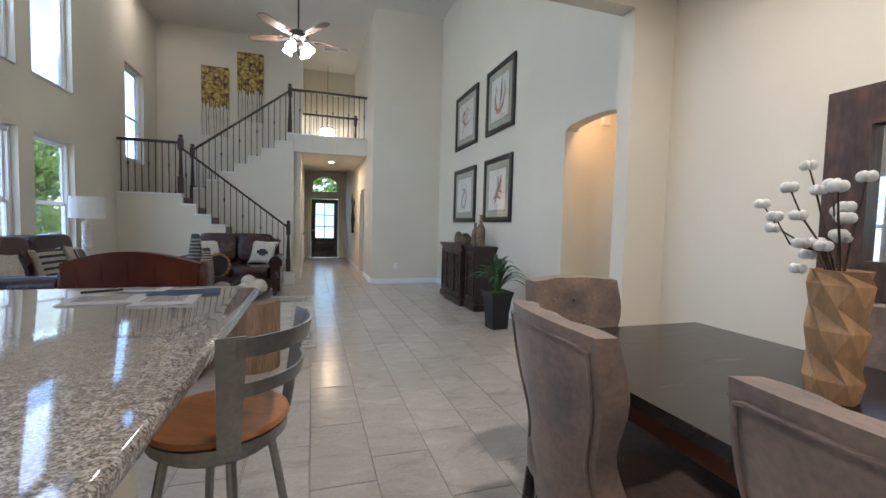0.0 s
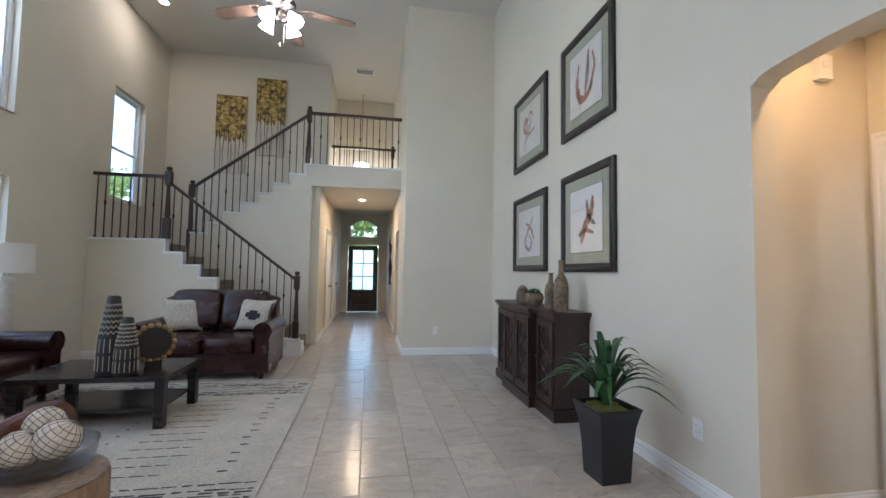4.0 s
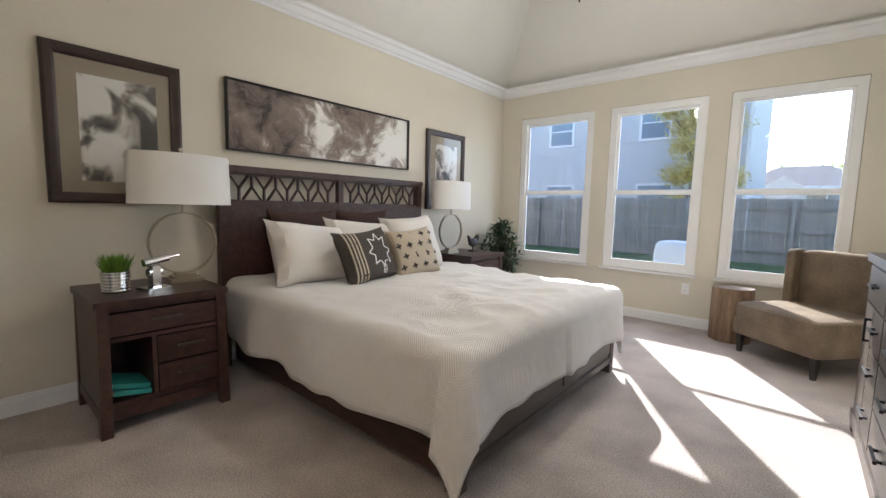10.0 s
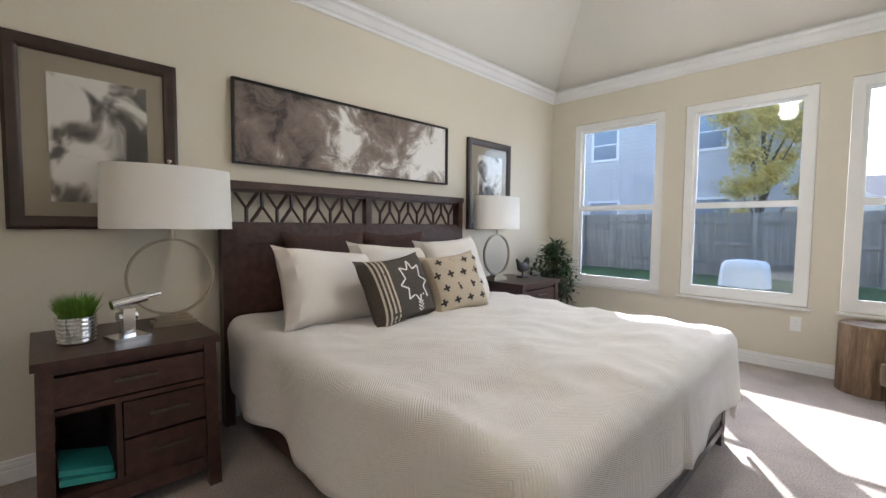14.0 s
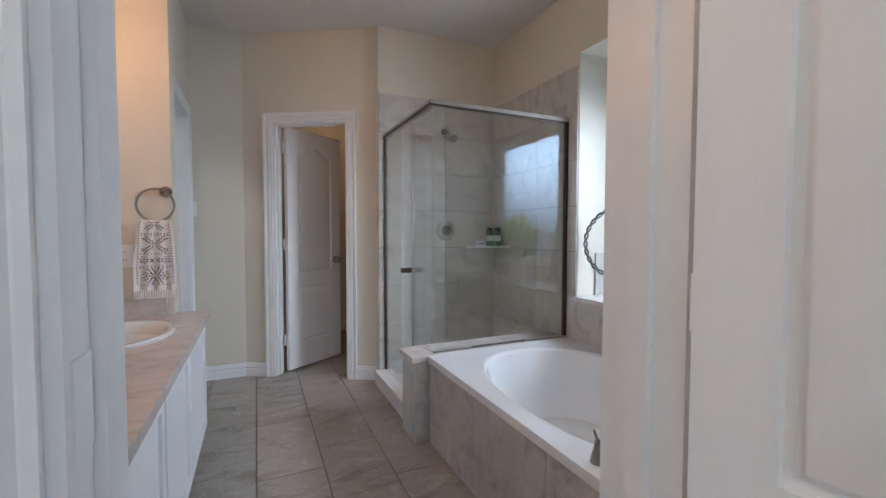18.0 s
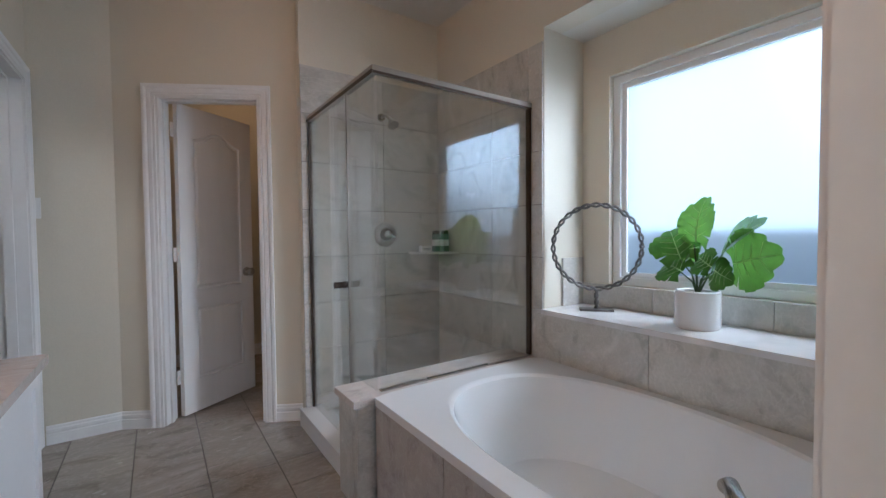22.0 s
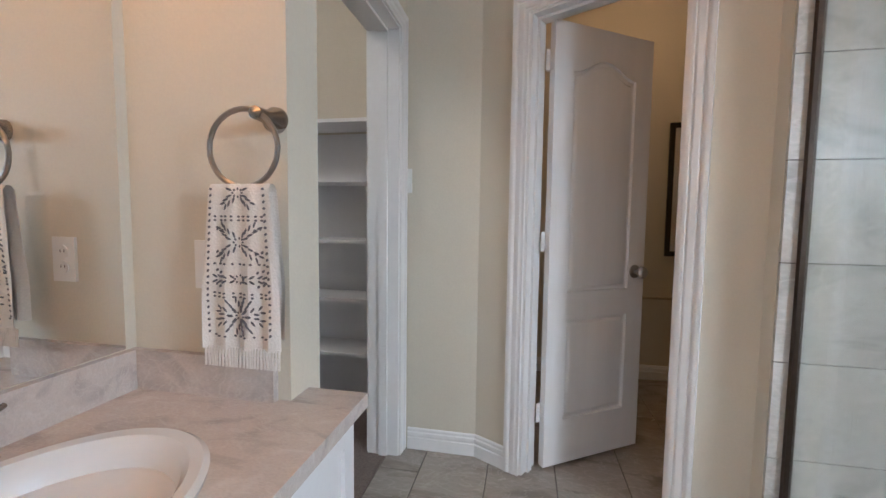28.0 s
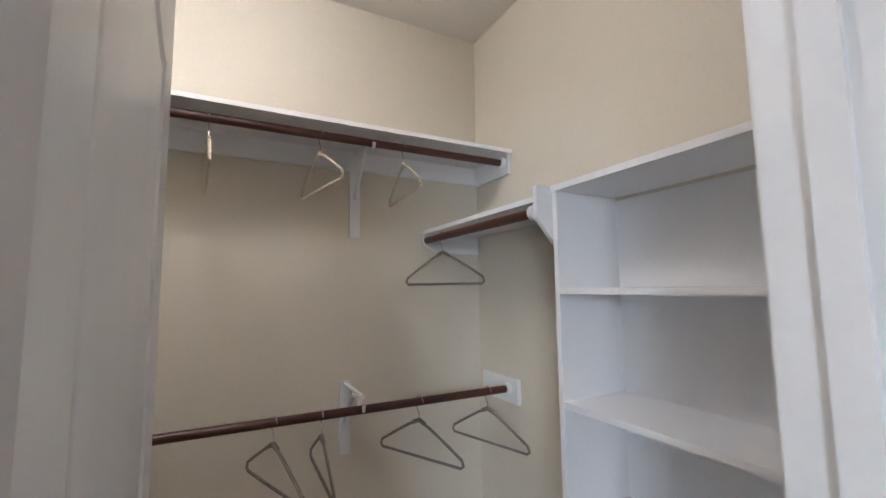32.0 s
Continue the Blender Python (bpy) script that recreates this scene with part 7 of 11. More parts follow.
# leaves: depth, side, height of the stalk's end, length, lean back, turn and twist
for x, u, z, size, back, roll, twist in ((-0.01, -0.012, 0.375, 0.175, 8, -3, 0), (-0.02, -0.065, 0.305, 0.165, 12, 42, 42), (-0.05, -0.045, 0.25, 0.135, 20, 78, 20), (0.03, 0.065, 0.31, 0.21, 10, -46, -38), (0.0, 0.125, 0.285, 0.185, 10, -76, 10), (-0.06, 0.085, 0.262, 0.105, 25, -108, 15), (-0.06, 0.075, 0.275, 0.10, 20, 68, 10), (0.03, -0.03, 0.29, 0.12, 25, 15, -20)):
    y = -u
    size *= 1.13
    lf = part("leaf", monstera(size), M_MONST, mp_)
    lf.matrix_basis = pose(x, y, z, 0, 0, -90 - 30) @ pose(0, 0, 0, 90 - back, 0, 0) @ pose(0, 0, 0, 0, 0, roll) @ pose(0, 0, 0, 0, twist, 0)
    part("vein", tube(bmesh.new(), [(0, f * size, 0.0016 - 0.35 * (f - 0.4) ** 2 * size) for f in (0.0, 0.25, 0.5, 0.75, 0.94)], 0.0026, 5, taper=0.0008), M_VEIN, lf)
    for q in (-1, 1):
        for f in (0.12, 0.30, 0.48, 0.66):
            a, b = (q * 0.02 * size, f * size), (q * 0.36 * size * (1 - 0.35 * f), (f + 0.13) * size)
            part("vein", tube(bmesh.new(), [(x_, y_, 0.0014 + 0.12 * abs(x_) - 0.35 * (y_ / size - 0.4) ** 2 * size) for x_, y_ in (a, ((a[0] + b[0]) / 2, (a[1] + b[1]) / 2), b)], 0.0013, 4, taper=0.0006), M_VEIN, lf)
    part("stalk", tube(bmesh.new(), [(0, 0, 0.14), (x * 0.3, y * 0.3, 0.14 + (z - 0.14) * 0.55), (x, y, z - 0.056 * size)], 0.0045, 6, taper=0.003), M_LEAF, mp_)

# toilet room
framed("framed_print", "dark print in a black frame in the toilet room", pose(7.19, 9.298, 0.92), 0.74, 0.94, 0.035, 0.025, M_BLACK, M_LINEN, 0.05, art_material("dark strokes", [(0.40, (0.03, 0.025, 0.02)), (0.48, (0.25, 0.2, 0.15)), (0.55, (0.66, 0.62, 0.55))], 5, 3.0, 0.6, (2.2, 1, 0.35)), (0.13, 0.61, 0.14, 0.80))
tb = thing("towel_bar", "brass towel bar on the toilet room wall", "towel bar", pose(7.05, 9.29, 0.62))
part("bar", tube(bmesh.new(), [(0, -0.05, 0), (0.4, -0.05, 0)], 0.009, 8), M_CHAMP, tb)
for x in (0.0, 0.4):
    part("post", tube(bmesh.new(), [(x, 0.01, 0), (x, -0.052, 0)], 0.014, 10), M_CHAMP, tb)
lamp("toilet_light", "POINT", (6.9, 8.6, 2.55), 0.5, (1.0, 0.58, 0.28), 0.1)

# ---- closet ----
M_SHELF = paint("white closet melamine", (0.80, 0.80, 0.81), 0.4, coarse=0.015, fine=0.01)
M_ROD = paint("dark red-brown rod", (0.065, 0.022, 0.015), 0.35, coarse=0.2, fine=0.1, scale=10)
M_HANG = paint("grey velvet hanger", (0.22, 0.19, 0.165), 0.9, fine=0.1)
M_HANGW = paint("cream hanger", (0.55, 0.47, 0.36), 0.6, fine=0.05)
SX0, SX1, SY0, SY1 = 4.775, 5.492, 8.195, 8.46
bc = thing("bookshelf", "white built-in closet shelving tower, empty", "shelf", pose(0, 0, 0))
for x in (SX0, SX1 - 0.018):
    part("side_panel", boxes((x, x + 0.018, SY0, SY1, 0, 1.682), bevel=0.001), M_SHELF, bc)
part("top_panel", boxes((SX0 - 0.002, SX1, SY0 - 0.004, SY1, 1.683, 1.702), bevel=0.001), M_SHELF, bc)
for z in (0.39, 0.70, 1.025, 1.362):
    part("shelf", boxes((SX0 + 0.018, SX1 - 0.018, SY0 + 0.002, SY1, z, z + 0.018), bevel=0.001), M_SHELF, bc)
part("back_panel", boxes((SX0 + 0.018, SX1 - 0.018, SY1, SY1 + 0.004, 0.0, 1.672)), M_SHELF, bc)


def bracket(name, at, drop=0.24, reach=0.30):
    d = thing(name, "white plastic rod bracket on the closet wall", "bracket", at)
    part("plate", boxes((0.0, 0.012, -0.024, 0.024, -drop, 0.0), bevel=0.004, segments=2), M_SHELF, d)
    bm = bmesh.new()
    tube(bm, [(0.01, 0, -drop * 0.55), (reach * 0.55, 0, -0.03), (reach, 0, -0.012)], 0.011, 6)
    tube(bm, [(0.01, 0, -0.012), (reach, 0, -0.012)], 0.009, 6)
    part("arm", bm, M_SHELF, d)
    part("hook", tube(bmesh.new(), [(reach - 0.028, 0, -0.01), (reach - 0.028, 0, -0.05), (reach - 0.01, 0, -0.066), (reach + 0.015, 0, -0.06), (reach + 0.02, 0, -0.04)], 0.007, 6), M_SHELF, d)
    return d


up_ = thing("hanging_shelf", "long white closet shelf with cleats", "closet shelf", pose(0, 0, 0))
part("board", boxes((CX0 + 0.001, 4.215, 6.0, CY1 - 0.001, 2.018, 2.036), bevel=0.001), M_SHELF, up_)
part("wall_cleat", boxes((CX0 + 0.001, CX0 + 0.019, 6.0, CY1 - 0.02, 1.93, 2.017)), M_SHELF, up_)
part("end_cleat", boxes((CX0 + 0.02, 4.205, CY1 - 0.019, CY1 - 0.001, 1.92, 2.017)), M_SHELF, up_)
lo_ = thing("rod_cleat", "white mounting board for the lower rod", "closet cleat", pose(0, 0, 0))
part("end_cleat", boxes((CX0 + 0.06, 4.235, CY1 - 0.019, CY1 - 0.001, 0.865, 0.975), bevel=0.002), M_SHELF, lo_)
mid_ = thing("hanging_shelf", "short white closet shelf beside the tower", "closet shelf", pose(0, 0, 0))
part("board", boxes((CX0 + 0.001, SX0 - 0.002, SY0 - 0.05, SY1, 1.652, 1.670), bevel=0.001), M_SHELF, mid_)
bm = bmesh.new()
for x in (CX0 + 0.001, CX0 + 0.019):
    for y, z in ((SY0 - 0.06, 1.651), (SY1, 1.651), (SY1, 1.56), (SY0 + 0.03, 1.56), (SY0 - 0.06, 1.60)):
        bm.verts.new((x, y, z))
v = list(bm.verts)
bm.faces.new(v[:5]), bm.faces.new(v[5:][::-1])
for i in range(5):
    bm.faces.new((v[i], v[5 + i], v[5 + (i + 1) % 5], v[(i + 1) % 5]))
part("end_bracket", bm, M_SHELF, mid_)
bm = bmesh.new()
for x in (SX0 - 0.02, SX0 - 0.003):
    for y, z in ((SY0 - 0.06, 1.70), (SY0 + 0.01, 1.70), (SY0 + 0.01, 1.52), (SY0 - 0.06, 1.60)):
        bm.verts.new((x, y, z))
v = list(bm.verts)
bm.faces.new(v[:4]), bm.faces.new(v[4:][::-1])
for i in range(4):
    bm.faces.new((v[i], v[4 + i], v[4 + (i + 1) % 4], v[(i + 1) % 4]))
part("tower_bracket", bm, M_SHELF, mid_)


def hang_rod(label, p, q):
    d = thing("closet_rod", label, "closet rod", pose(0, 0, 0))
    part("rod", tube(bmesh.new(), [p, q], 0.0165, 16), M_ROD, d)
    for a, b in ((p, q), (q, p)):
        w = (Vector(b) - Vector(a)).normalized()
        part("cup", tube(bmesh.new(), [Vector(a), Vector(a) + w * 0.02], 0.026, 14), M_SHELF, d, "white end cup")
    return d


hang_rod("dark wooden closet rod under the high shelf", (4.167, 6.0, 1.978), (4.167, CY1 - 0.02, 1.978))
hang_rod("dark wooden lower closet rod", (4.170, 6.0, 0.927), (4.170, CY1 - 0.02, 0.927))
hang_rod("short dark wooden closet rod", (CX0 + 0.02, 8.150, 1.618), (SX0 - 0.02, 8.150, 1.618))
for y in (6.7, 7.80):
    bracket("rod_bracket", pose(CX0, y, 2.017), 0.40, 0.272)
for y in (6.7, 7.765):
    bracket("rod_bracket", pose(CX0, y, 0.985), 0.31, 0.275)


def hanger(label, x, y, z, turn, material, group):
    d = thing("clothes_hanger", label, "hanger", pose(x, y, z, 0, 0, turn), group)
    bm = bmesh.new()
    tube(bm, [(0.021 * math.cos(a), 0, 0.021 * math.sin(a)) for a in [math.pi * (0.0 + 0.1 * k) for k in range(11)]] + [(-0.012, 0, -0.026), (0, 0, -0.045), (0, 0, -0.075)], 0.0022, 6)
    part("hook", bm, M_CHROME, d, "wire hook")
    bm = bmesh.new()
    pts = [(0.0, 0, -0.075), (0.05, 0, -0.095), (0.13, 0, -0.14), (0.205, 0, -0.185), (0.212, 0, -0.205), (0.20, 0, -0.215), (-0.20, 0, -0.215), (-0.212, 0, -0.205), (-0.205, 0, -0.185), (-0.13, 0, -0.14), (-0.05, 0, -0.095)]
    tube(bm, pts, 0.0058, 6, closed=True)
    tube(bm, [(-0.03, 0, -0.085), (0, 0, -0.072), (0.03, 0, -0.085)], 0.009, 6)
    part("hanger_body", bm, material, d)
    return d


for y, tn in ((7.217, 4), (7.592, 10), (7.935, -4)):
    hanger("cream slim hanger on the upper rod", 4.167, y, 1.978, tn, M_HANGW, "hangers in the closet")
for y, tn in ((7.452, 20), (7.614, 0), (8.0, 27), (8.33, 18)):
    hanger("grey velvet hanger on the lower rod", 4.170, y, 0.927, tn, M_HANG, "hangers in the closet")
hanger("grey velvet hanger on the short rod", 4.10, 8.150, 1.618, 28, M_HANG, "hangers in the closet")
cl = thing("ceiling_light", "white round closet ceiling light, switched on", "light", pose(4.75, 7.1, LOW))
part("base", lathe(bmesh.new(), [(0, -0.02), (0.12, -0.02), (0.13, 0.0), (0, 0.0)], 28, cap=False), M_TRIM, cl)
part("globe", lathe(bmesh.new(), [(0.115, -0.021), (0.11, -0.05), (0.07, -0.085), (0, -0.095)], 28, cap=False), glow("closet globe", (1.0, 0.86, 0.72), 4.0), cl)
lamp("closet_lamp", "POINT", (4.75, 7.1, 2.52), 0.62, (1.0, 0.83, 0.72), 0.10)

# ---- great room: stairs ----
M_IRON = paint("black iron", (0.018, 0.015, 0.014), 0.45, 0.3)
M_NEWEL = paint("dark stained newel", (0.040, 0.022, 0.016), 0.35, coarse=0.25, fine=0.15, scale=6, grain=40, stretch=(4, 4, 0.6))
M_STEP = paint("stair carpet", (0.26, 0.215, 0.18), 0.97, fine=0.22, grain=190, bump=0.8, spec=0.1)
FY, SY = 9.40, 10.33                     # face of the lower flight, face of the upper one
LAND, UP = 1.63, 3.05
LX0, LX1, LRISE = 0.60, -1.28, LAND / 9  # lower flight rises towards -x
LRUN = (LX0 - LX1) / 8
UX0, UX1, URISE = -1.28, 0.50, (UP - LAND) / 8
URUN = (UX1 - UX0) / 7


def zigzag(name, pts, y0, y1, low, material, label):
    """A wall under a flight: stepped top through pts (x, z), flat underside."""
    bm = bmesh.new()
    ring = [(x, z) for x, z in pts] + [(pts[-1][0], low), (pts[0][0], low)]
    a = [bm.verts.new((x, y0, z)) for x, z in ring]
    b = [bm.verts.new((x, y1, z)) for x, z in ring]
    bm.faces.new(a)
    bm.faces.new(b[::-1])
    for i in range(len(ring)):
        j = (i + 1) % len(ring)
        bm.faces.new((a[i], a[j], b[j], b[i]))
    return setting(name, bm, material, label, "wall")


def steps_of(x0, run_, z0, rise, n, lift=0.0):
    pts = [(x0, z0 + rise + lift)]
    for k in range(n):
        pts.append((x0 + run_ * (k + 1), z0 + rise * (k + 1) + lift))
        pts.append((x0 + run_ * (k + 1), z0 + rise * (k + 2) + lift))
    return pts[:-1]


lower = steps_of(LX0, -LRUN, 0, LRISE, 8, 0.03) + [(LX1, LAND + 0.03), (XW + 0.001, LAND + 0.03)]
zigzag("wall_lower_flight", lower, FY, FY + 0.10, 0, M_WALL, "painted stepped wall under the lower stair flight")
upper = steps_of(UX0, URUN, LAND, URISE, 7, 0.03) + [(UX1, UP + 0.03), (0.609, UP + 0.03)]
zigzag("wall_upper_flight", upper, SY - 0.10, SY, 0, M_WALL, "painted stepped wall under the upper stair flight")


def cap_trim(pts, y0, y1):
    """White capping along a stepped wall: treads and risers."""
    for (xa, za), (xb, zb) in zip(pts, pts[1:]):
        if abs(za - zb) < 1e-6:
            b = (min(xa, xb) - 0.012, max(xa, xb) + 0.012, y0 - 0.022, y1 + 0.006, za + 0.001, za + 0.030)
        else:
            sx = 0.014 if xa > pts[-1][0] else -0.014
            b = (min(xa, xa + sx), max(xa, xa + sx), y0 - 0.016, y1 + 0.004, min(za, zb) + 0.031, max(za, zb) - 0.001)
        setting("trim", boxes(b, bevel=0.003), M_TRIM, "white stepped stair cap", "trim")


cap_trim(lower, FY, FY + 0.10)
cap_trim(upper, SY - 0.10, SY)
flight = tagged(new("staircase"), "carpeted staircase with a landing in dark taupe", "stairs", kind="structure")
for k in range(8):
    xa = LX0 - LRUN * (k + 1)
    part("step", boxes((xa - 0.02, LX0 - LRUN * k, FY + 0.108, SY - 0.105, 0 if k == 0 else LRISE * k - 0.03, LRISE * (k + 1)), bevel=0.012, segments=2), M_STEP, flight)
part("landing", boxes((XW + 0.004, LX1 - 0.015, FY + 0.108, 11.455, LAND - 0.2, LAND), bevel=0.01), M_STEP, flight)
for k in range(7):
    xa = UX0 + URUN * k
    part("step", boxes((xa, xa + URUN + 0.02, SY + 0.006, 11.455, LAND + URISE * k - 0.1, LAND + URISE * (k + 1)), bevel=0.012, segments=2), M_STEP, flight)
part("landing", boxes((UX1, 0.745, SY + 0.006, 11.455, UP - 0.2, UP - 0.003), bevel=0.004), M_STEP, flight)
setting("wall_balcony", boxes((0.612, 2.148, SY - 0.10, SY - 0.002, 2.73, UP + 0.03)), M_WALL, "painted fascia below the balcony", "wall")
setting("trim", boxes((0.60, 2.148, SY - 0.122, SY + 0.006, UP + 0.031, UP + 0.06), bevel=0.004), M_TRIM, "white balcony cap", "trim")
setting("trim", boxes((0.44, 0.66, FY - 0.05, FY + 0.14, 0.0, 0.20), bevel=0.005), M_TRIM, "white plinth under the newel post", "trim")
baseboard(((XW, FY), (0.44, FY), (0, -1)), ((0.66, FY + 0.14), (0.66, 9.45), (1, 0)), ((-1.0, SY - 0.1), (0.61, SY - 0.1), (0, -1)))


def newel_mesh(h):
    s, t_ = 0.043, 0.030
    bm = boxes((-s, s, -s, s, 0, 0.30), bevel=0.004)
    lathe(bm, [(0.042, 0.30), (0.030, 0.315), (0.038, 0.34), (0.036, 0.40), (t_ - 0.004, h * 0.62), (t_ - 0.008, h - 0.30), (0.036, h - 0.285), (0.03, h - 0.27)], 16)
    box(bm, -0.040, 0.040, -0.040, 0.040, h - 0.27, h - 0.09)
    lathe(bm, [(0.045, h - 0.09), (0.05, h - 0.075), (0.03, h - 0.065), (0.026, h - 0.055), (0.038, h - 0.04), (0.040, h - 0.02), (0.028, h - 0.005), (0.004, h)], 16)
    return bm


def railing(label, a, b, base_a, base_b, n, posts, foot=None):
    """Handrail from a to b (x, y, z), n iron balusters standing between the bases; posts of (x, y, z, height)."""
    d = tagged(new("stair_railing"), label, "railing", kind="")
    a, b = Vector(a), Vector(b)
    prof = [(-0.030, -0.022), (0.030, -0.022), (0.033, 0.004), (0.022, 0.024), (-0.022, 0.024), (-0.033, 0.004)]
    side = Vector((b.y - a.y, a.x - b.x, 0)).normalized()
    bm = bmesh.new()
    r0 = [bm.verts.new(a + side * u + Vector((0, 0, w))) for u, w in prof]
    r1 = [bm.verts.new(b + side * u + Vector((0, 0, w))) for u, w in prof]
    for i in range(6):
        bm.faces.new((r0[i], r0[(i + 1) % 6], r1[(i + 1) % 6], r1[i]))
    bm.faces.new(r0)
    bm.faces.new(r1[::-1])
    part("handrail", bm, M_NEWEL, d, "dark stained wooden handrail")
    for x, y, z, h in posts:
        part("newel", newel_mesh(h), M_NEWEL, d, "dark turned newel post", pose(x, y, z))
    for i in range(n):
        f = (i + 0.5) / n
        p = a.lerp(b, f)
        z0 = foot(p.x) if foot else base_a + (base_b - base_a) * f
        hgt = p.z - 0.02 - z0
        bal = part("baluster", boxes((-0.0065, 0.0065, -0.0065, 0.0065, 0, hgt)), M_IRON, d, at=pose(p.x, p.y, z0))
        if i % 3 == 1:
            part("knuckle", lathe(bmesh.new(), [(0.006, 0), (0.016, 0.02), (0.019, 0.035), (0.016, 0.05), (0.006, 0.07)], 8), M_IRON, bal, at=pose(0, 0, hgt * 0.52))
        part("shoe", boxes((-0.013, 0.013, -0.013, 0.013, 0.0, 0.022), bevel=0.003), M_IRON, bal)
    return d


def low_foot(x):
    return LRISE * min(9, int((LX0 - x) / LRUN) + 1) + 0.062


def up_foot(x):
    return LAND + URISE * min(8, int((x - UX0) / URUN) + 1) + 0.062


railing("dark wooden handrail with iron balusters along the lower stairs", (0.52, FY + 0.05, 1.13), (-1.26, FY + 0.05, 2.50), 0, 0, 17, [(0.55, FY + 0.05, 0.20, 1.05), (-1.29, FY + 0.05, LAND + 0.062, 1.06)], low_foot)
railing("dark wooden handrail with iron balusters on the landing", (-1.32, FY + 0.05, 2.60), (XW + 0.003, FY + 0.05, 2.60), LAND + 0.062, LAND + 0.062, 9, [])
railing("dark wooden handrail with iron balusters along the upper stairs", (-1.28, SY - 0.05, 2.62), (0.50, SY - 0.05, 3.97), 0, 0, 16, [(-1.30, SY - 0.05, LAND - 0.02, 1.12), (0.53, SY - 0.05, UP + 0.062, 1.03)], up_foot)
railing("dark wooden handrail with iron balusters on the balcony", (0.56, SY - 0.05, 4.02), (2.147, SY - 0.05, 4.02), UP + 0.061, UP + 0.061, 14, [])
railing("dark wooden guard rail at the back of the upper landing", (0.752, 12.10, 3.98), (2.147, 12.10, 3.98), UP - 0.03, UP - 0.03, 13, [(2.08, 12.10, UP - 0.03, 1.05)])


def can_light(x, y, z, label="white recessed ceiling light, lit", watts=0.0, colour=None, r=0.075, power=14):
    d = thing("recessed_light", label, "ceiling light", pose(x, y, z))
    part("trim_ring", lathe(bmesh.new(), [(r * 0.78, 0.0), (r * 0.80, -0.004), (r, -0.010), (r * 1.22, -0.006), (r * 1.25, 0.0)], 32, cap=False), M_TRIM, d)
    part("lens", lathe(bmesh.new(), [(0.001, -0.0035), (r * 0.79, -0.003), (r * 0.79, -0.001), (0.001, -0.001)], 28, cap=False), glow("can lens", colour or SOFT, power), d, "lit diffuser")
    if watts:
        lamp("can_lamp", "AREA", (x, y, z - 0.03), watts, colour or SOFT, r * 1.6, (x + 0.001, y, 0))
    return d


can_light(-1.69, 9.9, TOP, watts=0.9)
# three unseen lights, added to brighten the kitchen and dining side
can_light(2.4, -0.2, 3.06, watts=3.2)
can_light(2.4, 2.0, 3.06, watts=3.2)
can_light(-0.2, 0.8, 3.06, watts=3.2)
can_light(1.44, 11.5, 2.73, watts=2.6, colour=WARM)
can_light(3.86, 4.28, 2.70, watts=0.6, colour=(1.0, 0.58, 0.27), power=8)
# unseen entry light, added as warm fill for the bedroom
can_light(5.30, 4.25, LOW - 0.03, watts=0.95, colour=(1.0, 0.80, 0.58), power=8)
vent = thing("ceiling_vent", "white slatted ceiling vent", "vent", pose(1.43, 11.6, TOP))
part("frame", boxes((-0.20, 0.20, -0.12, -0.09, -0.012, 0), (-0.20, 0.20, 0.09, 0.12, -0.012, 0), (-0.20, -0.17, -0.09, 0.09, -0.012, 0), (0.17, 0.20, -0.09, 0.09, -0.012, 0), bevel=0.002), M_TRIM, vent)
for i in range(8):
    part("slat", boxes((-0.165, 0.165, -0.006, 0.006, -0.008, -0.004)), M_TRIM, vent, at=pose(0, -0.08 + i * 0.023, 0, 30, 0, 0))
part("backing", boxes((-0.17, 0.17, -0.09, 0.09, -0.002, -0.0005)), M_BLACK, vent)
# pendant beyond the guard rail
pend = thing("pendant_light", "glass lantern pendant, lit, over the foyer", "ceiling light", pose(1.38, 12.75, 3.55))
part("chain", rod(bmesh.new(), (0, 0, 0.30), (0, 0, TOP - 3.55), 0.006), M_IRON, pend)
part("cap", lathe(bmesh.new(), [(0.006, 0.31), (0.03, 0.30), (0.06, 0.27), (0.19, 0.255), (0.19, 0.245)], 24), M_IRON, pend)
part("shade", lathe(bmesh.new(), [(0.16, 0.24), (0.19, 0.12), (0.165, 0.02), (0.02, 0.0)], 28), glow("pendant glow", (1, 0.88, 0.72), 2.5), pend, "lit frosted glass shade")
lamp("pendant_lamp", "POINT", (1.38, 12.45, 3.75), 0.25, (1.0, 0.72, 0.48), 0.1)

# ceiling fan
M_BLADE = paint("fan blade wood", (0.20, 0.13, 0.095), 0.45, coarse=0.2, fine=0.15, scale=4, grain=60, stretch=(0.3, 6, 6))
M_PEWTER = paint("dark pewter", (0.08, 0.065, 0.06), 0.35, 0.8)
FAN = (0.80, 6.60, 3.62)
fan = thing("ceiling_fan", "ceiling fan with five brown blades and four lit shades", "ceiling fan", pose(*FAN, 0, 0, 14))
part("downrod", rod(bmesh.new(), (0, 0, 0.08), (0, 0, TOP - FAN[2] - 0.02), 0.012, 12), M_PEWTER, fan)
part("canopy", lathe(bmesh.new(), [(0.016, TOP - FAN[2] - 0.09), (0.06, TOP - FAN[2] - 0.05), (0.072, TOP - FAN[2] - 0.001)], 24), M_PEWTER, fan)
part("motor", lathe(bmesh.new(), [(0.02, 0.10), (0.05, 0.085), (0.10, 0.06), (0.125, 0.02), (0.125, -0.03), (0.09, -0.06), (0.06, -0.075), (0.055, -0.12), (0.02, -0.14)], 32), M_PEWTER, fan)
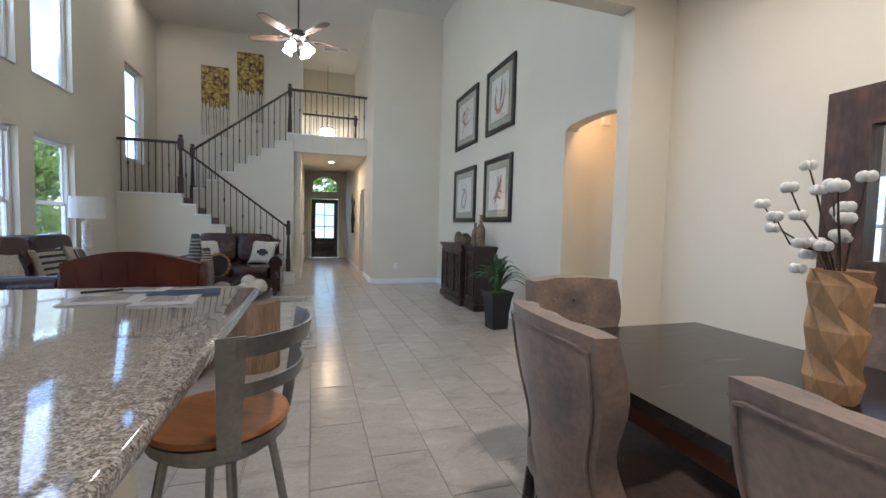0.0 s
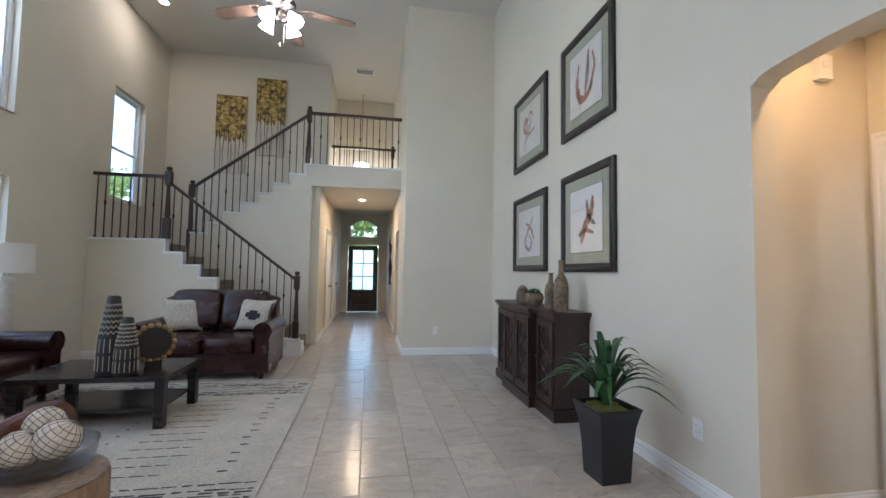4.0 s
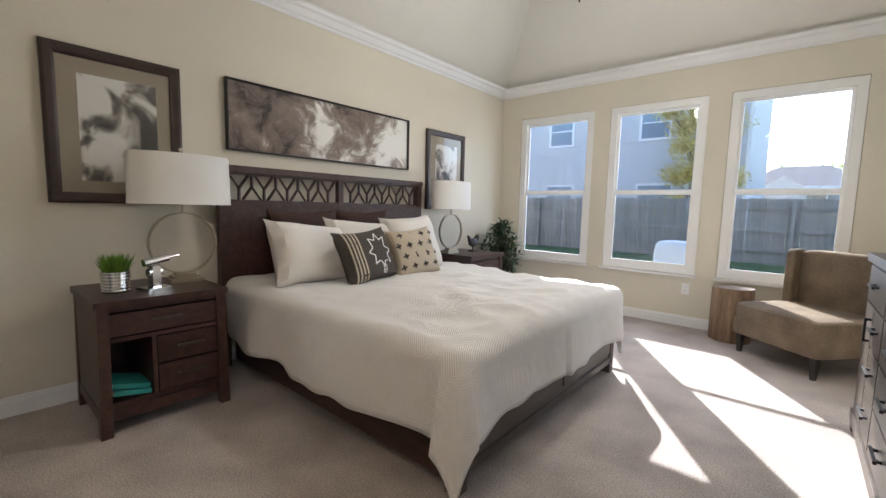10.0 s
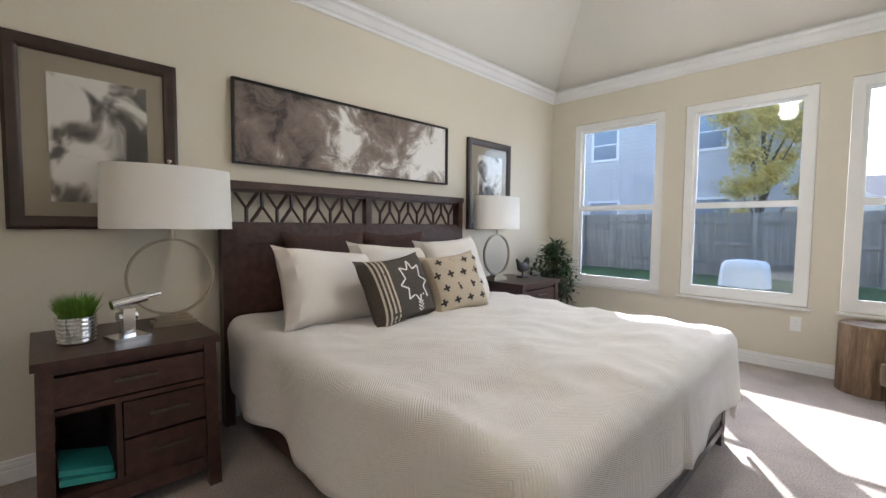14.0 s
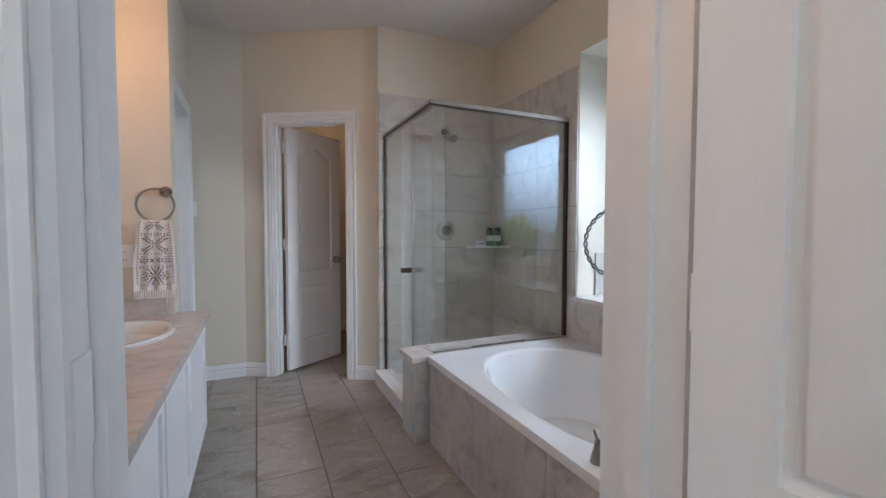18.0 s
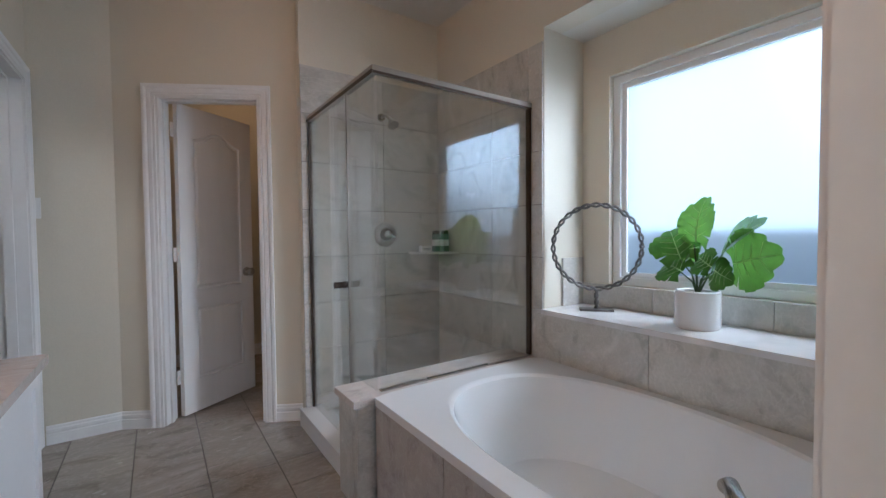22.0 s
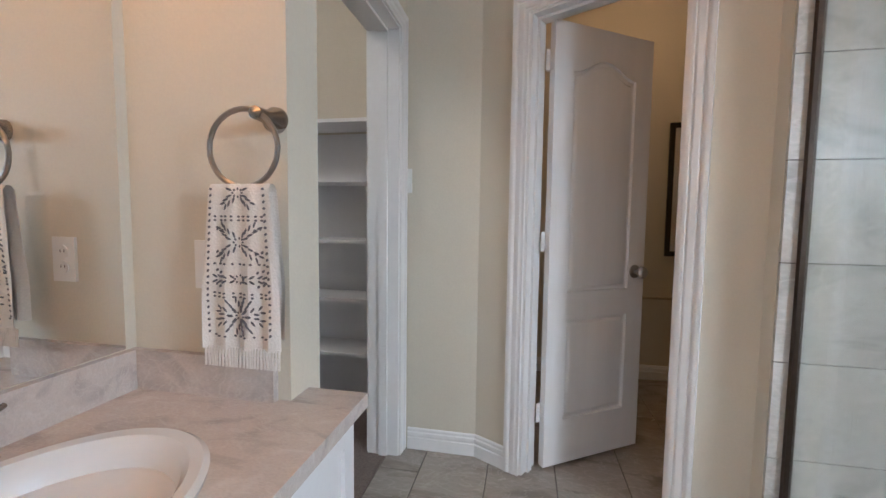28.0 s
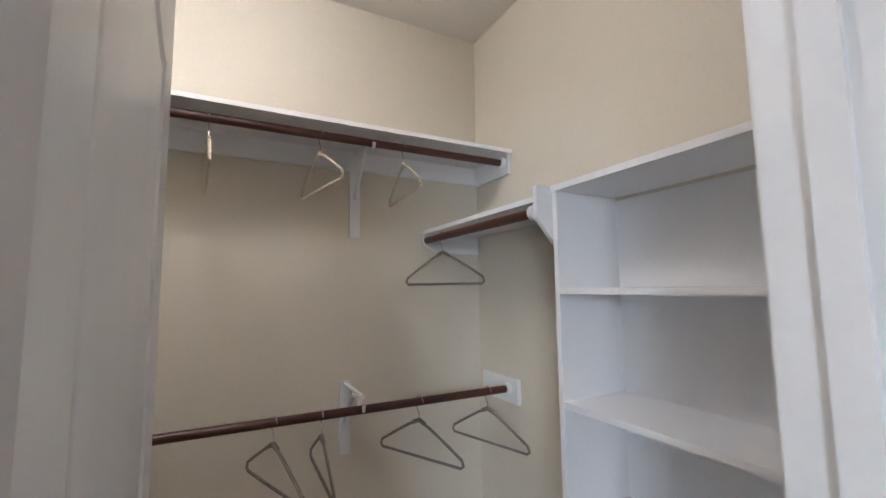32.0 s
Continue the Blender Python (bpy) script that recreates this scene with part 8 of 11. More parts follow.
for i in range(5):
    bm = bmesh.new()
    pts = [(0.20, 0.045), (0.30, 0.058), (0.50, 0.068), (0.60, 0.066), (0.65, 0.045), (0.665, 0.0)]
    top = [(x, w) for x, w in pts] + [(x, -w) for x, w in pts[-2::-1]]
    u = [bm.verts.new((x, y, 0.004)) for x, y in top]
    l = [bm.verts.new((x, y, -0.004)) for x, y in top]
    bm.faces.new(u)
    bm.faces.new(l[::-1])
    for k in range(len(u)):
        bm.faces.new((u[k], u[(k + 1) % len(u)], l[(k + 1) % len(u)], l[k]))
    bl = part("blade", bm, M_BLADE, fan, "brown wood blade", pose(0, 0, -0.01, 0, 0, 72 * i) @ pose(0, 0, 0, 11, 0, 0))
    part("blade_arm", boxes((0.09, 0.24, -0.022, 0.022, -0.016, -0.006), (0.22, 0.27, -0.04, 0.04, -0.014, -0.005), bevel=0.002), M_PEWTER, bl)
M_BULBSH = glow("lit opal glass", (1.0, 0.92, 0.80), 7)
for i in range(4):
    bm = lathe(bmesh.new(), [(0.022, 0.0), (0.03, -0.02), (0.045, -0.06), (0.062, -0.10), (0.066, -0.112), (0.060, -0.112), (0.040, -0.06), (0.018, -0.01)], 20)
    m = pose(0, 0, -0.10, 0, 0, 45 + 90 * i) @ pose(0.11, 0, 0, 0, -32, 0)
    sh = part("shade", bm, M_BULBSH, fan, "lit opal glass shade", m)
    part("shade_arm", tube(bmesh.new(), [(-0.07, 0, -0.02), (-0.03, 0, 0.02), (0, 0, 0.01)], 0.009, 8), M_PEWTER, sh)
    a = radians(45 + 14 + 90 * i)
    lamp("fan_lamp", "POINT", (FAN[0] + 0.17 * math.cos(a), FAN[1] + 0.17 * math.sin(a), FAN[2] - 0.27), 0.12, (1, 0.82, 0.6), 0.06)
part("pull_chain", rod(bmesh.new(), (0.03, 0, -0.14), (0.03, 0, -0.34), 0.002, 6), M_METAL, fan)
part("pull_knob", lathe(bmesh.new(), [(0.002, -0.34), (0.008, -0.35), (0.008, -0.37), (0.002, -0.385)], 10), M_METAL, fan)

# two tall tree canvases
M_GOLD = art_material("gold leaf crown", [(0.34, (0.03, 0.022, 0.012)), (0.44, (0.16, 0.10, 0.022)), (0.54, (0.36, 0.24, 0.05)), (0.66, (0.55, 0.45, 0.16))], 12.0, 3.0, 0.6, (1, 1, 1))
M_CANVAS = paint("pale canvas", (0.62, 0.57, 0.48), 0.8, coarse=0.1, fine=0.1, scale=4, grain=80)
for k, (x0, z0) in enumerate(((-1.39, 3.13), (-0.66, 3.53))):
    rng = random.Random(20 + k)
    d = thing("tree_canvas", "tall canvas painting of gold-leaved trees with bare trunks", "painting", pose(x0, 11.457, z0), "tree canvases")
    W, HH = 0.56, 1.54
    part("canvas", boxes((0, W, -0.035, 0, 0, HH), bevel=0.004), M_CANVAS, d)
    bm = bmesh.new()
    cols = 26
    low = [HH * 0.44 + rng.uniform(-0.10, 0.06) for _ in range(cols + 1)]
    for i in range(cols):
        a = (W * i / cols, low[i])
        b = (W * (i + 1) / cols, low[i + 1])
        v = [bm.verts.new(p) for p in ((a[0], -0.0365, a[1]), (b[0], -0.0365, b[1]), (b[0], -0.0365, HH), (a[0], -0.0365, HH))]
        bm.faces.new(v)
    part("painted_crown", bm, M_GOLD, d, "gold and black foliage")
    for i in range(8):
        x = W * (i + 0.5) / 8 + rng.uniform(-0.02, 0.02)
        pts = [(x, -0.036, 0.0), (x + rng.uniform(-0.02, 0.02), -0.036, HH * 0.25), (x + rng.uniform(-0.03, 0.03), -0.036, HH * 0.55)]
        part("painted_trunk", tube(bmesh.new(), pts, 0.004, 4, taper=0.009), M_BLACK, d)

# hall: doors, ornament, switches
for y in (11.6, 13.4):
    panel_door("hall_door", (0.73, y + 0.02), 90, 0.755, "closed white two-panel hall door", hinges=False)
orn = thing("wall_ornament", "dark twisted metal branches hung on the hall wall", "wall art", pose(2.145, 12.9, 0.96))
for i in range(5):
    pts = [(-0.03 - 0.015 * math.sin(k * 1.3 + i), 0.16 * i - 0.32 + 0.05 * math.sin(k * 1.1 + 2 * i), 1.15 * k / 9 * (0.8 + 0.05 * i)) for k in range(10)]
    part("branch", tube(bmesh.new(), pts, 0.018, 7, taper=0.006), M_IRON, orn)
for i in range(3):
    part("cross_bar", rod(bmesh.new(), (-0.02, -0.34, 0.25 + 0.3 * i), (-0.02, 0.34, 0.28 + 0.3 * i), 0.008), M_IRON, orn)
switch_plate("light_switch", pose(0.75, 11.42, 1.35, 0, 0, 90), "white light switch on the hall wall")
switch_plate("light_switch", pose(2.15, 11.75, 1.32, 0, 0, -90), "white light switch by the hall opening")
switch_plate("wall_outlet", pose(XE, 5.03, 0.38, 0, 0, -90), "white electrical outlet on the wall", outlet=True)
switch_plate("wall_outlet", pose(2.65, YC, 0.37), "white electrical outlet on the wall", outlet=True)

# framed prints on the picture wall
M_SAGE = paint("sage mount", (0.40, 0.40, 0.31), 0.9, fine=0.04, grain=200)
M_PAPER = paint("white art paper", (0.80, 0.78, 0.75), 0.85, coarse=0.03, fine=0.03, grain=160)
M_RUST = art_material("rust brush stroke", [(0.34, (0.10, 0.05, 0.04)), (0.46, (0.34, 0.12, 0.07)), (0.58, (0.42, 0.22, 0.15)), (0.70, (0.60, 0.47, 0.38))], 9.0, 6.0, 2.0, (2, 1, 1))
M_UMBER = art_material("umber brush stroke", [(0.34, (0.05, 0.04, 0.04)), (0.48, (0.18, 0.13, 0.11)), (0.62, (0.36, 0.27, 0.22))], 8.0, 8.0, 2.0, (2, 1, 1))


def stroke(bm, pts, width, y):
    """A flat brush stroke through pts (x, z), thinning at its ends."""
    rows = []
    n = 22
    P = [Vector((x, 0, z)) for x, z in pts]
    for i in range(n + 1):
        f = i / n * (len(P) - 1)
        k = min(int(f), len(P) - 2)
        g = f - k
        p0, p1, p2, p3 = P[max(0, k - 1)], P[k], P[k + 1], P[min(len(P) - 1, k + 2)]
        c = 0.5 * (2 * p1 + (p2 - p0) * g + (2 * p0 - 5 * p1 + 4 * p2 - p3) * g * g + (3 * p1 - p0 - 3 * p2 + p3) * g ** 3)
        t_ = 0.5 * ((p2 - p0) + 2 * (2 * p0 - 5 * p1 + 4 * p2 - p3) * g + 3 * (3 * p1 - p0 - 3 * p2 + p3) * g * g)
        s = Vector((t_.z, 0, -t_.x)).normalized()
        w = width * (0.15 + math.sin(math.pi * i / n) ** 0.7) * (1 + 0.2 * math.sin(i * 1.9))
        rows.append((bm.verts.new((c.x - s.x * w, y, c.z - s.z * w)), bm.verts.new((c.x + s.x * w, y, c.z + s.z * w))))
    for a, b in zip(rows, rows[1:]):
        bm.faces.new((a[0], a[1], b[1], b[0]))
    return bm


M_PFRAME = paint("black-brown picture frame", (0.022, 0.016, 0.014), 0.38, coarse=0.2, fine=0.1, scale=6, grain=40)
SHAPES = (
    [([(0.30, 0.25), (0.38, 0.50), (0.36, 0.62), (0.30, 0.50), (0.44, 0.40), (0.60, 0.44)], 0.020, 0), ([(0.50, 0.62), (0.42, 0.42), (0.36, 0.34)], 0.014, 1), ([(0.40, 0.56), (0.47, 0.66), (0.56, 0.58)], 0.012, 0)],
    [([(0.34, 0.66), (0.30, 0.45), (0.38, 0.30), (0.52, 0.34), (0.58, 0.50)], 0.026, 0), ([(0.50, 0.72), (0.48, 0.50), (0.44, 0.32)], 0.022, 1), ([(0.56, 0.68), (0.60, 0.52), (0.54, 0.40)], 0.012, 0)],
    [([(0.55, 0.66), (0.42, 0.50), (0.34, 0.36), (0.44, 0.26), (0.52, 0.36), (0.44, 0.46)], 0.018, 1), ([(0.36, 0.60), (0.50, 0.52), (0.58, 0.38)], 0.016, 0)],
    [([(0.38, 0.26), (0.44, 0.42), (0.54, 0.54), (0.56, 0.68)], 0.030, 0), ([(0.32, 0.34), (0.44, 0.38), (0.58, 0.34)], 0.016, 0), ([(0.46, 0.66), (0.50, 0.50), (0.60, 0.42)], 0.020, 1)])
for k, (y1, w, z0, h) in enumerate(((8.16, 1.04, 2.60, 0.96), (6.75, 0.925, 2.60, 0.96), (8.16, 1.04, 1.30, 0.94), (6.75, 0.925, 1.30, 0.94))):
    fr = framed("framed_print", "red-brown brush strokes in a dark frame with a sage mount", pose(XE - 0.003, y1, z0, 0, 0, -90), w, h, 0.075, 0.04, M_PFRAME, M_SAGE, 0.11, M_PAPER)
    part("inner_border", boxes((0.175, w - 0.175, -0.0165, -0.013, 0.170, h - 0.170)), M_BLACK, fr)
    part("paper", boxes((0.181, w - 0.181, -0.0178, -0.0135, 0.176, h - 0.176)), M_PAPER, fr)
    for pts, wd, kind in SHAPES[k]:
        part("brush_stroke", stroke(bmesh.new(), [(x * w / 0.95 * 1.08, z * h / 0.95) for x, z in pts], wd * 1.2, -0.0183), (M_RUST, M_UMBER)[kind], fr, smooth=False)

# console cabinet below the prints
M_CONS = paint("dark carved wood", (0.040, 0.022, 0.018), 0.36, coarse=0.3, fine=0.2, scale=5, grain=30, bump=0.15, stretch=(3, 3, 0.5))
con = thing("console_cabinet", "dark stained wooden sideboard with carved lattice doors", "cabinet", pose(3.555, 7.87, 0, 0, 0, -90))
CW, CD = 1.64, 0.40


def stepped(inset, z0, z1, bevel=0.006):
    return boxes((inset, CW - inset, -CD + 0.06 + inset, 0, z0, z1), (0.42 + inset, CW - 0.42 - inset, -CD + inset, -CD + 0.06 + inset, z0, z1), bevel=bevel)


part("top", stepped(-0.02, 0.905, 0.94, 0.008), M_CONS, con)
part("cornice", stepped(0.0, 0.875, 0.904, 0.008), M_CONS, con)
part("body", stepped(0.02, 0.10, 0.874, 0.004), M_CONS, con)
part("plinth", stepped(-0.005, 0.0, 0.099, 0.01), M_CONS, con)
for i, (a, b) in enumerate(((0.05, 0.39), (0.45, 0.81), (0.83, 1.19), (1.25, 1.59))):
    y = -CD + (0.02 if i in (1, 2) else 0.08)
    dr = part("cabinet_door", boxes((a, a + 0.05, y - 0.022, y, 0.13, 0.85), (b - 0.05, b, y - 0.022, y, 0.13, 0.85), (a + 0.05, b - 0.05, y - 0.022, y, 0.13, 0.19), (a + 0.05, b - 0.05, y - 0.022, y, 0.79, 0.85), bevel=0.004), M_CONS, con)
    bm = bmesh.new()
    mx = (a + b) / 2
    for k in range(3):
        for s in (1, -1):
            tube(bm, [(mx + s * 0.10 * math.sin(math.pi * j / 8), y - 0.012, 0.19 + 0.20 * k + 0.20 * j / 8) for j in range(9)], 0.008, 6)
    part("lattice", bm, M_CONS, dr, "carved lattice")
    part("knob", lathe(bmesh.new(), [(0.004, 0), (0.006, 0.012), (0.013, 0.02), (0.004, 0.03)], 12), M_IRON, dr, at=pose(b - 0.03 if i % 2 == 0 else a + 0.03, y - 0.022, 0.5, 90, 0, 0))
M_CLAY = paint("textured tan pottery", (0.27, 0.20, 0.13), 0.75, coarse=0.3, fine=0.3, scale=9, grain=50, bump=0.4)


def turned(name, label, category, place, prof, material, steps=28, part_name="body"):
    d = thing(name, label, category, pose(*place))
    part(part_name, lathe(bmesh.new(), [(0.001, 0.0)] + prof, steps, cap=False), material, d)
    return d


turned("bottle_vase", "tall tan textured pottery bottle on the sideboard", "vase", (3.34, 6.36, 0.94), [(0.055, 0), (0.065, 0.03), (0.066, 0.22), (0.055, 0.28), (0.025, 0.33), (0.022, 0.44), (0.03, 0.46), (0.02, 0.45)], M_CLAY)
turned("bottle_vase", "shorter tan textured pottery bottle on the sideboard", "vase", (3.36, 6.62, 0.94), [(0.05, 0), (0.058, 0.03), (0.058, 0.18), (0.045, 0.23), (0.022, 0.26), (0.02, 0.33), (0.027, 0.345), (0.018, 0.34)], M_CLAY)
turned("lidded_jar", "small tan pottery jar on the sideboard", "jar", (3.38, 7.42, 0.94), [(0.06, 0), (0.075, 0.04), (0.07, 0.12), (0.055, 0.15), (0.058, 0.16), (0.03, 0.19), (0.001, 0.20)], M_CLAY)
sc = turned("succulent_bowl", "round tan bowl holding small green succulents", "plant", (3.34, 6.98, 0.94), [(0.05, 0), (0.09, 0.04), (0.10, 0.09), (0.085, 0.13), (0.075, 0.13), (0.001, 0.115)], M_CLAY, part_name="bowl")
rng = random.Random(31)
for k in range(5):
    bm = bmesh.new()
    for i in range(16):
        a, r = rng.uniform(0, 6.283), rng.uniform(0.02, 0.05)
        leaf_blade(bm, (0, 0, 0), (r * math.cos(a), r * math.sin(a), rng.uniform(0.02, 0.07)), 0.009, 0.004, 3)
    a = 1.256 * k
    part("succulent", bm, M_LEAF, sc, at=pose(0.045 * math.cos(a), 0.045 * math.sin(a), 0.115))

# strappy plant in a square planter
M_PLANTER = paint("matt black planter", (0.014, 0.016, 0.020), 0.42, fine=0.05)
M_STRAP = paint("strappy leaf", (0.055, 0.13, 0.045), 0.38, coarse=0.35, fine=0.12, scale=9, grain=40, second=(0.02, 0.065, 0.03))
pl = thing("potted_plant", "green strappy plant in a tall tapered black planter", "plant", pose(3.14, 5.31, 0, 0, 0, 4))
bm = bmesh.new()
rings = []
for s, z in ((0.100, 0.0), (0.110, 0.20), (0.124, 0.34), (0.144, 0.432), (0.149, 0.44), (0.149, 0.455), (0.138, 0.455), (0.132, 0.41), (0.001, 0.42)):
    rings.append([bm.verts.new((sx * s, sy * s, z)) for sx, sy in ((-1, -1), (1, -1), (1, 1), (-1, 1))])
for a, b in zip(rings, rings[1:]):
    for i in range(4):
        bm.faces.new((a[i], a[(i + 1) % 4], b[(i + 1) % 4], b[i]))
bm.faces.new(rings[0][::-1])
part("planter", soft(bm, 0.003), M_PLANTER, pl, "black tapered square planter")
bm = bmesh.new()
for i in range(60):
    a, r = rng.uniform(0, 6.283), rng.uniform(0, 0.11)
    cushion(bm, r * math.cos(a), r * math.sin(a), 0.43, 0.07, 0.07, 0.04, 1.0, 6, 4)
part("moss", bm, paint("yellow-green moss", (0.16, 0.17, 0.03), 0.95, fine=0.3, grain=90, bump=0.6), pl, "yellow-green moss")


def strap_leaf(a, reach, rise, droop, w, n=9):
    bm = bmesh.new()
    prev = None
    c, s = math.cos(a), math.sin(a)
    for i in range(n + 1):
        f = i / n
        r = 0.015 + reach * f ** 1.45
        z = 0.42 + rise * math.sin(min(1.0, f * 1.15) * math.pi * 0.5) - droop * f ** 3
        ww = w * (0.55 + 0.9 * f) * (1 - max(0, f - 0.62) / 0.40) if f > 0.62 else w * (0.55 + 0.9 * f)
        ww = max(ww, 0.001)
        row = [bm.verts.new((r * c - ww * s, r * s + ww * c, z + 0.3 * ww)), bm.verts.new((r * c, r * s, z)), bm.verts.new((r * c + ww * s, r * s - ww * c, z + 0.3 * ww))]
        if prev:
            bm.faces.new((prev[0], prev[1], row[1], row[0]))
            bm.faces.new((prev[1], prev[2], row[2], row[1]))
        prev = row
    return bm


for i in range(54):
    f = rng.random()
    part("leaf", strap_leaf(rng.uniform(0, 6.283), 0.08 + 0.40 * f, 0.46 - 0.20 * f + rng.uniform(-0.06, 0.06), 0.01 + 0.15 * f, rng.uniform(0.015, 0.024)), M_STRAP, pl)

# ---- great room: seating ----
M_LEATHER = paint("dark burgundy leather", (0.034, 0.012, 0.011), 0.25, coarse=0.3, fine=0.12, scale=3, grain=90, bump=0.25)
M_LEATHER2 = paint("red-brown leather", (0.075, 0.014, 0.007), 0.22, coarse=0.4, fine=0.12, scale=2.5, grain=90, bump=0.25)
M_CREAM = paint("cream knit", (0.58, 0.53, 0.44), 0.95, fine=0.2, grain=60, bump=0.5)
M_STRIPE = paint("charcoal print", (0.03, 0.03, 0.035), 0.9)
M_DARKW = paint("black-brown table wood", (0.022, 0.017, 0.015), 0.24, coarse=0.25, fine=0.15, scale=4, grain=40, stretch=(0.6, 5, 5))


def rolled_arm(d, x, side, y0, y1, top, material, r=0.105):
    """A scroll arm along y: a roll over an upright panel."""
    bm = tube(bmesh.new(), [(x, y0, top - r), (x, y0 + 0.015, top - r), (x, y1 - 0.05, top - r), (x, y1, top - r)], r, 18)
    arm = part("arm", bm, material, d, "rolled arm")
    part("arm_panel", boxes((x - r * 0.72, x + r * 0.72, y0 + 0.012, y1, 0.09, top - r), bevel=0.02, segments=2), material, arm)
    part("scroll", tube(bmesh.new(), [(x + side * 0.035 * math.cos(t_) * (1 - t_ / 16), y0 - 0.006, top - r + 0.07 * math.sin(t_) * (1 - t_ / 16)) for t_ in (0.4 * k for k in range(26))], 0.008, 6), material, arm)


def sofa(name, label, at, w, seats, material, depth=0.92):
    """A scroll-arm sofa facing -y, its back at y = 0."""
    d = thing(name, label, "sofa", at)
    part("base", boxes((-w / 2 + 0.12, w / 2 - 0.12, -depth + 0.06, -0.06, 0.09, 0.30), bevel=0.025, segments=2), material, d)
    sw = (w - 0.36) / seats
    for i in range(seats):
        x = -w / 2 + 0.18 + sw * (i + 0.5)
        part("seat_cushion", cushion(bmesh.new(), x, -depth / 2 - 0.07, 0.385, sw - 0.008, depth - 0.20, 0.20, 0.28, 32, 12), material, d)
        bk = cushion(bmesh.new(), x, -0.23, 0.66, sw - 0.006, 0.26, 0.50, 0.36, 32, 14)
        part("back_cushion", bk, material, d, at=pose(0, -0.03, 0.06, -9, 0, 0))
    bm = bmesh.new()
    prof = []
    for i in range(29):
        u = -1 + 2 * i / 28
        prof.append((u * (w / 2 - 0.10), 0.82 + 0.11 * math.cos(u * math.pi / 2) ** 0.8 if abs(u) < 1 else 0.82))
    fr_ = [bm.verts.new((x, -0.17, z)) for x, z in prof]
    bk = [bm.verts.new((x, 0.0, z - 0.02)) for x, z in prof]
    f0 = [bm.verts.new((x, -0.15, 0.12)) for x, z in prof]
    b0 = [bm.verts.new((x, -0.02, 0.12)) for x, z in prof]
    for i in range(28):
        for p, q in ((f0, fr_), (fr_, bk), (bk, b0), (b0, f0)):
            bm.faces.new((p[i], p[i + 1], q[i + 1], q[i]))
    bm.faces.new((f0[0], fr_[0], bk[0], b0[0]))
    bm.faces.new((f0[-1], b0[-1], bk[-1], fr_[-1]))
    part("backrest", soft(bm, 0.03, 2, 50), material, d)
    part("back_roll", tube(bmesh.new(), [(x, -0.085, z - 0.012) for x, z in prof], 0.085, 14), material, d, "padded top roll")
    for s in (-1, 1):
        rolled_arm(d, s * (w / 2 - 0.10), s, -depth, -0.08, 0.66, material)
        for y in (-depth + 0.09, -0.10):
            part("foot", lathe(bmesh.new(), [(0.02, 0.0), (0.03, 0.02), (0.036, 0.045), (0.028, 0.06), (0.04, 0.09)], 16), M_CONS, d, at=pose(s * (w / 2 - 0.12), y, 0))
    return d


def throw_pillow(label, at, w, h, material, seed=0, bands=None):
    d = thing("throw_pillow", label, "pillow", at)
    part("cover", pillow_mesh(bmesh.new(), w, h, 0.15, seed), material, d)
    for x0, x1, z0, z1 in bands or ():
        bm = bmesh.new()
        n = 8
        rows = []
        for i in range(n + 1):
            x, row = x0 + (x1 - x0) * i / n, []
            for j in range(3):
                z = z0 + (z1 - z0) * j / 2
                u, v = 2 * x / w, 2 * z / h - 1
                puff = max(0.0, (1 - u ** 4) * (1 - v ** 4)) ** 0.55
                row.append(bm.verts.new((x, -(puff * 0.075 + 0.009), z)))
            rows.append(row)
        for a, b in zip(rows, rows[1:]):
            for j in range(2):
                bm.faces.new((a[j], a[j + 1], b[j + 1], b[j]))
        part("pattern", bm, M_STRIPE, d, "woven dark pattern")
    return d


sofa("sofa", "long dark burgundy leather sofa with rolled arms along the windows", pose(-2.20, 6.48, 0, 0, 0, 90), 2.05, 2, M_LEATHER)
sofa("loveseat", "dark burgundy leather loveseat with rolled arms before the stairs", pose(-0.24, 8.86, 0), 1.54, 2, M_LEATHER)
bars = [(-0.19, 0.19, 0.06 + 0.07 * i, 0.09 + 0.07 * i) for i in range(5)]
uprights = [(-0.18 + 0.06 * i, -0.155 + 0.06 * i, 0.06, 0.33) for i in range(7)]
diamond = [(-0.05, 0.05, 0.14, 0.26), (-0.09, 0.09, 0.17, 0.23), (-0.21, -0.19, 0.04, 0.38), (0.19, 0.21, 0.04, 0.38)]
throw_pillow("cream pillow with a grey diamond on the loveseat", pose(0.16, 8.52, 0.475, -16, 6, -8), 0.46, 0.44, M_CREAM, 3, diamond)
throw_pillow("ivory textured pillow on the loveseat", pose(-0.66, 8.54, 0.475, -14, -4, 10), 0.46, 0.44, M_CREAM, 4)
throw_pillow("cream and black striped pillow on the sofa", pose(-1.78, 6.55, 0.475, -18, 0, 80), 0.46, 0.40, M_CREAM, 5, bars)
throw_pillow("cream pillow with dark dashes on the sofa", pose(-1.78, 7.12, 0.475, -18, 4, 98), 0.44, 0.40, M_CREAM, 6, uprights)
throw_pillow("cream pillow on the sofa", pose(-1.80, 5.86, 0.475, -20, 8, 84), 0.44, 0.40, M_CREAM, 7, [(0.10, 0.20, 0.05, 0.35)])

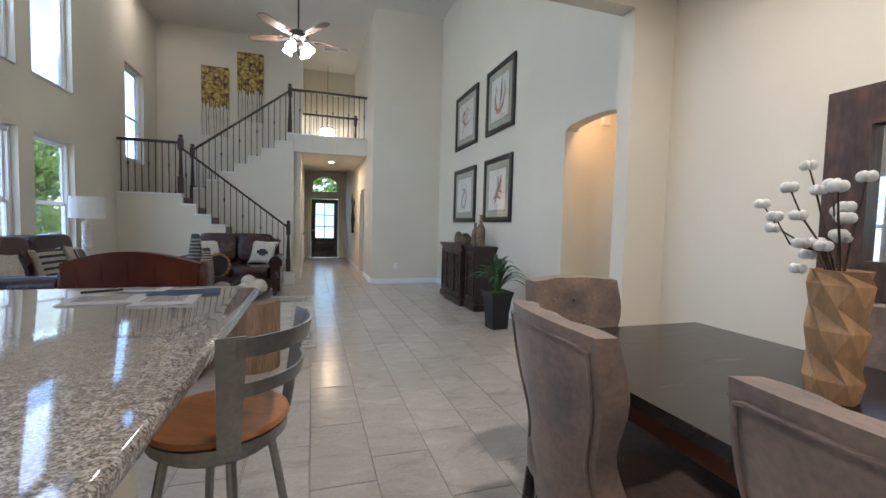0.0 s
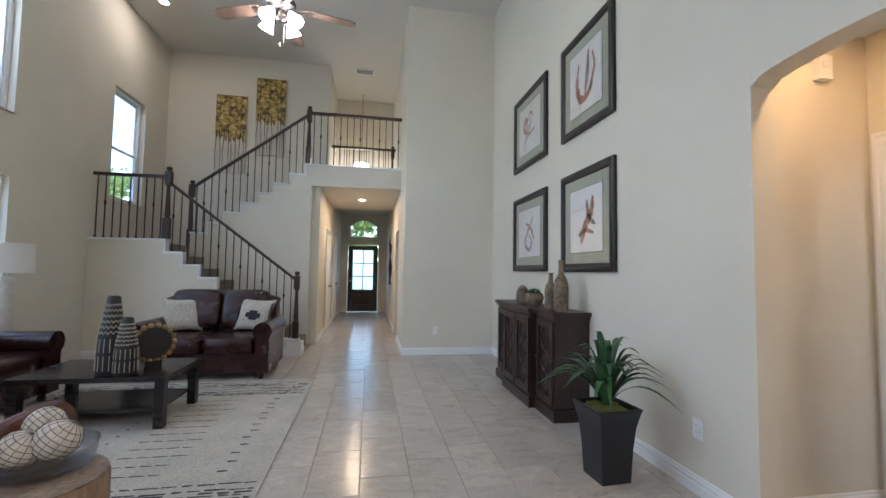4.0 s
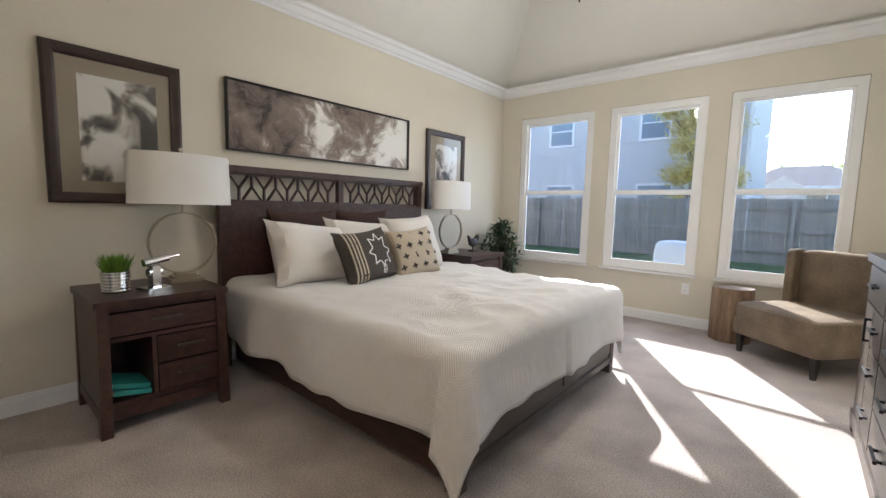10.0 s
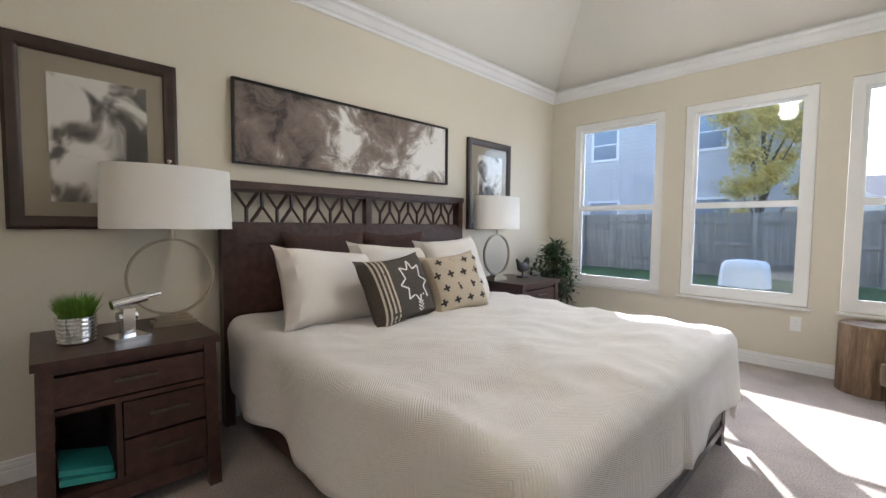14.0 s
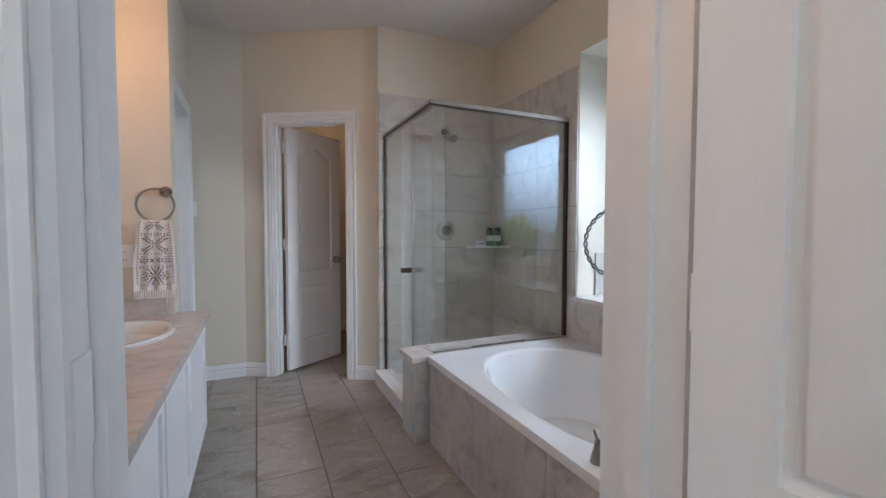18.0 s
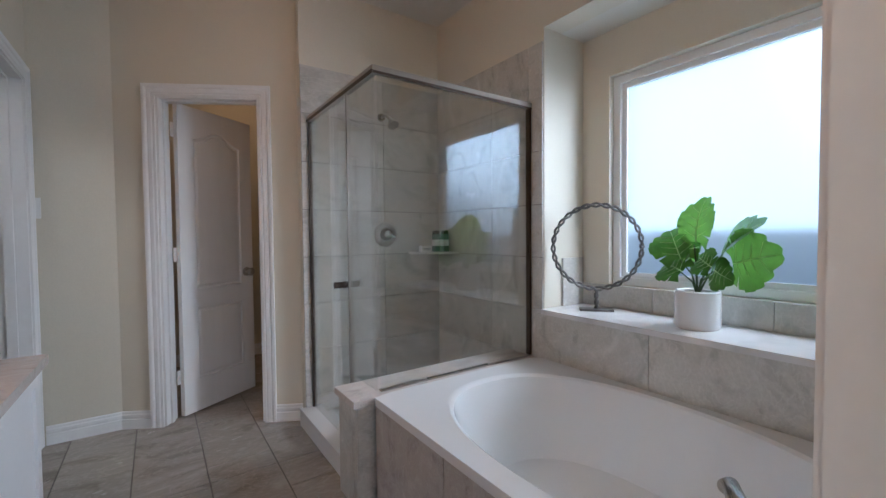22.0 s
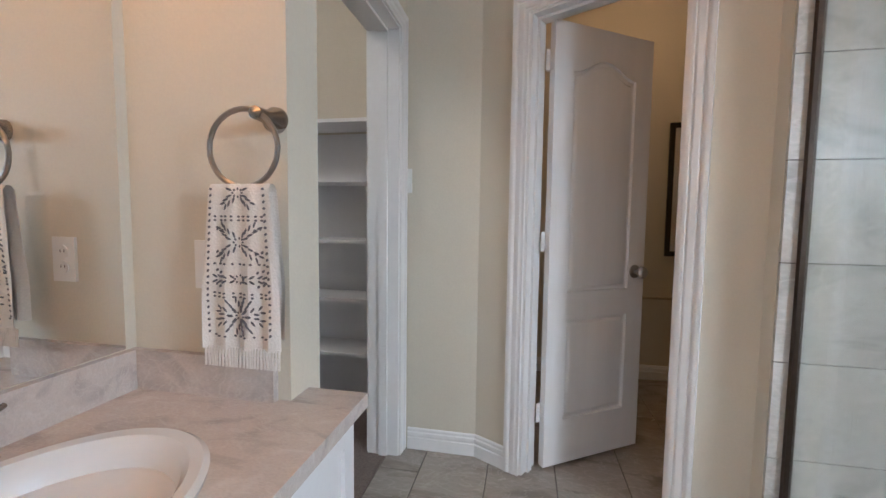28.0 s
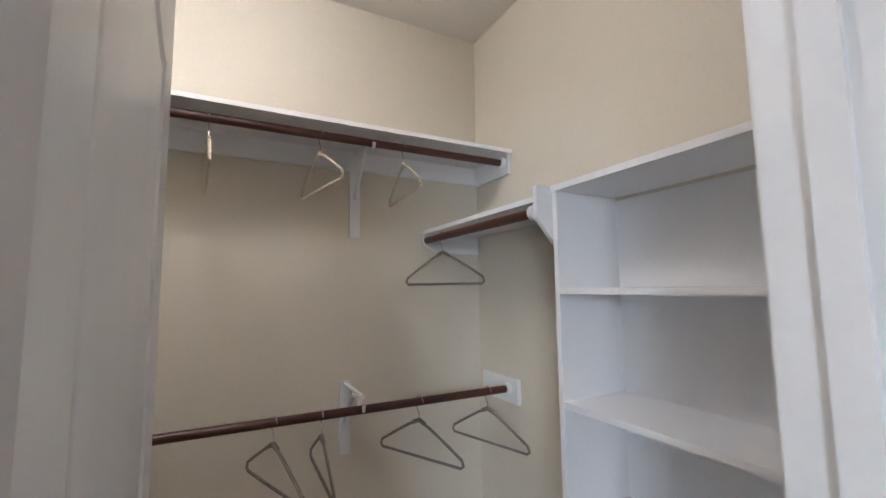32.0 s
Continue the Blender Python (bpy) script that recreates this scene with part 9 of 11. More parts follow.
# armchair with its back to the kitchen
ac = thing("armchair", "large red-brown leather armchair with rolled arms and turned feet", "armchair", pose(-0.235, 4.25, 0, 0, 0, 180))
part("base", boxes((-0.34, 0.34, -0.86, -0.05, 0.09, 0.32), bevel=0.03, segments=2), M_LEATHER2, ac)
part("seat_cushion", cushion(bmesh.new(), 0, -0.50, 0.40, 0.60, 0.68, 0.20, 0.3, 32, 12), M_LEATHER2, ac)
bm = bmesh.new()
prev = None
rows = []
for j in range(11):
    f = j / 10
    row = []
    for i in range(25):
        u = -1 + 2 * i / 24
        zt = 0.90 + 0.09 * math.cos(u * math.pi / 2)
        z = 0.14 + (zt - 0.14) * f
        bow = 0.07 * (1 - u * u) + 0.04 * f
        row.append((u * (0.36 + 0.06 * f), bow, z))
    rows.append(row)
front = [[bm.verts.new(p) for p in row] for row in rows]
back = [[bm.verts.new((x, y - 0.17 - 0.04 * math.sin(math.pi * j / 10), z - 0.01)) for x, y, z in row] for j, row in enumerate(rows)]
for j in range(10):
    for i in range(24):
        bm.faces.new((front[j][i], front[j][i + 1], front[j + 1][i + 1], front[j + 1][i]))
        bm.faces.new((back[j][i], back[j + 1][i], back[j + 1][i + 1], back[j][i + 1]))
    for i in (0, 24):
        bm.faces.new((front[j][i], front[j + 1][i], back[j + 1][i], back[j][i]))
for i in range(24):
    bm.faces.new((front[10][i], front[10][i + 1], back[10][i + 1], back[10][i]))
    bm.faces.new((front[0][i], back[0][i], back[0][i + 1], front[0][i + 1]))
part("backrest", soft(bm, 0.035, 3, 60), M_LEATHER2, ac, "tall curved leather back")
for s in (-1, 1):
    part("wing", cushion(bmesh.new(), s * 0.42, -0.14, 0.70, 0.10, 0.30, 0.42, 0.6, 20, 12), M_LEATHER2, ac)
    rolled_arm(ac, s * 0.40, s, -0.90, -0.04, 0.64, M_LEATHER2, 0.095)
    for y in (-0.82, -0.03):
        part("foot", lathe(bmesh.new(), [(0.018, 0.0), (0.03, 0.02), (0.036, 0.045), (0.026, 0.06), (0.04, 0.09)], 16), M_LEATHER2, ac, at=pose(s * 0.385, y, 0))
for i in range(-2, 3):
    part("seam", tube(bmesh.new(), [(i * 0.16 * (0.9 + 0.1 * k / 8), 0.070 * (1 - (i * 0.4) ** 2) + 0.04 * k / 8 + 0.001, 0.16 + 0.095 * k * (0.92 + 0.07 * math.cos(i * 0.7))) for k in range(9)], 0.004, 5), M_LEATHER2, ac)

# coffee table with carved vases
ct = thing("coffee_table", "low black-brown wooden coffee table on the rug", "coffee table", pose(-0.48, 6.84, 0.013))
part("top", boxes((-0.55, 0.55, -0.36, 0.36, 0.37, 0.41), bevel=0.005), M_DARKW, ct)
part("shelf", boxes((-0.48, 0.48, -0.29, 0.29, 0.12, 0.145), bevel=0.004), M_DARKW, ct)
for x in (-0.50, 0.50):
    for y in (-0.31, 0.31):
        part("leg", boxes((x - 0.035, x + 0.035, y - 0.035, y + 0.035, 0, 0.37), bevel=0.004), M_DARKW, ct)
M_ETCH = paint("pale carved lines", (0.50, 0.45, 0.36), 0.8)
M_VASEB = paint("black carved wood", (0.015, 0.013, 0.012), 0.5)


def carved_vase(x, y, z, h, r0, r1, label):
    d = thing("carved_vase", label, "vase", pose(x, y, z), "carved vases")
    part("body", lathe(bmesh.new(), [(0.001, 0), (r0 * 0.9, 0), (r0, 0.02), (r0 * 0.96, h * 0.4), (r1, h - 0.01), (r1 * 0.8, h), (r1 * 0.7, h - 0.04), (0.001, h - 0.05)], 28, cap=False), M_VASEB, d)
    bm = bmesh.new()
    def at(a, f):
        rr = (r0 + (r0 * 0.96 - r0) * f / 0.4 if f < 0.4 else r0 * 0.96 + (r1 - r0 * 0.96) * (f - 0.4) / 0.6) + 0.0015
        return (rr * math.cos(a), rr * math.sin(a), f * h)
    n = 16
    for i in range(n):
        a = 2 * math.pi * i / n
        for f0, f1 in ((0.06, 0.25), (0.29, 0.46)):
            tube(bm, [at(a, f0), at(a, (f0 + f1) / 2), at(a, f1)], 0.0035, 4)
        for k in range(6):
            f = 0.52 + 0.07 * k
            b = a + math.pi / n
            c = a + 2 * math.pi / n
            tube(bm, [at(a, f + 0.035), at(b, f)], 0.003, 4)
            tube(bm, [at(b, f), at(c, f + 0.035)], 0.003, 4)
    part("carving", bm, M_ETCH, d, "pale chevrons and bars")


carved_vase(-0.40, 6.62, 0.424, 0.62, 0.10, 0.045, "tall black carved vase with pale chevrons on the coffee table")
carved_vase(-0.27, 6.58, 0.424, 0.45, 0.085, 0.04, "shorter black carved vase with pale chevrons on the coffee table")
dk = thing("disc_ornament", "round black and gold scalloped disc ornament on the coffee table", "ornament", pose(-0.20, 6.86, 0.424, 0, 0, 35))
part("disc", lathe(bmesh.new(), [(0.001, -0.02), (0.13, -0.018), (0.15, 0.0), (0.13, 0.018), (0.001, 0.02)], 32, cap=False), M_VASEB, dk, at=pose(0, 0, 0.20, 90, 0, 0))
for i in range(18):
    a = 2 * math.pi * i / 18
    part("scallop", cushion(bmesh.new(), 0.15 * math.cos(a), 0.0, 0.20 + 0.15 * math.sin(a), 0.05, 0.045, 0.05, 0.9, 10, 6), paint("gilt wood", (0.30, 0.19, 0.07), 0.5, 0.2) if i == 0 else bpy.data.materials["gilt wood"], dk, "gilt scalloped edge" if i == 0 else "")
part("stand", boxes((-0.06, 0.06, -0.03, 0.03, 0, 0.05), bevel=0.004), M_VASEB, dk)
tb = thing("throw_blanket", "cream woven throw over the armchair's arm", "blanket", pose(-0.72, 4.75, 0))
bm = bmesh.new()
rows = []
for i in range(13):
    y = 0.28 + 0.40 * i / 12
    row = []
    for j in range(15):
        a = math.pi * (j / 14) * 1.0
        x, z = 0.095 - 0.125 * math.cos(a), 0.545 + 0.115 * math.sin(a)
        if j in (0, 14):
            z -= 0.16
        row.append(bm.verts.new((x, y + 0.012 * math.sin(j * 0.8), z + 0.006 * math.sin(i * 1.7 + j))))
    rows.append(row)
for a, b in zip(rows, rows[1:]):
    for j in range(14):
        bm.faces.new((a[j], a[j + 1], b[j + 1], b[j]))
bmesh.ops.solidify(bm, geom=bm.faces[:], thickness=0.008)
part("cloth", bm, M_CREAM, tb)

# rug
rug = thing("rug", "cream woven rug with black dashed bands", "rug", pose(0, 0, 0.001))
part("weave", boxes((-1.45, 1.03, 4.91, 7.91, 0, 0.010), bevel=0.004), paint("cream rug wool", (0.56, 0.52, 0.45), 0.97, coarse=0.08, fine=0.25, scale=3, grain=150, bump=0.7), rug)
bm = bmesh.new()
rng = random.Random(12)


def dash(x, y, l, w):
    v = [bm.verts.new(p) for p in ((x, y - w, 0.0118), (x + l * 0.5, y - w * rng.uniform(0.6, 1.2), 0.0118), (x + l, y - w * 0.7, 0.0118), (x + l, y + w * 0.7, 0.0118), (x + l * 0.5, y + w * rng.uniform(0.6, 1.2), 0.0118), (x, y + w, 0.0118))]
    bm.faces.new(v)


for band0, band1 in ((4.96, 5.54), (7.36, 7.86)):
    y = band0
    while y < band1:
        gap = 0.02 if rng.random() < 0.8 else 0.06
        x = -1.42
        while x < 0.97:
            l = rng.uniform(0.03, 0.14)
            if rng.random() < 0.8:
                dash(x, y + rng.uniform(-0.006, 0.006), min(l, 1.0 - x), rng.uniform(0.007, 0.013))
            x += l + rng.uniform(0.008, 0.03)
        y += gap + 0.012
for i in range(12):
    y = 5.70 + 0.135 * i
    dash(0.72 + 0.02 * (i % 2), y, 0.06, 0.012)
    for x in (-1.2, -0.7, -0.2):
        dash(x, y, 0.02, 0.01)
    x = 0.02
    while x < 0.40:
        l = rng.uniform(0.05, 0.12)
        dash(x, y, l, 0.007)
        x += l + 0.02
tagged(part("woven_dashes", bm, M_STRIPE, rug, "black woven dashes", smooth=False), "black woven dashes", "", kind="stuff")

# stump table with a bowl of balls
log_stool("tall natural wood stump table beside the armchair", 0.52, 4.50, 0.215, 0.555, paint("split log", (0.36, 0.24, 0.15), 0.65, coarse=0.3, fine=0.2, scale=5, grain=30, bump=0.3, stretch=(3, 3, 0.3), second=(0.22, 0.14, 0.085)), 20, 3)
gb = thing("glass_bowl", "smoked glass bowl on the stump table", "bowl", pose(0.50, 4.56, 0.560))
part("bowl", lathe(bmesh.new(), [(0.001, 0.0), (0.12, 0.0), (0.155, 0.02), (0.165, 0.085), (0.161, 0.085), (0.150, 0.024), (0.118, 0.006), (0.001, 0.006)], 36, cap=False), glass("smoked glass", (0.80, 0.80, 0.81)), gb)
M_BALL = paint("white carved ball", (0.72, 0.68, 0.60), 0.7, coarse=0.1, fine=0.1, scale=20, grain=60)
M_NET = paint("ball line", (0.10, 0.085, 0.07), 0.8)
for k, (x, y, z, r) in enumerate(((-0.045, -0.03, 0.085, 0.066), (0.055, -0.005, 0.105, 0.070), (-0.03, 0.06, 0.14, 0.062))):
    bl = thing("decor_ball", "white decorative ball with fine dark lines in the glass bowl", "ornament", pose(0.50 + x, 4.56 + y, 0.56 + z, 20 * k, 35, 50 * k), "balls in the bowl")
    part("ball", cushion(bmesh.new(), 0, 0, 0, 2 * r, 2 * r, 2 * r, 1.0, 24, 14), M_BALL, bl)
    bm = bmesh.new()
    for i in range(-3, 4):
        zz, q = i * r / 4, []
        rr = math.sqrt(max(1e-6, (r + 0.0005) ** 2 - zz * zz))
        tube(bm, [(rr * math.cos(a), rr * math.sin(a), zz) for a in (2 * math.pi * j / 24 for j in range(24))], 0.0012, 4, closed=True)
    for j in range(7):
        a = math.pi * j / 7
        tube(bm, [((r + 0.0005) * math.cos(b) * math.cos(a), (r + 0.0005) * math.cos(b) * math.sin(a), (r + 0.0005) * math.sin(b)) for b in (2 * math.pi * i / 24 for i in range(24))], 0.0012, 4, closed=True)
    part("line_pattern", bm, M_NET, bl, "fine dark lines")


# end tables and drum lamps
def end_table(x0, x1, y0, y1, label):
    d = thing("end_table", label, "side table", pose((x0 + x1) / 2, (y0 + y1) / 2, 0), "dark end tables")
    a, b = (x1 - x0) / 2, (y1 - y0) / 2
    part("top", boxes((-a, a, -b, b, 0.52, 0.56), bevel=0.004), M_DARKW, d)
    part("apron", boxes((-a + 0.04, a - 0.04, -b + 0.04, b - 0.04, 0.45, 0.519)), M_DARKW, d)
    for x in (-a + 0.045, a - 0.045):
        for y in (-b + 0.045, b - 0.045):
            part("leg", boxes((x - 0.025, x + 0.025, y - 0.025, y + 0.025, 0, 0.449), bevel=0.003), M_DARKW, d)


end_table(-2.20, -1.60, 4.80, 5.40, "dark wooden end table beside the sofa")
end_table(-2.22, -1.72, 7.56, 8.04, "dark wooden end table in the sofa corner")


def drum_lamp(x, y, z, h, r, label, material):
    d = thing("drum_lamp", label, "lamp", pose(x, y, z), "drum table lamps")
    part("foot", lathe(bmesh.new(), [(0.001, 0), (0.085, 0), (0.085, 0.018), (0.07, 0.024), (0.001, 0.024)], 28, cap=False), M_DARKW, d)
    bm = bmesh.new()
    prof = [(0.06, 0.024)]
    for i in range(12):
        zz = 0.03 + (h - 0.38) * i / 12
        prof += [(0.066, zz), (0.070, zz + 0.012), (0.066, zz + 0.022)]
    lathe(bm, prof + [(0.05, h - 0.34), (0.012, h - 0.33), (0.012, h - 0.20)], 28)
    part("column", bm, material, d, "ribbed column")
    part("shade", lathe(bmesh.new(), [(r, h - 0.30), (r + 0.004, h - 0.30), (r * 0.97, h), (r * 0.95, h), (r, h - 0.30)], 40, cap=False), M_SHADE, d, "pale drum shade")
    part("spider", boxes((-r * 0.96, r * 0.96, -0.003, 0.003, h - 0.02, h - 0.015), (-0.005, 0.005, -0.005, 0.005, h - 0.21, h - 0.015)), M_METAL, d)


drum_lamp(-1.98, 5.08, 0.56, 0.94, 0.22, "table lamp with a ribbed tan column and pale drum shade, unlit", paint("tan ceramic", (0.30, 0.25, 0.18), 0.5, coarse=0.2, fine=0.1))
drum_lamp(-1.99, 7.76, 0.56, 0.94, 0.20, "table lamp with a ribbed white column and pale drum shade, unlit", paint("white ceramic", (0.62, 0.59, 0.54), 0.4, coarse=0.1))
lf = thing("leaf_ornament", "black cut-out leaf ornament on a small base", "ornament", pose(-1.80, 5.26, 0.56, 0, 0, -50))
part("base", boxes((-0.09, 0.09, -0.04, 0.04, 0, 0.02), bevel=0.003), M_IRON, lf)
bm = bmesh.new()
edge = [(0.085 * math.sin(math.pi * f) ** 0.8, 0.08 + 0.40 * f) for f in (i / 14 for i in range(15))]
tube(bm, [(x, 0, z) for x, z in edge] + [(-x, 0, z) for x, z in edge[-2:0:-1]], 0.009, 6, closed=True)
rod(bm, (0, 0, 0.018), (0, 0, 0.47), 0.007)
for i in range(8):
    f = 0.12 + 0.095 * i
    w = 0.085 * math.sin(math.pi * min(1, f + 0.10)) ** 0.8
    for s in (1, -1):
        rod(bm, (0, 0, 0.08 + 0.40 * f), (s * w, 0, 0.08 + 0.40 * (f + 0.10)), 0.005, 6)
part("leaf", bm, M_IRON, lf)

# ---- kitchen island, stool, dining ----
def granite():
    m = bpy.data.materials.new("speckled granite")
    m.use_nodes = True
    nodes, links = m.node_tree.nodes, m.node_tree.links
    b = nodes["Principled BSDF"]
    co = nodes.new("ShaderNodeTexCoord")
    v = nodes.new("ShaderNodeTexVoronoi")
    v.inputs["Scale"].default_value = 260
    n = nodes.new("ShaderNodeTexNoise")
    n.inputs["Scale"].default_value, n.inputs["Detail"].default_value = 60, 6
    r = nodes.new("ShaderNodeValToRGB")
    stops = [(0.0, (0.035, 0.028, 0.025)), (0.30, (0.085, 0.075, 0.07)), (0.47, (0.19, 0.17, 0.15)), (0.60, (0.30, 0.275, 0.25)), (0.85, (0.46, 0.44, 0.41))]
    while len(r.color_ramp.elements) < len(stops):
        r.color_ramp.elements.new(0.5)
    for e, (p, c) in zip(r.color_ramp.elements, stops):
        e.position, e.color = p, (*c, 1)
    sep = nodes.new("ShaderNodeSeparateColor")
    links.new(co.outputs["Object"], v.inputs["Vector"])
    links.new(co.outputs["Object"], n.inputs["Vector"])
    links.new(v.outputs["Color"], sep.inputs[0])
    mx = nodes.new("ShaderNodeMix")
    mx.inputs[0].default_value = 0.55
    links.new(sep.outputs[0], mx.inputs[2])
    links.new(n.outputs["Fac"], mx.inputs[3])
    links.new(mx.outputs[0], r.inputs["Fac"])
    links.new(r.outputs[0], b.inputs["Base Color"])
    b.inputs["Roughness"].default_value = 0.07
    b.inputs["Coat Weight"].default_value = 0.5
    b.inputs["Coat Roughness"].default_value = 0.03
    return m


M_GRANITE = granite()
isl = thing("kitchen_island", "kitchen island base with pale painted panels", "island", pose(0, 0, 0))
part("body", boxes((-0.85, 0.36, -0.9, 2.52, 0.10, 0.879), bevel=0.004), M_WALL, isl)
part("toe_kick", boxes((-0.79, 0.36, -0.84, 2.48, 0.0, 0.099)), M_TRIM, isl)
for y in (-0.4, 0.5, 1.4):
    part("panel", boxes((0.361, 0.372, y, y + 0.82, 0.14, 0.84), bevel=0.003), M_WALL, isl)
part("panel", boxes((-0.80, 0.30, 2.521, 2.532, 0.14, 0.84), bevel=0.003), M_WALL, isl)
tp = thing("island_countertop", "polished brown speckled granite countertop with rounded corners", "countertop", pose(0, 0, 0.880))
bm = boxes((-1.15, 0.75, -1.2, 2.89, 0, 0.04))
vert = [e for e in bm.edges if abs(e.verts[0].co.z - e.verts[1].co.z) > 0.01]
bmesh.ops.bevel(bm, geom=vert, offset=0.07, segments=6, affect="EDGES")
part("slab", soft(bm, 0.012, 3, 50), M_GRANITE, tp)
M_SHEET = paint("printed paper", (0.78, 0.77, 0.74), 0.7, coarse=0.05, fine=0.08, scale=12, grain=70)


def sheet(name, label, x, y, z, turn, w, h, material, cat="paper", text=True):
    d = thing(name, label, cat, pose(x, y, z, 0, 0, turn))
    bm = bmesh.new()
    n = 6
    top_ = [[bm.verts.new((-w / 2 + w * i / n, -h / 2 + h * j / n, 0.002 + 0.003 * math.sin(i * 0.9) ** 2)) for i in range(n + 1)] for j in range(n + 1)]
    for j in range(n):
        for i in range(n):
            bm.faces.new((top_[j][i], top_[j][i + 1], top_[j + 1][i + 1], top_[j + 1][i]))
    bmesh.ops.solidify(bm, geom=bm.faces[:], thickness=0.0012)
    part("page", bm, material, d)
    if text:
        part("fine_print", boxes(*[(-w * 0.38, w * 0.30, h * (0.34 - 0.09 * k), h * (0.36 - 0.09 * k), 0.0056, 0.0062) for k in range(7)]), M_NET, d, "grey lines of small print")
    return d


sheet("brochure", "open white brochure on the granite island", 0.26, 2.56, 0.920, 8, 0.24, 0.20, M_SHEET)
sheet("brochure", "open white brochure on the granite island", 0.47, 2.51, 0.921, 4, 0.20, 0.20, M_SHEET)
sheet("folder", "dark blue folder on the granite island", 0.45, 2.70, 0.920, 6, 0.32, 0.14, paint("blue card", (0.035, 0.085, 0.17), 0.45), "folder", False)
sheet("brochure", "white printed sheet on the blue folder", 0.30, 2.76, 0.925, -6, 0.22, 0.12, M_SHEET)
pen = thing("pen", "dark blue pen on the granite island", "pen", pose(0.20, 2.70, 0.934, 0, 0, 30))
part("barrel", rod(bmesh.new(), (-0.07, 0, 0), (0.06, 0, 0), 0.005), M_STRIPE, pen)
part("tip", tube(bmesh.new(), [(0.06, 0, 0), (0.078, 0, 0)], 0.004, 8, taper=0.001), M_METAL, pen)
bx = thing("wooden_box", "small brown wooden box on the granite island", "box", pose(-0.07, 2.22, 0.9205))
part("box_body", boxes((-0.10, 0.10, -0.06, 0.06, 0, 0.08), bevel=0.004), paint("brown box wood", (0.20, 0.13, 0.07), 0.6, fine=0.15), bx)
part("lid", boxes((-0.103, 0.103, -0.063, 0.063, 0.081, 0.10), bevel=0.004), bpy.data.materials["brown box wood"], bx)

# bar stool
M_STEEL = paint("brushed grey steel", (0.34, 0.345, 0.35), 0.38, 0.9, coarse=0.1, fine=0.1, grain=60)
M_SEATW = paint("orange-brown seat wood", (0.36, 0.155, 0.06), 0.35, coarse=0.2, fine=0.12, scale=4, grain=40, stretch=(1, 6, 6))
st = thing("bar_stool", "grey steel bar stool with a round brown wooden seat", "stool", pose(0.72, 2.12, 0, 0, 0, -24))
part("seat", lathe(bmesh.new(), [(0.001, 0.622), (0.185, 0.622), (0.197, 0.632), (0.192, 0.645), (0.12, 0.640), (0.001, 0.636)], 40, cap=False), M_SEATW, st, "dished brown wooden seat")
part("seat_ring", lathe(bmesh.new(), [(0.165, 0.588), (0.190, 0.588), (0.192, 0.621), (0.165, 0.621), (0.165, 0.588)], 40, cap=False), M_STEEL, st)
part("swivel", lathe(bmesh.new(), [(0.001, 0.555), (0.15, 0.555), (0.17, 0.57), (0.17, 0.587), (0.001, 0.587)], 32, cap=False), M_STEEL, st)
for k in range(4):
    a = radians(45 + 90 * k)
    c, s = math.cos(a), math.sin(a)
    part("leg", tube(bmesh.new(), [(0.14 * c, 0.14 * s, 0.565), (0.17 * c, 0.17 * s, 0.4), (0.24 * c, 0.24 * s, 0.0)], 0.014, 8), M_STEEL, st)
part("foot_ring", tube(bmesh.new(), [(0.205 * math.cos(a), 0.205 * math.sin(a), 0.21) for a in (2 * math.pi * i / 32 for i in range(32))], 0.010, 8, closed=True), M_STEEL, st)


def slat(a0, a1, r0, z0, z1, tilt, n=12):
    bm = bmesh.new()
    rows = []
    for i in range(n + 1):
        a = radians(a0 + (a1 - a0) * i / n)
        row = []
        for rr, z in ((r0, z0), (r0 + 0.008, z0), (r0 + tilt + 0.008, z1), (r0 + tilt, z1)):
            row.append(bm.verts.new((rr * math.cos(a), rr * math.sin(a), z)))
        rows.append(row)
    for p, q in zip(rows, rows[1:]):
        for k in range(4):
            bm.faces.new((p[k], p[(k + 1) % 4], q[(k + 1) % 4], q[k]))
    bm.faces.new(rows[0])
    bm.faces.new(rows[-1][::-1])
    return bm


part("back_slat", slat(-48, 48, 0.245, 0.875, 0.93, 0.012), M_STEEL, st)
part("back_slat", slat(-46, 46, 0.225, 0.765, 0.805, 0.008), M_STEEL, st)
for s in (-1, 1):
    part("back_post", slat(s * 50 - 8, s * 50 + 8, 0.196, 0.60, 0.935, 0.058), M_STEEL, st)

# dining table and velvet chairs
dt = thing("dining_table", "dark polished wooden dining table", "table", pose(2.375, 1.13, 0))
part("top", boxes((-0.515, 0.515, -1.25, 1.25, 0.722, 0.76), bevel=0.005), M_DARKW, dt)
part("apron", boxes((-0.44, 0.44, -1.16, 1.16, 0.63, 0.721), bevel=0.003), paint("red-brown apron wood", (0.11, 0.035, 0.018), 0.3, coarse=0.2, fine=0.1), dt)
for x in (-0.40, 0.40):
    for y in (-1.12, 1.12):
        part("leg", boxes((x - 0.045, x + 0.045, y - 0.045, y + 0.045, 0, 0.721), bevel=0.006), M_DARKW, dt)
M_TAUPE = paint("crushed taupe velvet", (0.27, 0.185, 0.135), 0.62, coarse=0.6, fine=0.15, scale=6, grain=60, bump=0.15, low=0.34, high=0.66, second=(0.125, 0.092, 0.075))
M_TAUPE.node_tree.nodes["Principled BSDF"].inputs["Sheen Weight"].default_value = 0.22


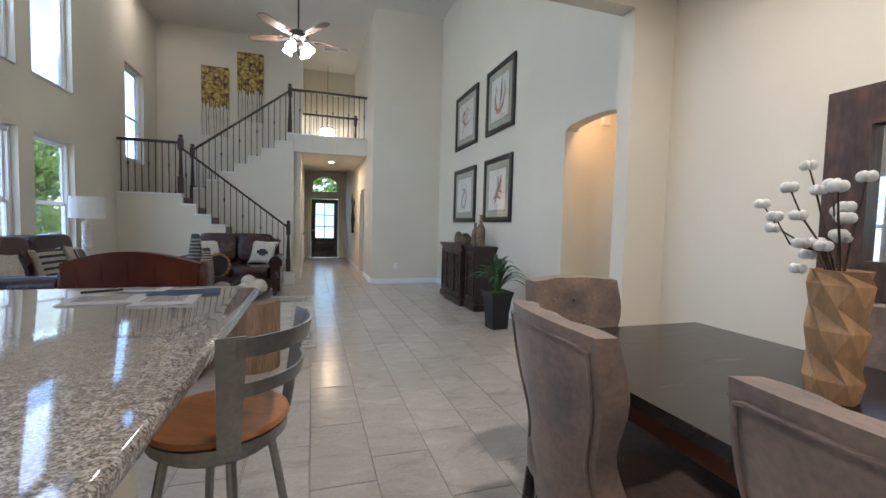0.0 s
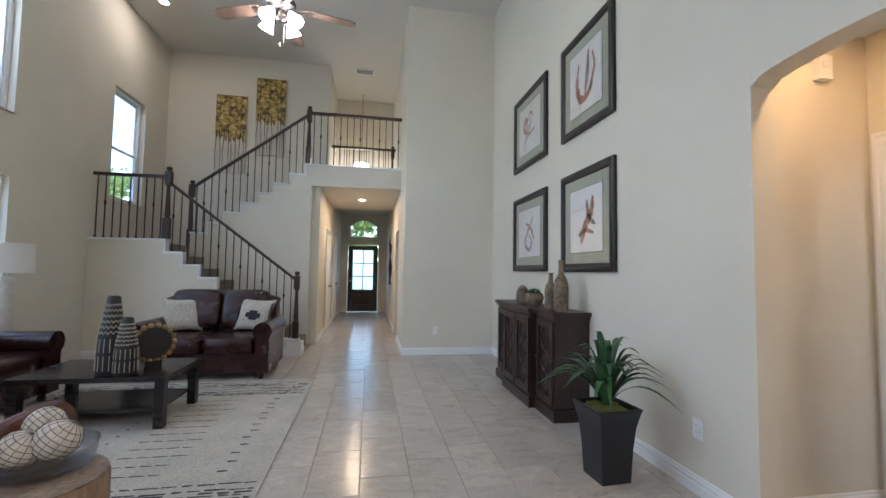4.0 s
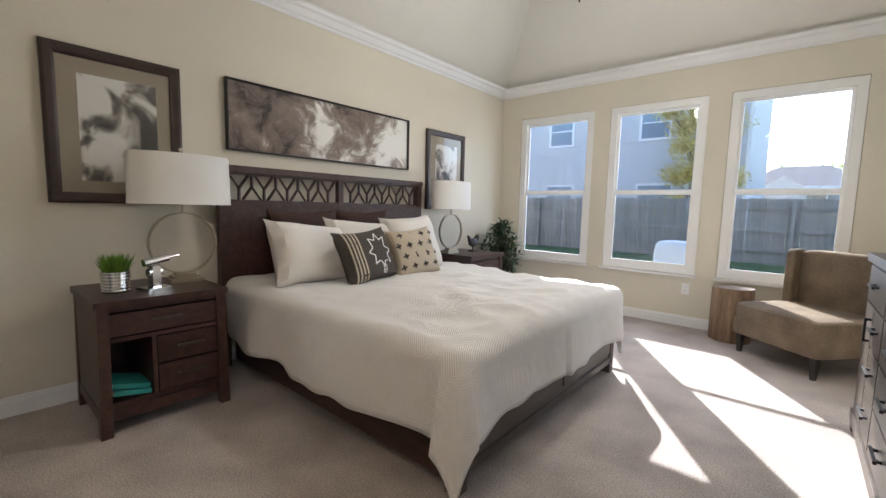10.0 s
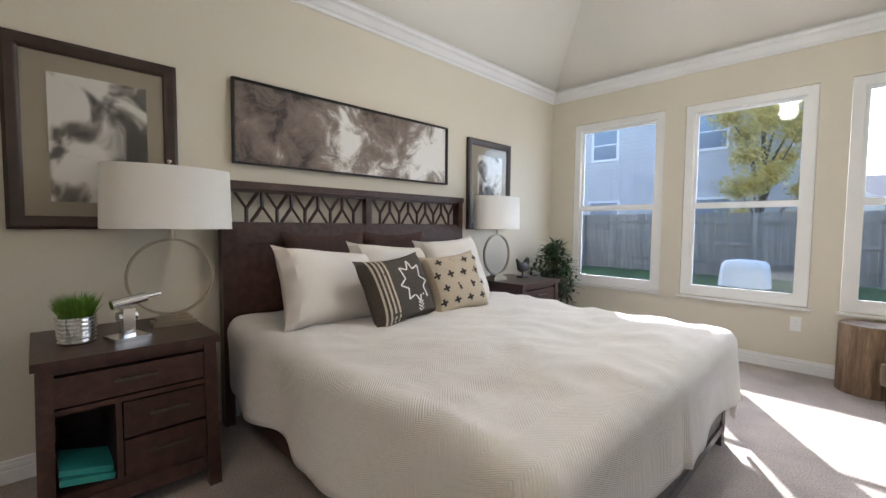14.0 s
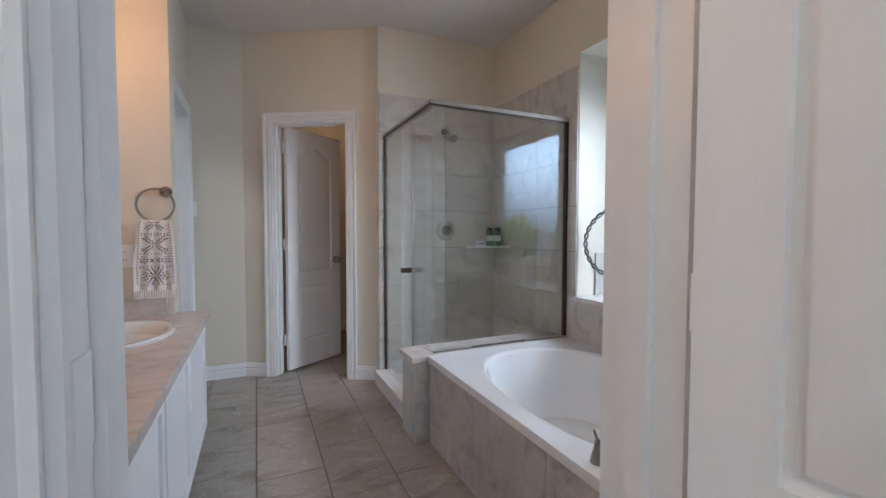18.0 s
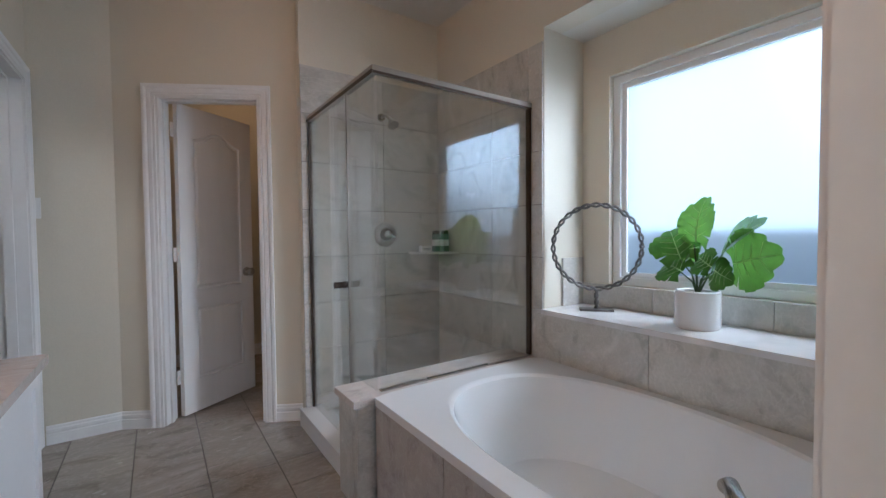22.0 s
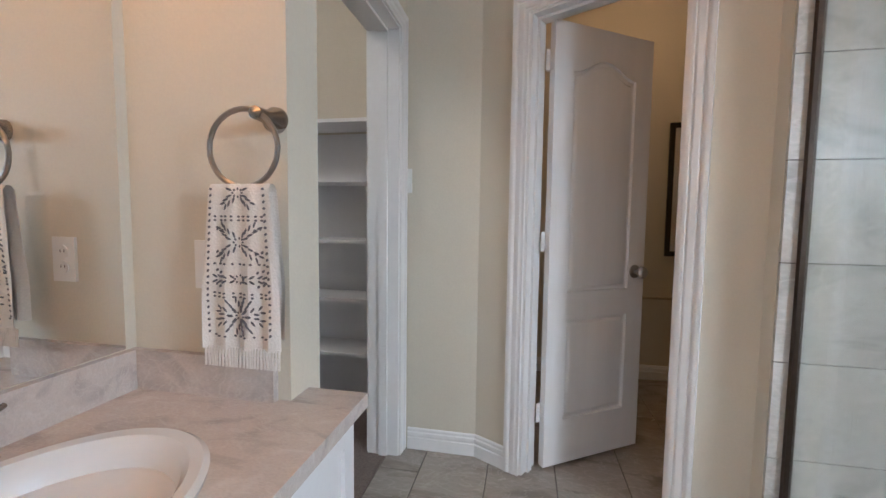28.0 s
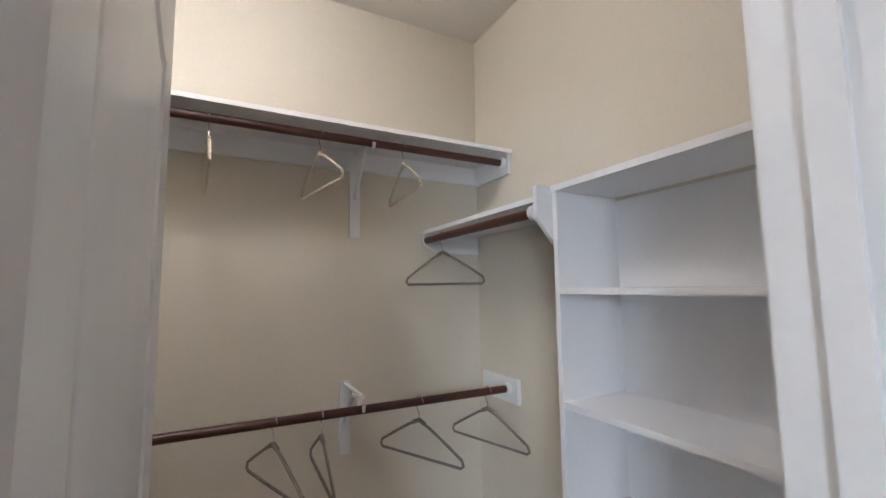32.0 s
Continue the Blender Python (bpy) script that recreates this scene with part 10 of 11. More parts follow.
def velvet_chair(at, label):
    """A high-backed tufted chair facing +y; its back's top edge lies over y = 0."""
    d = thing("dining_chair", label, "chair", at, "velvet dining chairs")
    bm = bmesh.new()
    rows = []
    n = 16
    for j in range(n + 1):
        f = j / n
        z = 0.30 + 0.665 * f
        hw = 0.262 - 0.062 * math.exp(-((f - 0.42) / 0.20) ** 2) - 0.02 * max(0.0, f - 0.9)
        lean = 0.10 * (1 - f) - 0.02
        ring = []
        for i in range(11):
            u = -1 + 2 * i / 10
            ring.append((u * hw, lean + 0.05 * u * u, z + 0.012 * (1 - u * u) * f))
        for i in range(10, -1, -1):
            u = -1 + 2 * i / 10
            ring.append((u * (hw - 0.012), lean + 0.075 + 0.055 * u * u + 0.012 * math.cos(u * 9) * math.cos(f * 12), z + 0.012 * (1 - u * u) * f - 0.004))
        rows.append([bm.verts.new(p) for p in ring])
    for a, b in zip(rows, rows[1:]):
        for i in range(22):
            bm.faces.new((a[i], a[(i + 1) % 22], b[(i + 1) % 22], b[i]))
    bm.faces.new(rows[0][::-1])
    bm.faces.new(rows[-1])
    part("backrest", soft(bm, 0.032, 4, 60), M_TAUPE, d, "high curved tufted back")
    path = []
    for j in range(n + 1):
        f = j / n
        hw = 0.262 - 0.062 * math.exp(-((f - 0.42) / 0.20) ** 2) - 0.02 * max(0.0, f - 0.9) - 0.022
        path.append((hw, 0.10 * (1 - f) - 0.02 + 0.05 * 0.8 - 0.005, min(0.93, 0.30 + 0.665 * f)))
    top_ = [(u * 0.235, -0.02 + 0.05 * u * u * 0.8 - 0.005, 0.932 + 0.012 * (1 - u * u)) for u in (0.9, 0.6, 0.3, 0, -0.3, -0.6, -0.9)]
    part("piping", tube(bmesh.new(), path[:-1] + top_ + [(-x, y, z) for x, y, z in path[-2::-1]], 0.005, 6), M_TAUPE, d, "corded seam")
    part("seat", cushion(bmesh.new(), 0, 0.33, 0.43, 0.50, 0.52, 0.15, 0.3, 32, 12), M_TAUPE, d)
    for z, xs in ((0.62, (-0.12, 0, 0.12)), (0.74, (-0.16, -0.055, 0.055, 0.16)), (0.86, (-0.12, 0, 0.12))):
        for x in xs:
            part("button", cushion(bmesh.new(), x, 0.10 * (1 - (z - 0.3) / 0.7) - 0.02 + 0.082, z, 0.024, 0.016, 0.024, 0.9, 10, 6), M_TAUPE, d)
    for x in (-0.19, 0.19):
        for y, t_ in ((0.10, -0.05), (0.52, 0.0)):
            part("leg", tube(bmesh.new(), [(x, y, 0.37), (x, y + t_, 0.0)], 0.024, 8, taper=0.015), M_DARKW, d)
    return d


velvet_chair(pose(1.622, 1.83, 0, 0, 0, -95), "taupe crushed velvet dining chair with a high back at the table")
velvet_chair(pose(1.68, 1.04, 0, 0, 0, -90), "taupe crushed velvet dining chair with a high back at the table")
velvet_chair(pose(2.285, 2.66, 0, 0, 0, 180), "taupe tufted velvet dining chair at the table's end")
velvet_chair(pose(3.06, 1.55, 0, 0, 0, 90), "taupe tufted velvet dining chair at the table")
velvet_chair(pose(3.06, 0.75, 0, 0, 0, 90), "taupe tufted velvet dining chair at the table")
# faceted wooden vase with cotton stems
M_CARVE = paint("carved honey wood", (0.46, 0.27, 0.13), 0.5, coarse=0.2, fine=0.12, scale=6, grain=40, stretch=(3, 3, 0.5))
wv = thing("wooden_vase", "faceted honey wood vase with white cotton stems on the table", "vase", pose(2.41, 1.52, 0.76))
bm = bmesh.new()
rows = []
for j, z in enumerate((0, 0.06, 0.13, 0.20, 0.27, 0.33, 0.37)):
    r = (0.060, 0.070, 0.066, 0.073, 0.069, 0.075, 0.070)[j]
    rows.append([bm.verts.new((r * math.cos(a), r * math.sin(a), z)) for a in (2 * math.pi * (i + 0.5 * (j % 2)) / 7 for i in range(7))])
for a, b in zip(rows, rows[1:]):
    for i in range(7):
        bm.faces.new((a[i], a[(i + 1) % 7], b[i]))
        bm.faces.new((a[(i + 1) % 7], b[(i + 1) % 7], b[i]))
bm.faces.new(rows[0][::-1])
inner = [bm.verts.new((v.co.x * 0.85, v.co.y * 0.85, 0.37)) for v in rows[-1]]
deep = [bm.verts.new((v.co.x * 0.7, v.co.y * 0.7, 0.30)) for v in rows[-1]]
for i in range(7):
    bm.faces.new((rows[-1][i], rows[-1][(i + 1) % 7], inner[(i + 1) % 7], inner[i]))
    bm.faces.new((inner[i], inner[(i + 1) % 7], deep[(i + 1) % 7], deep[i]))
bm.faces.new(deep)
part("body", soft(bm, 0.003), M_CARVE, wv, "faceted carved wood", smooth=False)
M_COTTON = paint("white cotton", (0.80, 0.78, 0.74), 0.98, fine=0.1, grain=60, bump=0.5)
rng = random.Random(8)
for i in range(7):
    a = 2 * math.pi * i / 7 + 0.5
    k = rng.uniform(0.06, 0.17)
    tip = (k * math.cos(a) - 0.11, k * math.sin(a) + 0.04, rng.uniform(0.46, 0.68))
    stem = part("stem", tube(bmesh.new(), [(0, 0, 0.30), (tip[0] * 0.3, tip[1] * 0.3, 0.42), (tip[0] * 0.75, tip[1] * 0.75, tip[2] - 0.08), tip], 0.004, 6, taper=0.002), M_BARK, wv)
    for j in range(3):
        f = 1 - 0.3 * j
        p = Vector((tip[0] * f + rng.uniform(-0.03, 0.03) * (j > 0), tip[1] * f + rng.uniform(-0.03, 0.03) * (j > 0), tip[2] - 0.075 * j))
        bm = bmesh.new()
        for q in range(4):
            cushion(bm, p.x + 0.011 * math.cos(q * 1.57), p.y + 0.011 * math.sin(q * 1.57), p.z, 0.026, 0.026, 0.030, 1.0, 8, 6)
        part("cotton_boll", bm, M_COTTON, stem, "fluffy white boll")
# mirror on the dining wall
mi = thing("wall_mirror", "mirror in a broad dark carved wood frame", "mirror", pose(XE - 0.002, 2.22, 0.92, 0, 0, -90))
MW, MH, MB = 1.25, 1.03, 0.17
M_CARVED = paint("dark carved log", (0.085, 0.042, 0.026), 0.4, coarse=0.4, fine=0.25, scale=7, grain=25, bump=0.4, stretch=(2, 2, 0.6))
for b in ((0, MB, 0, MH), (MW - MB, MW, 0, MH), (MB + 0.001, MW - MB - 0.001, 0, MB), (MB + 0.001, MW - MB - 0.001, MH - MB, MH)):
    part("frame_board", boxes((b[0], b[1], -0.055, 0, b[2], b[3]), bevel=0.014, segments=2), M_CARVED, mi)
part("inner_lip", boxes((MB, MB + 0.02, -0.066, -0.01, MB, MH - MB), (MW - MB - 0.02, MW - MB, -0.066, -0.01, MB, MH - MB), (MB + 0.02, MW - MB - 0.02, -0.066, -0.01, MB, MB + 0.02), (MB + 0.02, MW - MB - 0.02, -0.066, -0.01, MH - MB - 0.02, MH - MB)), M_CARVED, mi)
mm = bpy.data.materials.new("mirror silver")
mm.use_nodes = True
mm.node_tree.nodes["Principled BSDF"].inputs["Metallic"].default_value = 1.0
mm.node_tree.nodes["Principled BSDF"].inputs["Base Color"].default_value = (0.9, 0.9, 0.9, 1)
mm.node_tree.nodes["Principled BSDF"].inputs["Roughness"].default_value = 0.02
part("mirror_glass", boxes((MB + 0.02, MW - MB - 0.02, -0.02, -0.012, MB + 0.02, MH - MB - 0.02)), mm, mi)

# bedroom ceiling fan, high in the vault; lit bowl and lamp added as fill
bf = thing("ceiling_fan", "ceiling fan in the vaulted ceiling with an added lit glass bowl", "ceiling fan", pose(5.95, 1.33, 2.80))
part("downrod", rod(bmesh.new(), (0, 0, 0.20), (0, 0, 0.90), 0.012, 12), M_PEWTER, bf)
part("canopy", lathe(bmesh.new(), [(0.016, 0.84), (0.06, 0.88), (0.072, 0.919)], 24), M_PEWTER, bf)
part("motor", lathe(bmesh.new(), [(0.02, 0.22), (0.10, 0.18), (0.125, 0.14), (0.125, 0.09), (0.09, 0.06), (0.06, 0.04)], 28), M_PEWTER, bf)
for i in range(5):
    part("blade", boxes((0.15, 0.62, -0.06, 0.06, -0.004, 0.004), bevel=0.003), M_BLADE, bf, "brown wood blade", pose(0, 0, 0.11, 0, 0, 72 * i + 20) @ pose(0, 0, 0, 11, 0, 0))
part("bowl", lathe(bmesh.new(), [(0.14, 0.04), (0.13, -0.01), (0.09, -0.05), (0.03, -0.068), (0.001, -0.07)], 28, cap=False), M_BULBSH, bf, "added lit opal glass bowl")
part("finial", lathe(bmesh.new(), [(0.002, -0.26), (0.007, -0.25), (0.007, -0.225), (0.0015, -0.215), (0.0015, -0.07), (0.012, -0.068)], 10), M_PEWTER, bf)
lamp("fan_lamp", "POINT", (5.95, 1.33, 2.66), 1.9, (1.0, 0.90, 0.78), 0.10)

# ---- outside ----
M_LAWN = paint("lawn", (0.075, 0.13, 0.03), 0.95, coarse=0.35, fine=0.35, scale=0.8, grain=30, bump=0.5)
M_FENCE = paint("weathered fence wood", (0.34, 0.31, 0.275), 0.9, coarse=0.25, fine=0.2, scale=2, grain=25, stretch=(4, 4, 0.4), shade=0.16)
M_CROWN = paint("yellow-green foliage", (0.60, 0.50, 0.17), 0.7, coarse=0.3, scale=3, second=(0.36, 0.32, 0.10), shade=0.1)
M_CROWN2 = paint("deep green foliage", (0.19, 0.27, 0.075), 0.7, coarse=0.3, scale=2, second=(0.08, 0.13, 0.035), shade=0.2)
leafy(M_CROWN, (0.85, 0.70, 0.32), 0.6)
leafy(M_CROWN2, (0.42, 0.52, 0.16), 0.55)
M_TRUNK = paint("grey bark", (0.15, 0.125, 0.10), 0.9, coarse=0.3, fine=0.3, scale=6, bump=0.5)
M_SIDING = paint("pale blue siding", (0.56, 0.545, 0.55), 0.6, coarse=0.05, fine=0.04)
M_ROOF = paint("brown shingle", (0.30, 0.265, 0.24), 0.9, coarse=0.3, fine=0.3, scale=4, grain=30, bump=0.6)
M_PALESIDE = paint("pale siding", (0.60, 0.56, 0.52), 0.7, coarse=0.05, fine=0.04)
M_TANSIDE = paint("tan brick wall", (0.56, 0.46, 0.36), 0.85, coarse=0.2, fine=0.2, scale=5, grain=30)
GZ = -0.16
setting("ground", boxes((-900, 900, -900, 900, -0.5, GZ)), M_LAWN, "mown green lawn reaching the horizon", "ground")


def plank_fence(name, label, p, q, top):
    d = tagged(new(name), label, "fence")
    p, q = Vector((*p, GZ)), Vector((*q, GZ))
    u = (q - p).normalized()
    turn = math.degrees(math.atan2(u.y, u.x))
    L = (q - p).length
    h = top - GZ
    me = to_mesh("plank", boxes((0.0, 0.138, -0.009, 0.009, 0.03, h), bevel=0.004), M_FENCE, False)
    rng = random.Random(5)
    for i in range(int(L / 0.145)):
        ob = new("plank", me)
        ob.parent = d
        ob.matrix_basis = pose(*(p + u * 0.145 * i + Vector((0, 0, rng.uniform(-0.015, 0.012)))), 0, rng.uniform(-0.4, 0.4), turn)
    m = pose(p.x, p.y, p.z, 0, 0, turn)
    for z in (0.35, h * 0.5, h - 0.3):
        part("rail", boxes((0, L, 0.010, 0.048, z, z + 0.085)), M_FENCE, d, at=m)
    for i in range(int(L / 2.4) + 1):
        part("post", boxes((2.4 * i, 2.4 * i + 0.09, 0.049, 0.139, 0, h - 0.04)), M_FENCE, d, at=m)
    return d


plank_fence("wooden_fence", "weathered grey vertical plank fence behind the house", (-12.0, -10.0), (20.0, -10.0), 1.62)
plank_fence("wooden_fence", "weathered grey vertical plank fence beside the house", (-7.2, -9.9), (-7.2, 16.0), 1.55)


def broadleaf(label, x, y, h, r, material, seed, leaves=2600, size=0.13, low=0.3):
    rng = random.Random(seed)
    d = thing("tree", label, "tree", pose(x, y, GZ))
    bm = bmesh.new()
    tube(bm, [(0, 0, 0), (0.05, 0.02, h * 0.25), (-0.05, 0.06, h * 0.55), (0.03, 0, h * 0.9)], 0.05 + h * 0.016, 9, taper=0.02)
    hubs = []
    for i in range(16):
        a, f = i * 2.4 + rng.uniform(0, 0.8), low + (0.85 - low) * (i + rng.random()) / 16
        k = r * rng.uniform(0.5, 0.95) * (1.15 - 0.6 * abs(f - 0.5))
        e = Vector((k * math.cos(a), k * math.sin(a), h * f + rng.uniform(0.1, 0.25) * h))
        tube(bm, [(0, 0, h * f * 0.8), (e.x * 0.5, e.y * 0.5, (h * f * 0.8 + e.z) / 2), tuple(e)], 0.03 + 0.004 * h, 6, taper=0.01)
        hubs.append((e, r * rng.uniform(0.28, 0.5)))
    hubs.append((Vector((0, 0, h * 0.92)), r * 0.4))
    part("trunk", bm, M_TRUNK, d)
    verts, faces = [], []
    for i in range(leaves):
        c, rad = rng.choice(hubs)
        g = Vector((rng.gauss(0, 1), rng.gauss(0, 1), rng.gauss(0, 0.8)))
        p = c + g * rad * 0.55
        n = Vector((rng.gauss(0, 1), rng.gauss(0, 1), rng.gauss(0.6, 1))).normalized()
        s = n.orthogonal().normalized() * size * rng.uniform(0.6, 1.3)
        t_ = n.cross(s) * rng.uniform(0.45, 0.7)
        b = len(verts)
        verts += [p - s, p + t_ * 0.9 - s * 0.1, p + s, p - t_ * 0.9 + s * 0.1]
        faces.append((b, b + 1, b + 2, b + 3))
    me = bpy.data.meshes.new("crown")
    me.from_pydata([tuple(v) for v in verts], [], faces)
    me.materials.append(material)
    ob = new("crown", me)
    ob.parent = d
    return d


broadleaf("yellow-green leafy tree before the blue house", 7.45, -12.1, 5.3, 1.05, M_CROWN, 1, 12000, 0.06, 0.10)
rng = random.Random(77)
for i in range(15):
    broadleaf("tall green tree in the wood beside the house", -11.5 - rng.uniform(0, 3.5), 1.0 + 1.9 * i, rng.uniform(4.6, 6.6), rng.uniform(1.7, 2.3), M_CROWN2, 40 + i, 4200, 0.17, 0.05)
for i in range(9):
    broadleaf("green tree in the far row", -26 + 6.2 * i, -46 - rng.uniform(0, 6), rng.uniform(5.6, 7.6), rng.uniform(2.6, 3.4), M_CROWN2, 60 + i, 3000, 0.2, 0.1)
for i in range(3):
    broadleaf("green tree across the street", -5 + 6.0 * i, 33 + 2 * i, 6.0, 2.6, M_CROWN2, 80 + i, 1500, 0.3, 0.1)


def gable_house(label, x0, x1, y0, y1, h, ridge, wall_mat, windows, siding=False, hip=0.0):
    """A house whose +y face looks at the yard; windows are (x0, x1, z0, z1); hip sets the ridge ends in."""
    d = thing("house", label, "house", pose(0, 0, GZ))
    part("wall", boxes((x0, x1, y0, y1, 0, h)), wall_mat, d)
    bm = bmesh.new()
    ym, o = (y0 + y1) / 2, 0.45
    pts = [(y1 + o, h - 0.15), (ym, ridge), (y0 - o, h - 0.15), (y0 - o, h - 0.33), (ym, ridge - 0.2), (y1 + o, h - 0.33)]
    a = [bm.verts.new((x0 - o + (hip if y == ym else 0), y, z)) for y, z in pts]
    b = [bm.verts.new((x1 + o - (hip if y == ym else 0), y, z)) for y, z in pts]
    for i in range(6):
        bm.faces.new((a[i], a[(i + 1) % 6], b[(i + 1) % 6], b[i]))
    bm.faces.new(a)
    bm.faces.new(b[::-1])
    part("roof", bm, M_ROOF, d, "brown shingle roof")
    part("fascia", boxes((x0 - o, x1 + o, y1 + o + 0.002, y1 + o + 0.03, h - 0.36, h - 0.12)), M_VINYL, d)
    if siding:
        n = int(h / 0.18)
        for k in range(n):
            part("siding_board", boxes((x0, x1, y1 + 0.001, y1 + 0.026, k * 0.18, k * 0.18 + 0.165), bevel=0.004), wall_mat, d)
        for x in (x0, x1 - 0.12):
            part("corner_board", boxes((x, x + 0.12, y1 + 0.002, y1 + 0.045, 0, h - 0.35)), M_VINYL, d)
    for a_, b_, c_, e_ in windows:
        w = part("window", boxes((a_ - 0.09, a_, y1 + 0.027, y1 + 0.06, c_ - 0.09, e_ + 0.09), (b_, b_ + 0.09, y1 + 0.027, y1 + 0.06, c_ - 0.09, e_ + 0.09), (a_, b_, y1 + 0.027, y1 + 0.06, e_, e_ + 0.09), (a_, b_, y1 + 0.027, y1 + 0.06, c_ - 0.09, c_), (a_, b_, y1 + 0.027, y1 + 0.05, (c_ + e_) / 2 - 0.025, (c_ + e_) / 2 + 0.025)), M_VINYL, d)
        part("pane", boxes((a_, b_, y1 + 0.027, y1 + 0.034, c_, e_)), M_PANE, w, "dark reflecting pane")
    return d


M_PANE = paint("pale window pane", (0.20, 0.25, 0.31), 0.08, spec=0.8)
gable_house("two-storey pale blue sided neighbour house with white windows", 6.2, 18.0, -23.0, -14.0, 9.0, 11.0, M_SIDING, [(12.7, 13.7, 4.26, 5.46), (8.8, 9.8, 4.26, 5.46), (8.6, 9.8, 0.9, 2.4), (12.6, 13.8, 0.9, 2.4), (16.0, 17.0, 4.26, 5.46)], True)
low = gable_house("low tan neighbour house with a hipped brown roof", 1.3, 8.2, -38.0, -30.0, 3.25, 4.75, M_TANSIDE, [(2.75, 3.5, 1.6, 2.9)], hip=2.6)
bm = bmesh.new()
ends = [[bm.verts.new((x, y, z)) for x, z in ((4.5, 2.2), (6.9, 2.2), (6.9, 2.95), (5.7, 3.75), (4.5, 2.95))] for y in (-29.2, -30.1)]
for i in range(5):
    bm.faces.new((ends[0][i], ends[0][(i + 1) % 5], ends[1][(i + 1) % 5], ends[1][i]))
bm.faces.new(ends[0])
part("gable_end", bm, M_PALESIDE, low, "pale sided gable end")
gable_house("tan neighbour house with a brown roof further off", -26.0, -13.0, -38.0, -28.0, 3.0, 6.0, M_TANSIDE, [(-23.0, -21.6, 0.9, 2.2), (-17.5, -16.0, 0.9, 2.2)])
# made-up house, placed to keep direct sun off the bathroom window
gable_house("added house beside the bathroom that blocks direct sun", 11.5, 20.0, -4.0, 9.0, 5.6, 8.0, M_PALESIDE, [(14.0, 15.2, 0.9, 2.2)])
gb2 = thing("covered_grill", "white fabric-covered garden grill on the lawn", "grill", pose(7.1, -8.0, GZ))
bm = bmesh.new()
rows = []
for z, s in ((0.02, 0.36), (0.15, 0.35), (0.36, 0.34), (0.52, 0.32), (0.60, 0.27), (0.63, 0.15)):
    rows.append([bm.verts.new((1.35 * s * math.copysign(abs(math.cos(a)) ** 0.5, math.cos(a)) * (1 + 0.03 * math.sin(9 * a)), s * math.copysign(abs(math.sin(a)) ** 0.5, math.sin(a)) * (1 + 0.03 * math.sin(9 * a)), z)) for a in (2 * math.pi * i / 36 for i in range(36))])
for a, b in zip(rows, rows[1:]):
    for i in range(36):
        bm.faces.new((a[i], a[(i + 1) % 36], b[(i + 1) % 36], b[i]))
bm.faces.new(rows[-1])
part("cover", bm, M_LINEN, gb2)

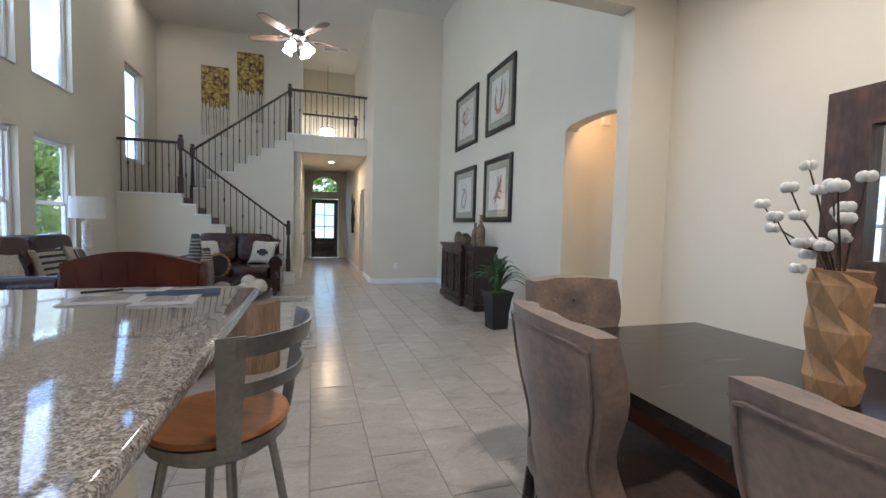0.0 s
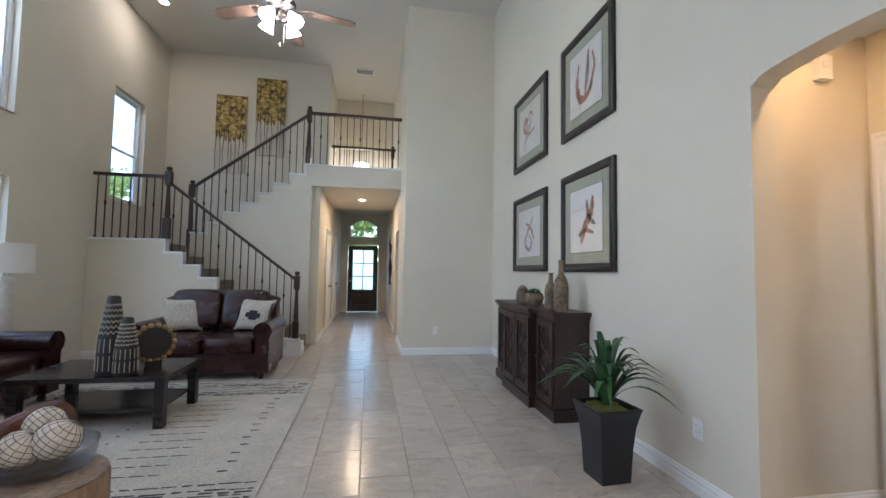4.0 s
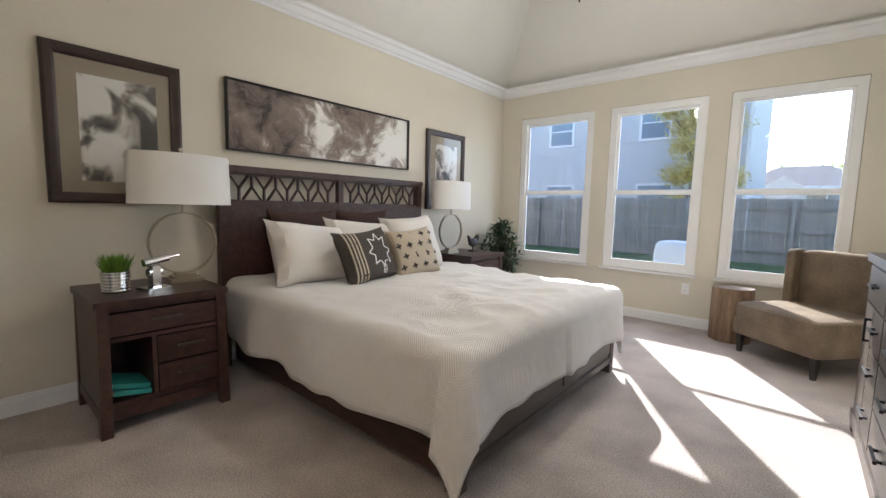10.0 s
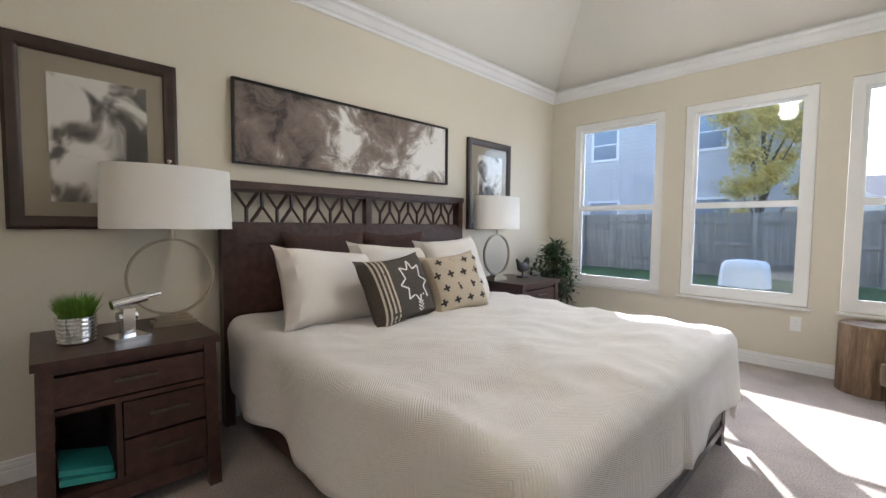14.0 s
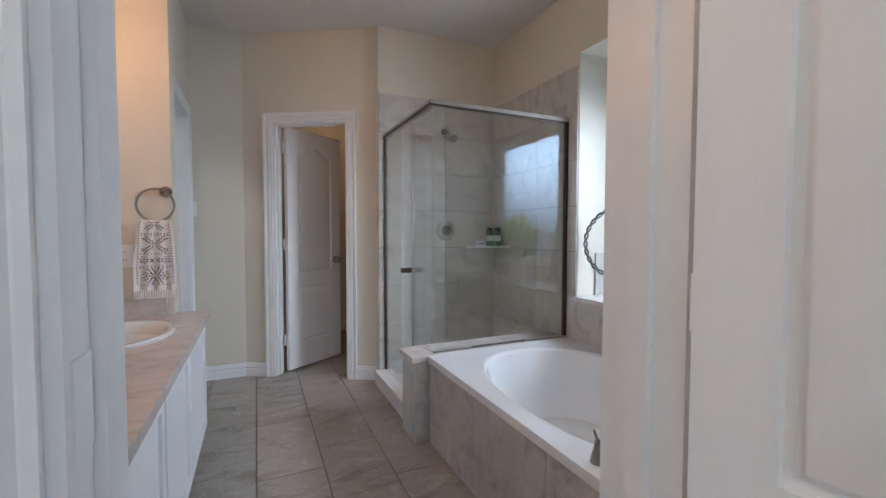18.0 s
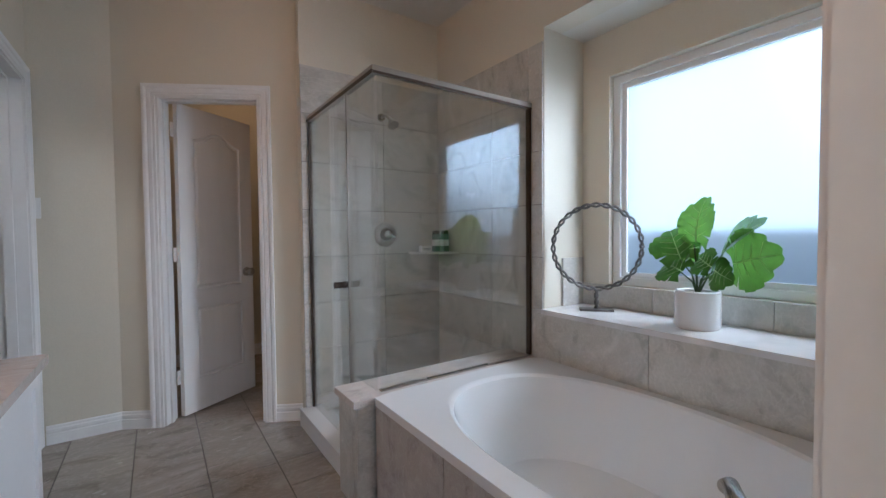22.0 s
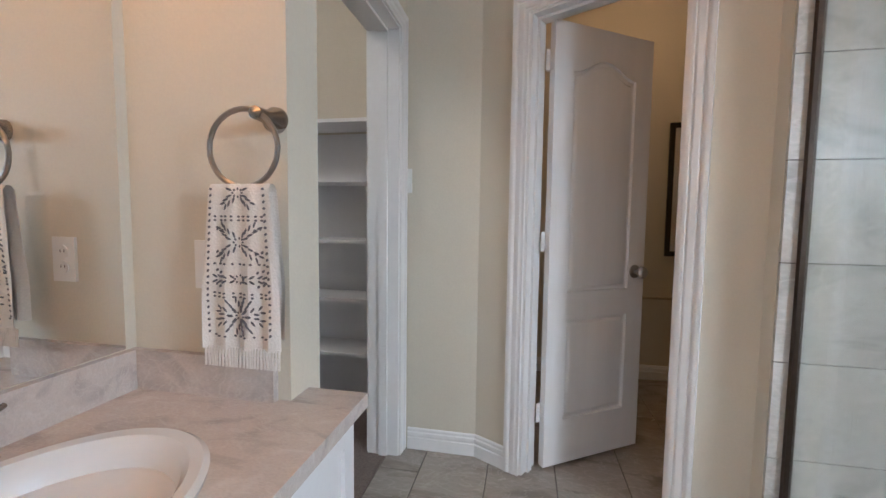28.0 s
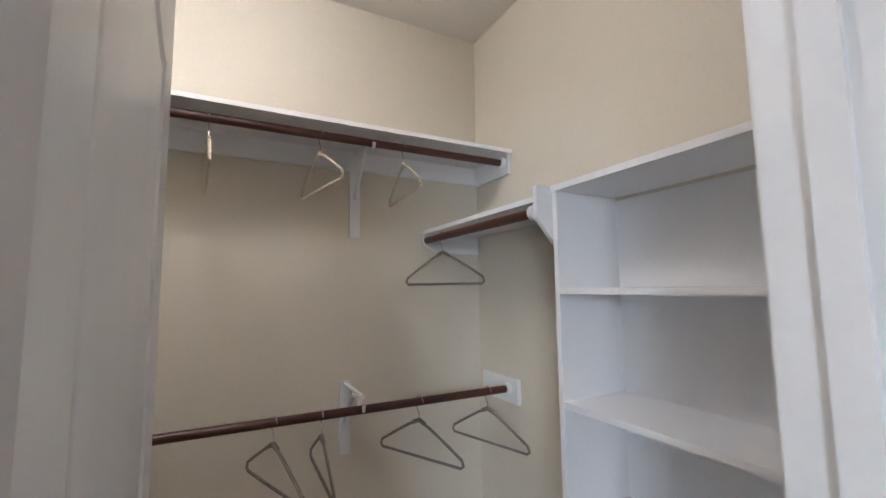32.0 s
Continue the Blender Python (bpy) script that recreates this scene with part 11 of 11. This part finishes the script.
# ---- floor tiles ----
def tile_field(parent, regions, x_joint, y_joint, w, l, shift, material, near, gap=0.004, z=0.0, thick=0.0055):
    """Tiles w by l; whole ones inside near are parts on one mesh, cut and far ones are joined."""
    def slab(bm, x0, x1, y0, y1):
        g = gap / 2
        a, b, c, d = x0 + g, x1 - g, y0 + g, y1 - g
        if b - a < 0.006 or d - c < 0.006:
            return
        e = 0.002
        low = [bm.verts.new(p) for p in ((a, c, z - thick), (b, c, z - thick), (b, d, z - thick), (a, d, z - thick))]
        mid = [bm.verts.new(p) for p in ((a, c, z - e), (b, c, z - e), (b, d, z - e), (a, d, z - e))]
        top_ = [bm.verts.new(p) for p in ((a + e, c + e, z), (b - e, c + e, z), (b - e, d - e, z), (a + e, d - e, z))]
        for p, q in ((low, mid), (mid, top_)):
            for i in range(4):
                bm.faces.new((p[i], p[(i + 1) % 4], q[(i + 1) % 4], q[i]))
        bm.faces.new(top_)
    one = bmesh.new()
    slab(one, -w / 2, w / 2, -l / 2, l / 2)
    me = to_mesh("tile", one, material, False)
    rest = bmesh.new()
    for rx0, rx1, ry0, ry1 in regions:
        k0, k1 = math.floor((rx0 - x_joint) / w), math.ceil((rx1 - x_joint) / w)
        for k in range(k0, k1):
            x0 = x_joint + k * w
            off = y_joint + (k * shift) % l
            for j in range(math.floor((ry0 - off) / l), math.ceil((ry1 - off) / l)):
                y0 = off + j * l
                cx0, cx1, cy0, cy1 = max(x0, rx0), min(x0 + w, rx1), max(y0, ry0), min(y0 + l, ry1)
                if cx1 - cx0 < 0.01 or cy1 - cy0 < 0.01:
                    continue
                whole = abs(cx1 - cx0 - w) < 1e-4 and abs(cy1 - cy0 - l) < 1e-4
                mx, my = (cx0 + cx1) / 2, (cy0 + cy1) / 2
                if whole and near[0] < mx < near[1] and near[2] < my < near[3]:
                    ob = new("tile", me)
                    ob.parent = parent
                    ob.matrix_basis = pose(mx, my, 0)
                else:
                    slab(rest, cx0, cx1, cy0, cy1)
    ob = part("cut_tiles", rest, material, parent, "cut and far floor tiles", smooth=False)
    tagged(ob, "cut and far floor tiles", "", kind="stuff")


tile_field(bpy.data.objects["floor_base"], [(XW, 0.66, -3.0, 9.40), (0.66, XE, -3.0, 15.955)], 1.29, 4.70, 0.31, 0.61, 0.2033, M_TILE, (0.1, 3.6, 0.0, 13.0))
tile_field(bpy.data.objects["floor_vestibule_base"], [(XE, XE + 0.14, 3.80, 4.64), (XE + 0.14, 4.54, 3.715, 4.75)], 1.29, 4.70, 0.31, 0.61, 0.2033, M_TILE, (3.6, 4.6, 3.7, 4.8))
tile_field(bpy.data.objects["floor_bath_base"], [(5.22, 7.955, 4.82, 7.07), (5.56, 8.05, 7.07, 8.19)], 6.06, 6.42, 0.31, 0.61, 0.2033, M_BTILE, (5.2, 8.0, 4.8, 8.2))
tile_field(bpy.data.objects["floor_toilet_base"], [(5.62, 8.05, 8.19, 9.30)], 6.06, 6.42, 0.31, 0.61, 0.2033, M_BTILE, (5.6, 8.0, 8.1, 9.3))
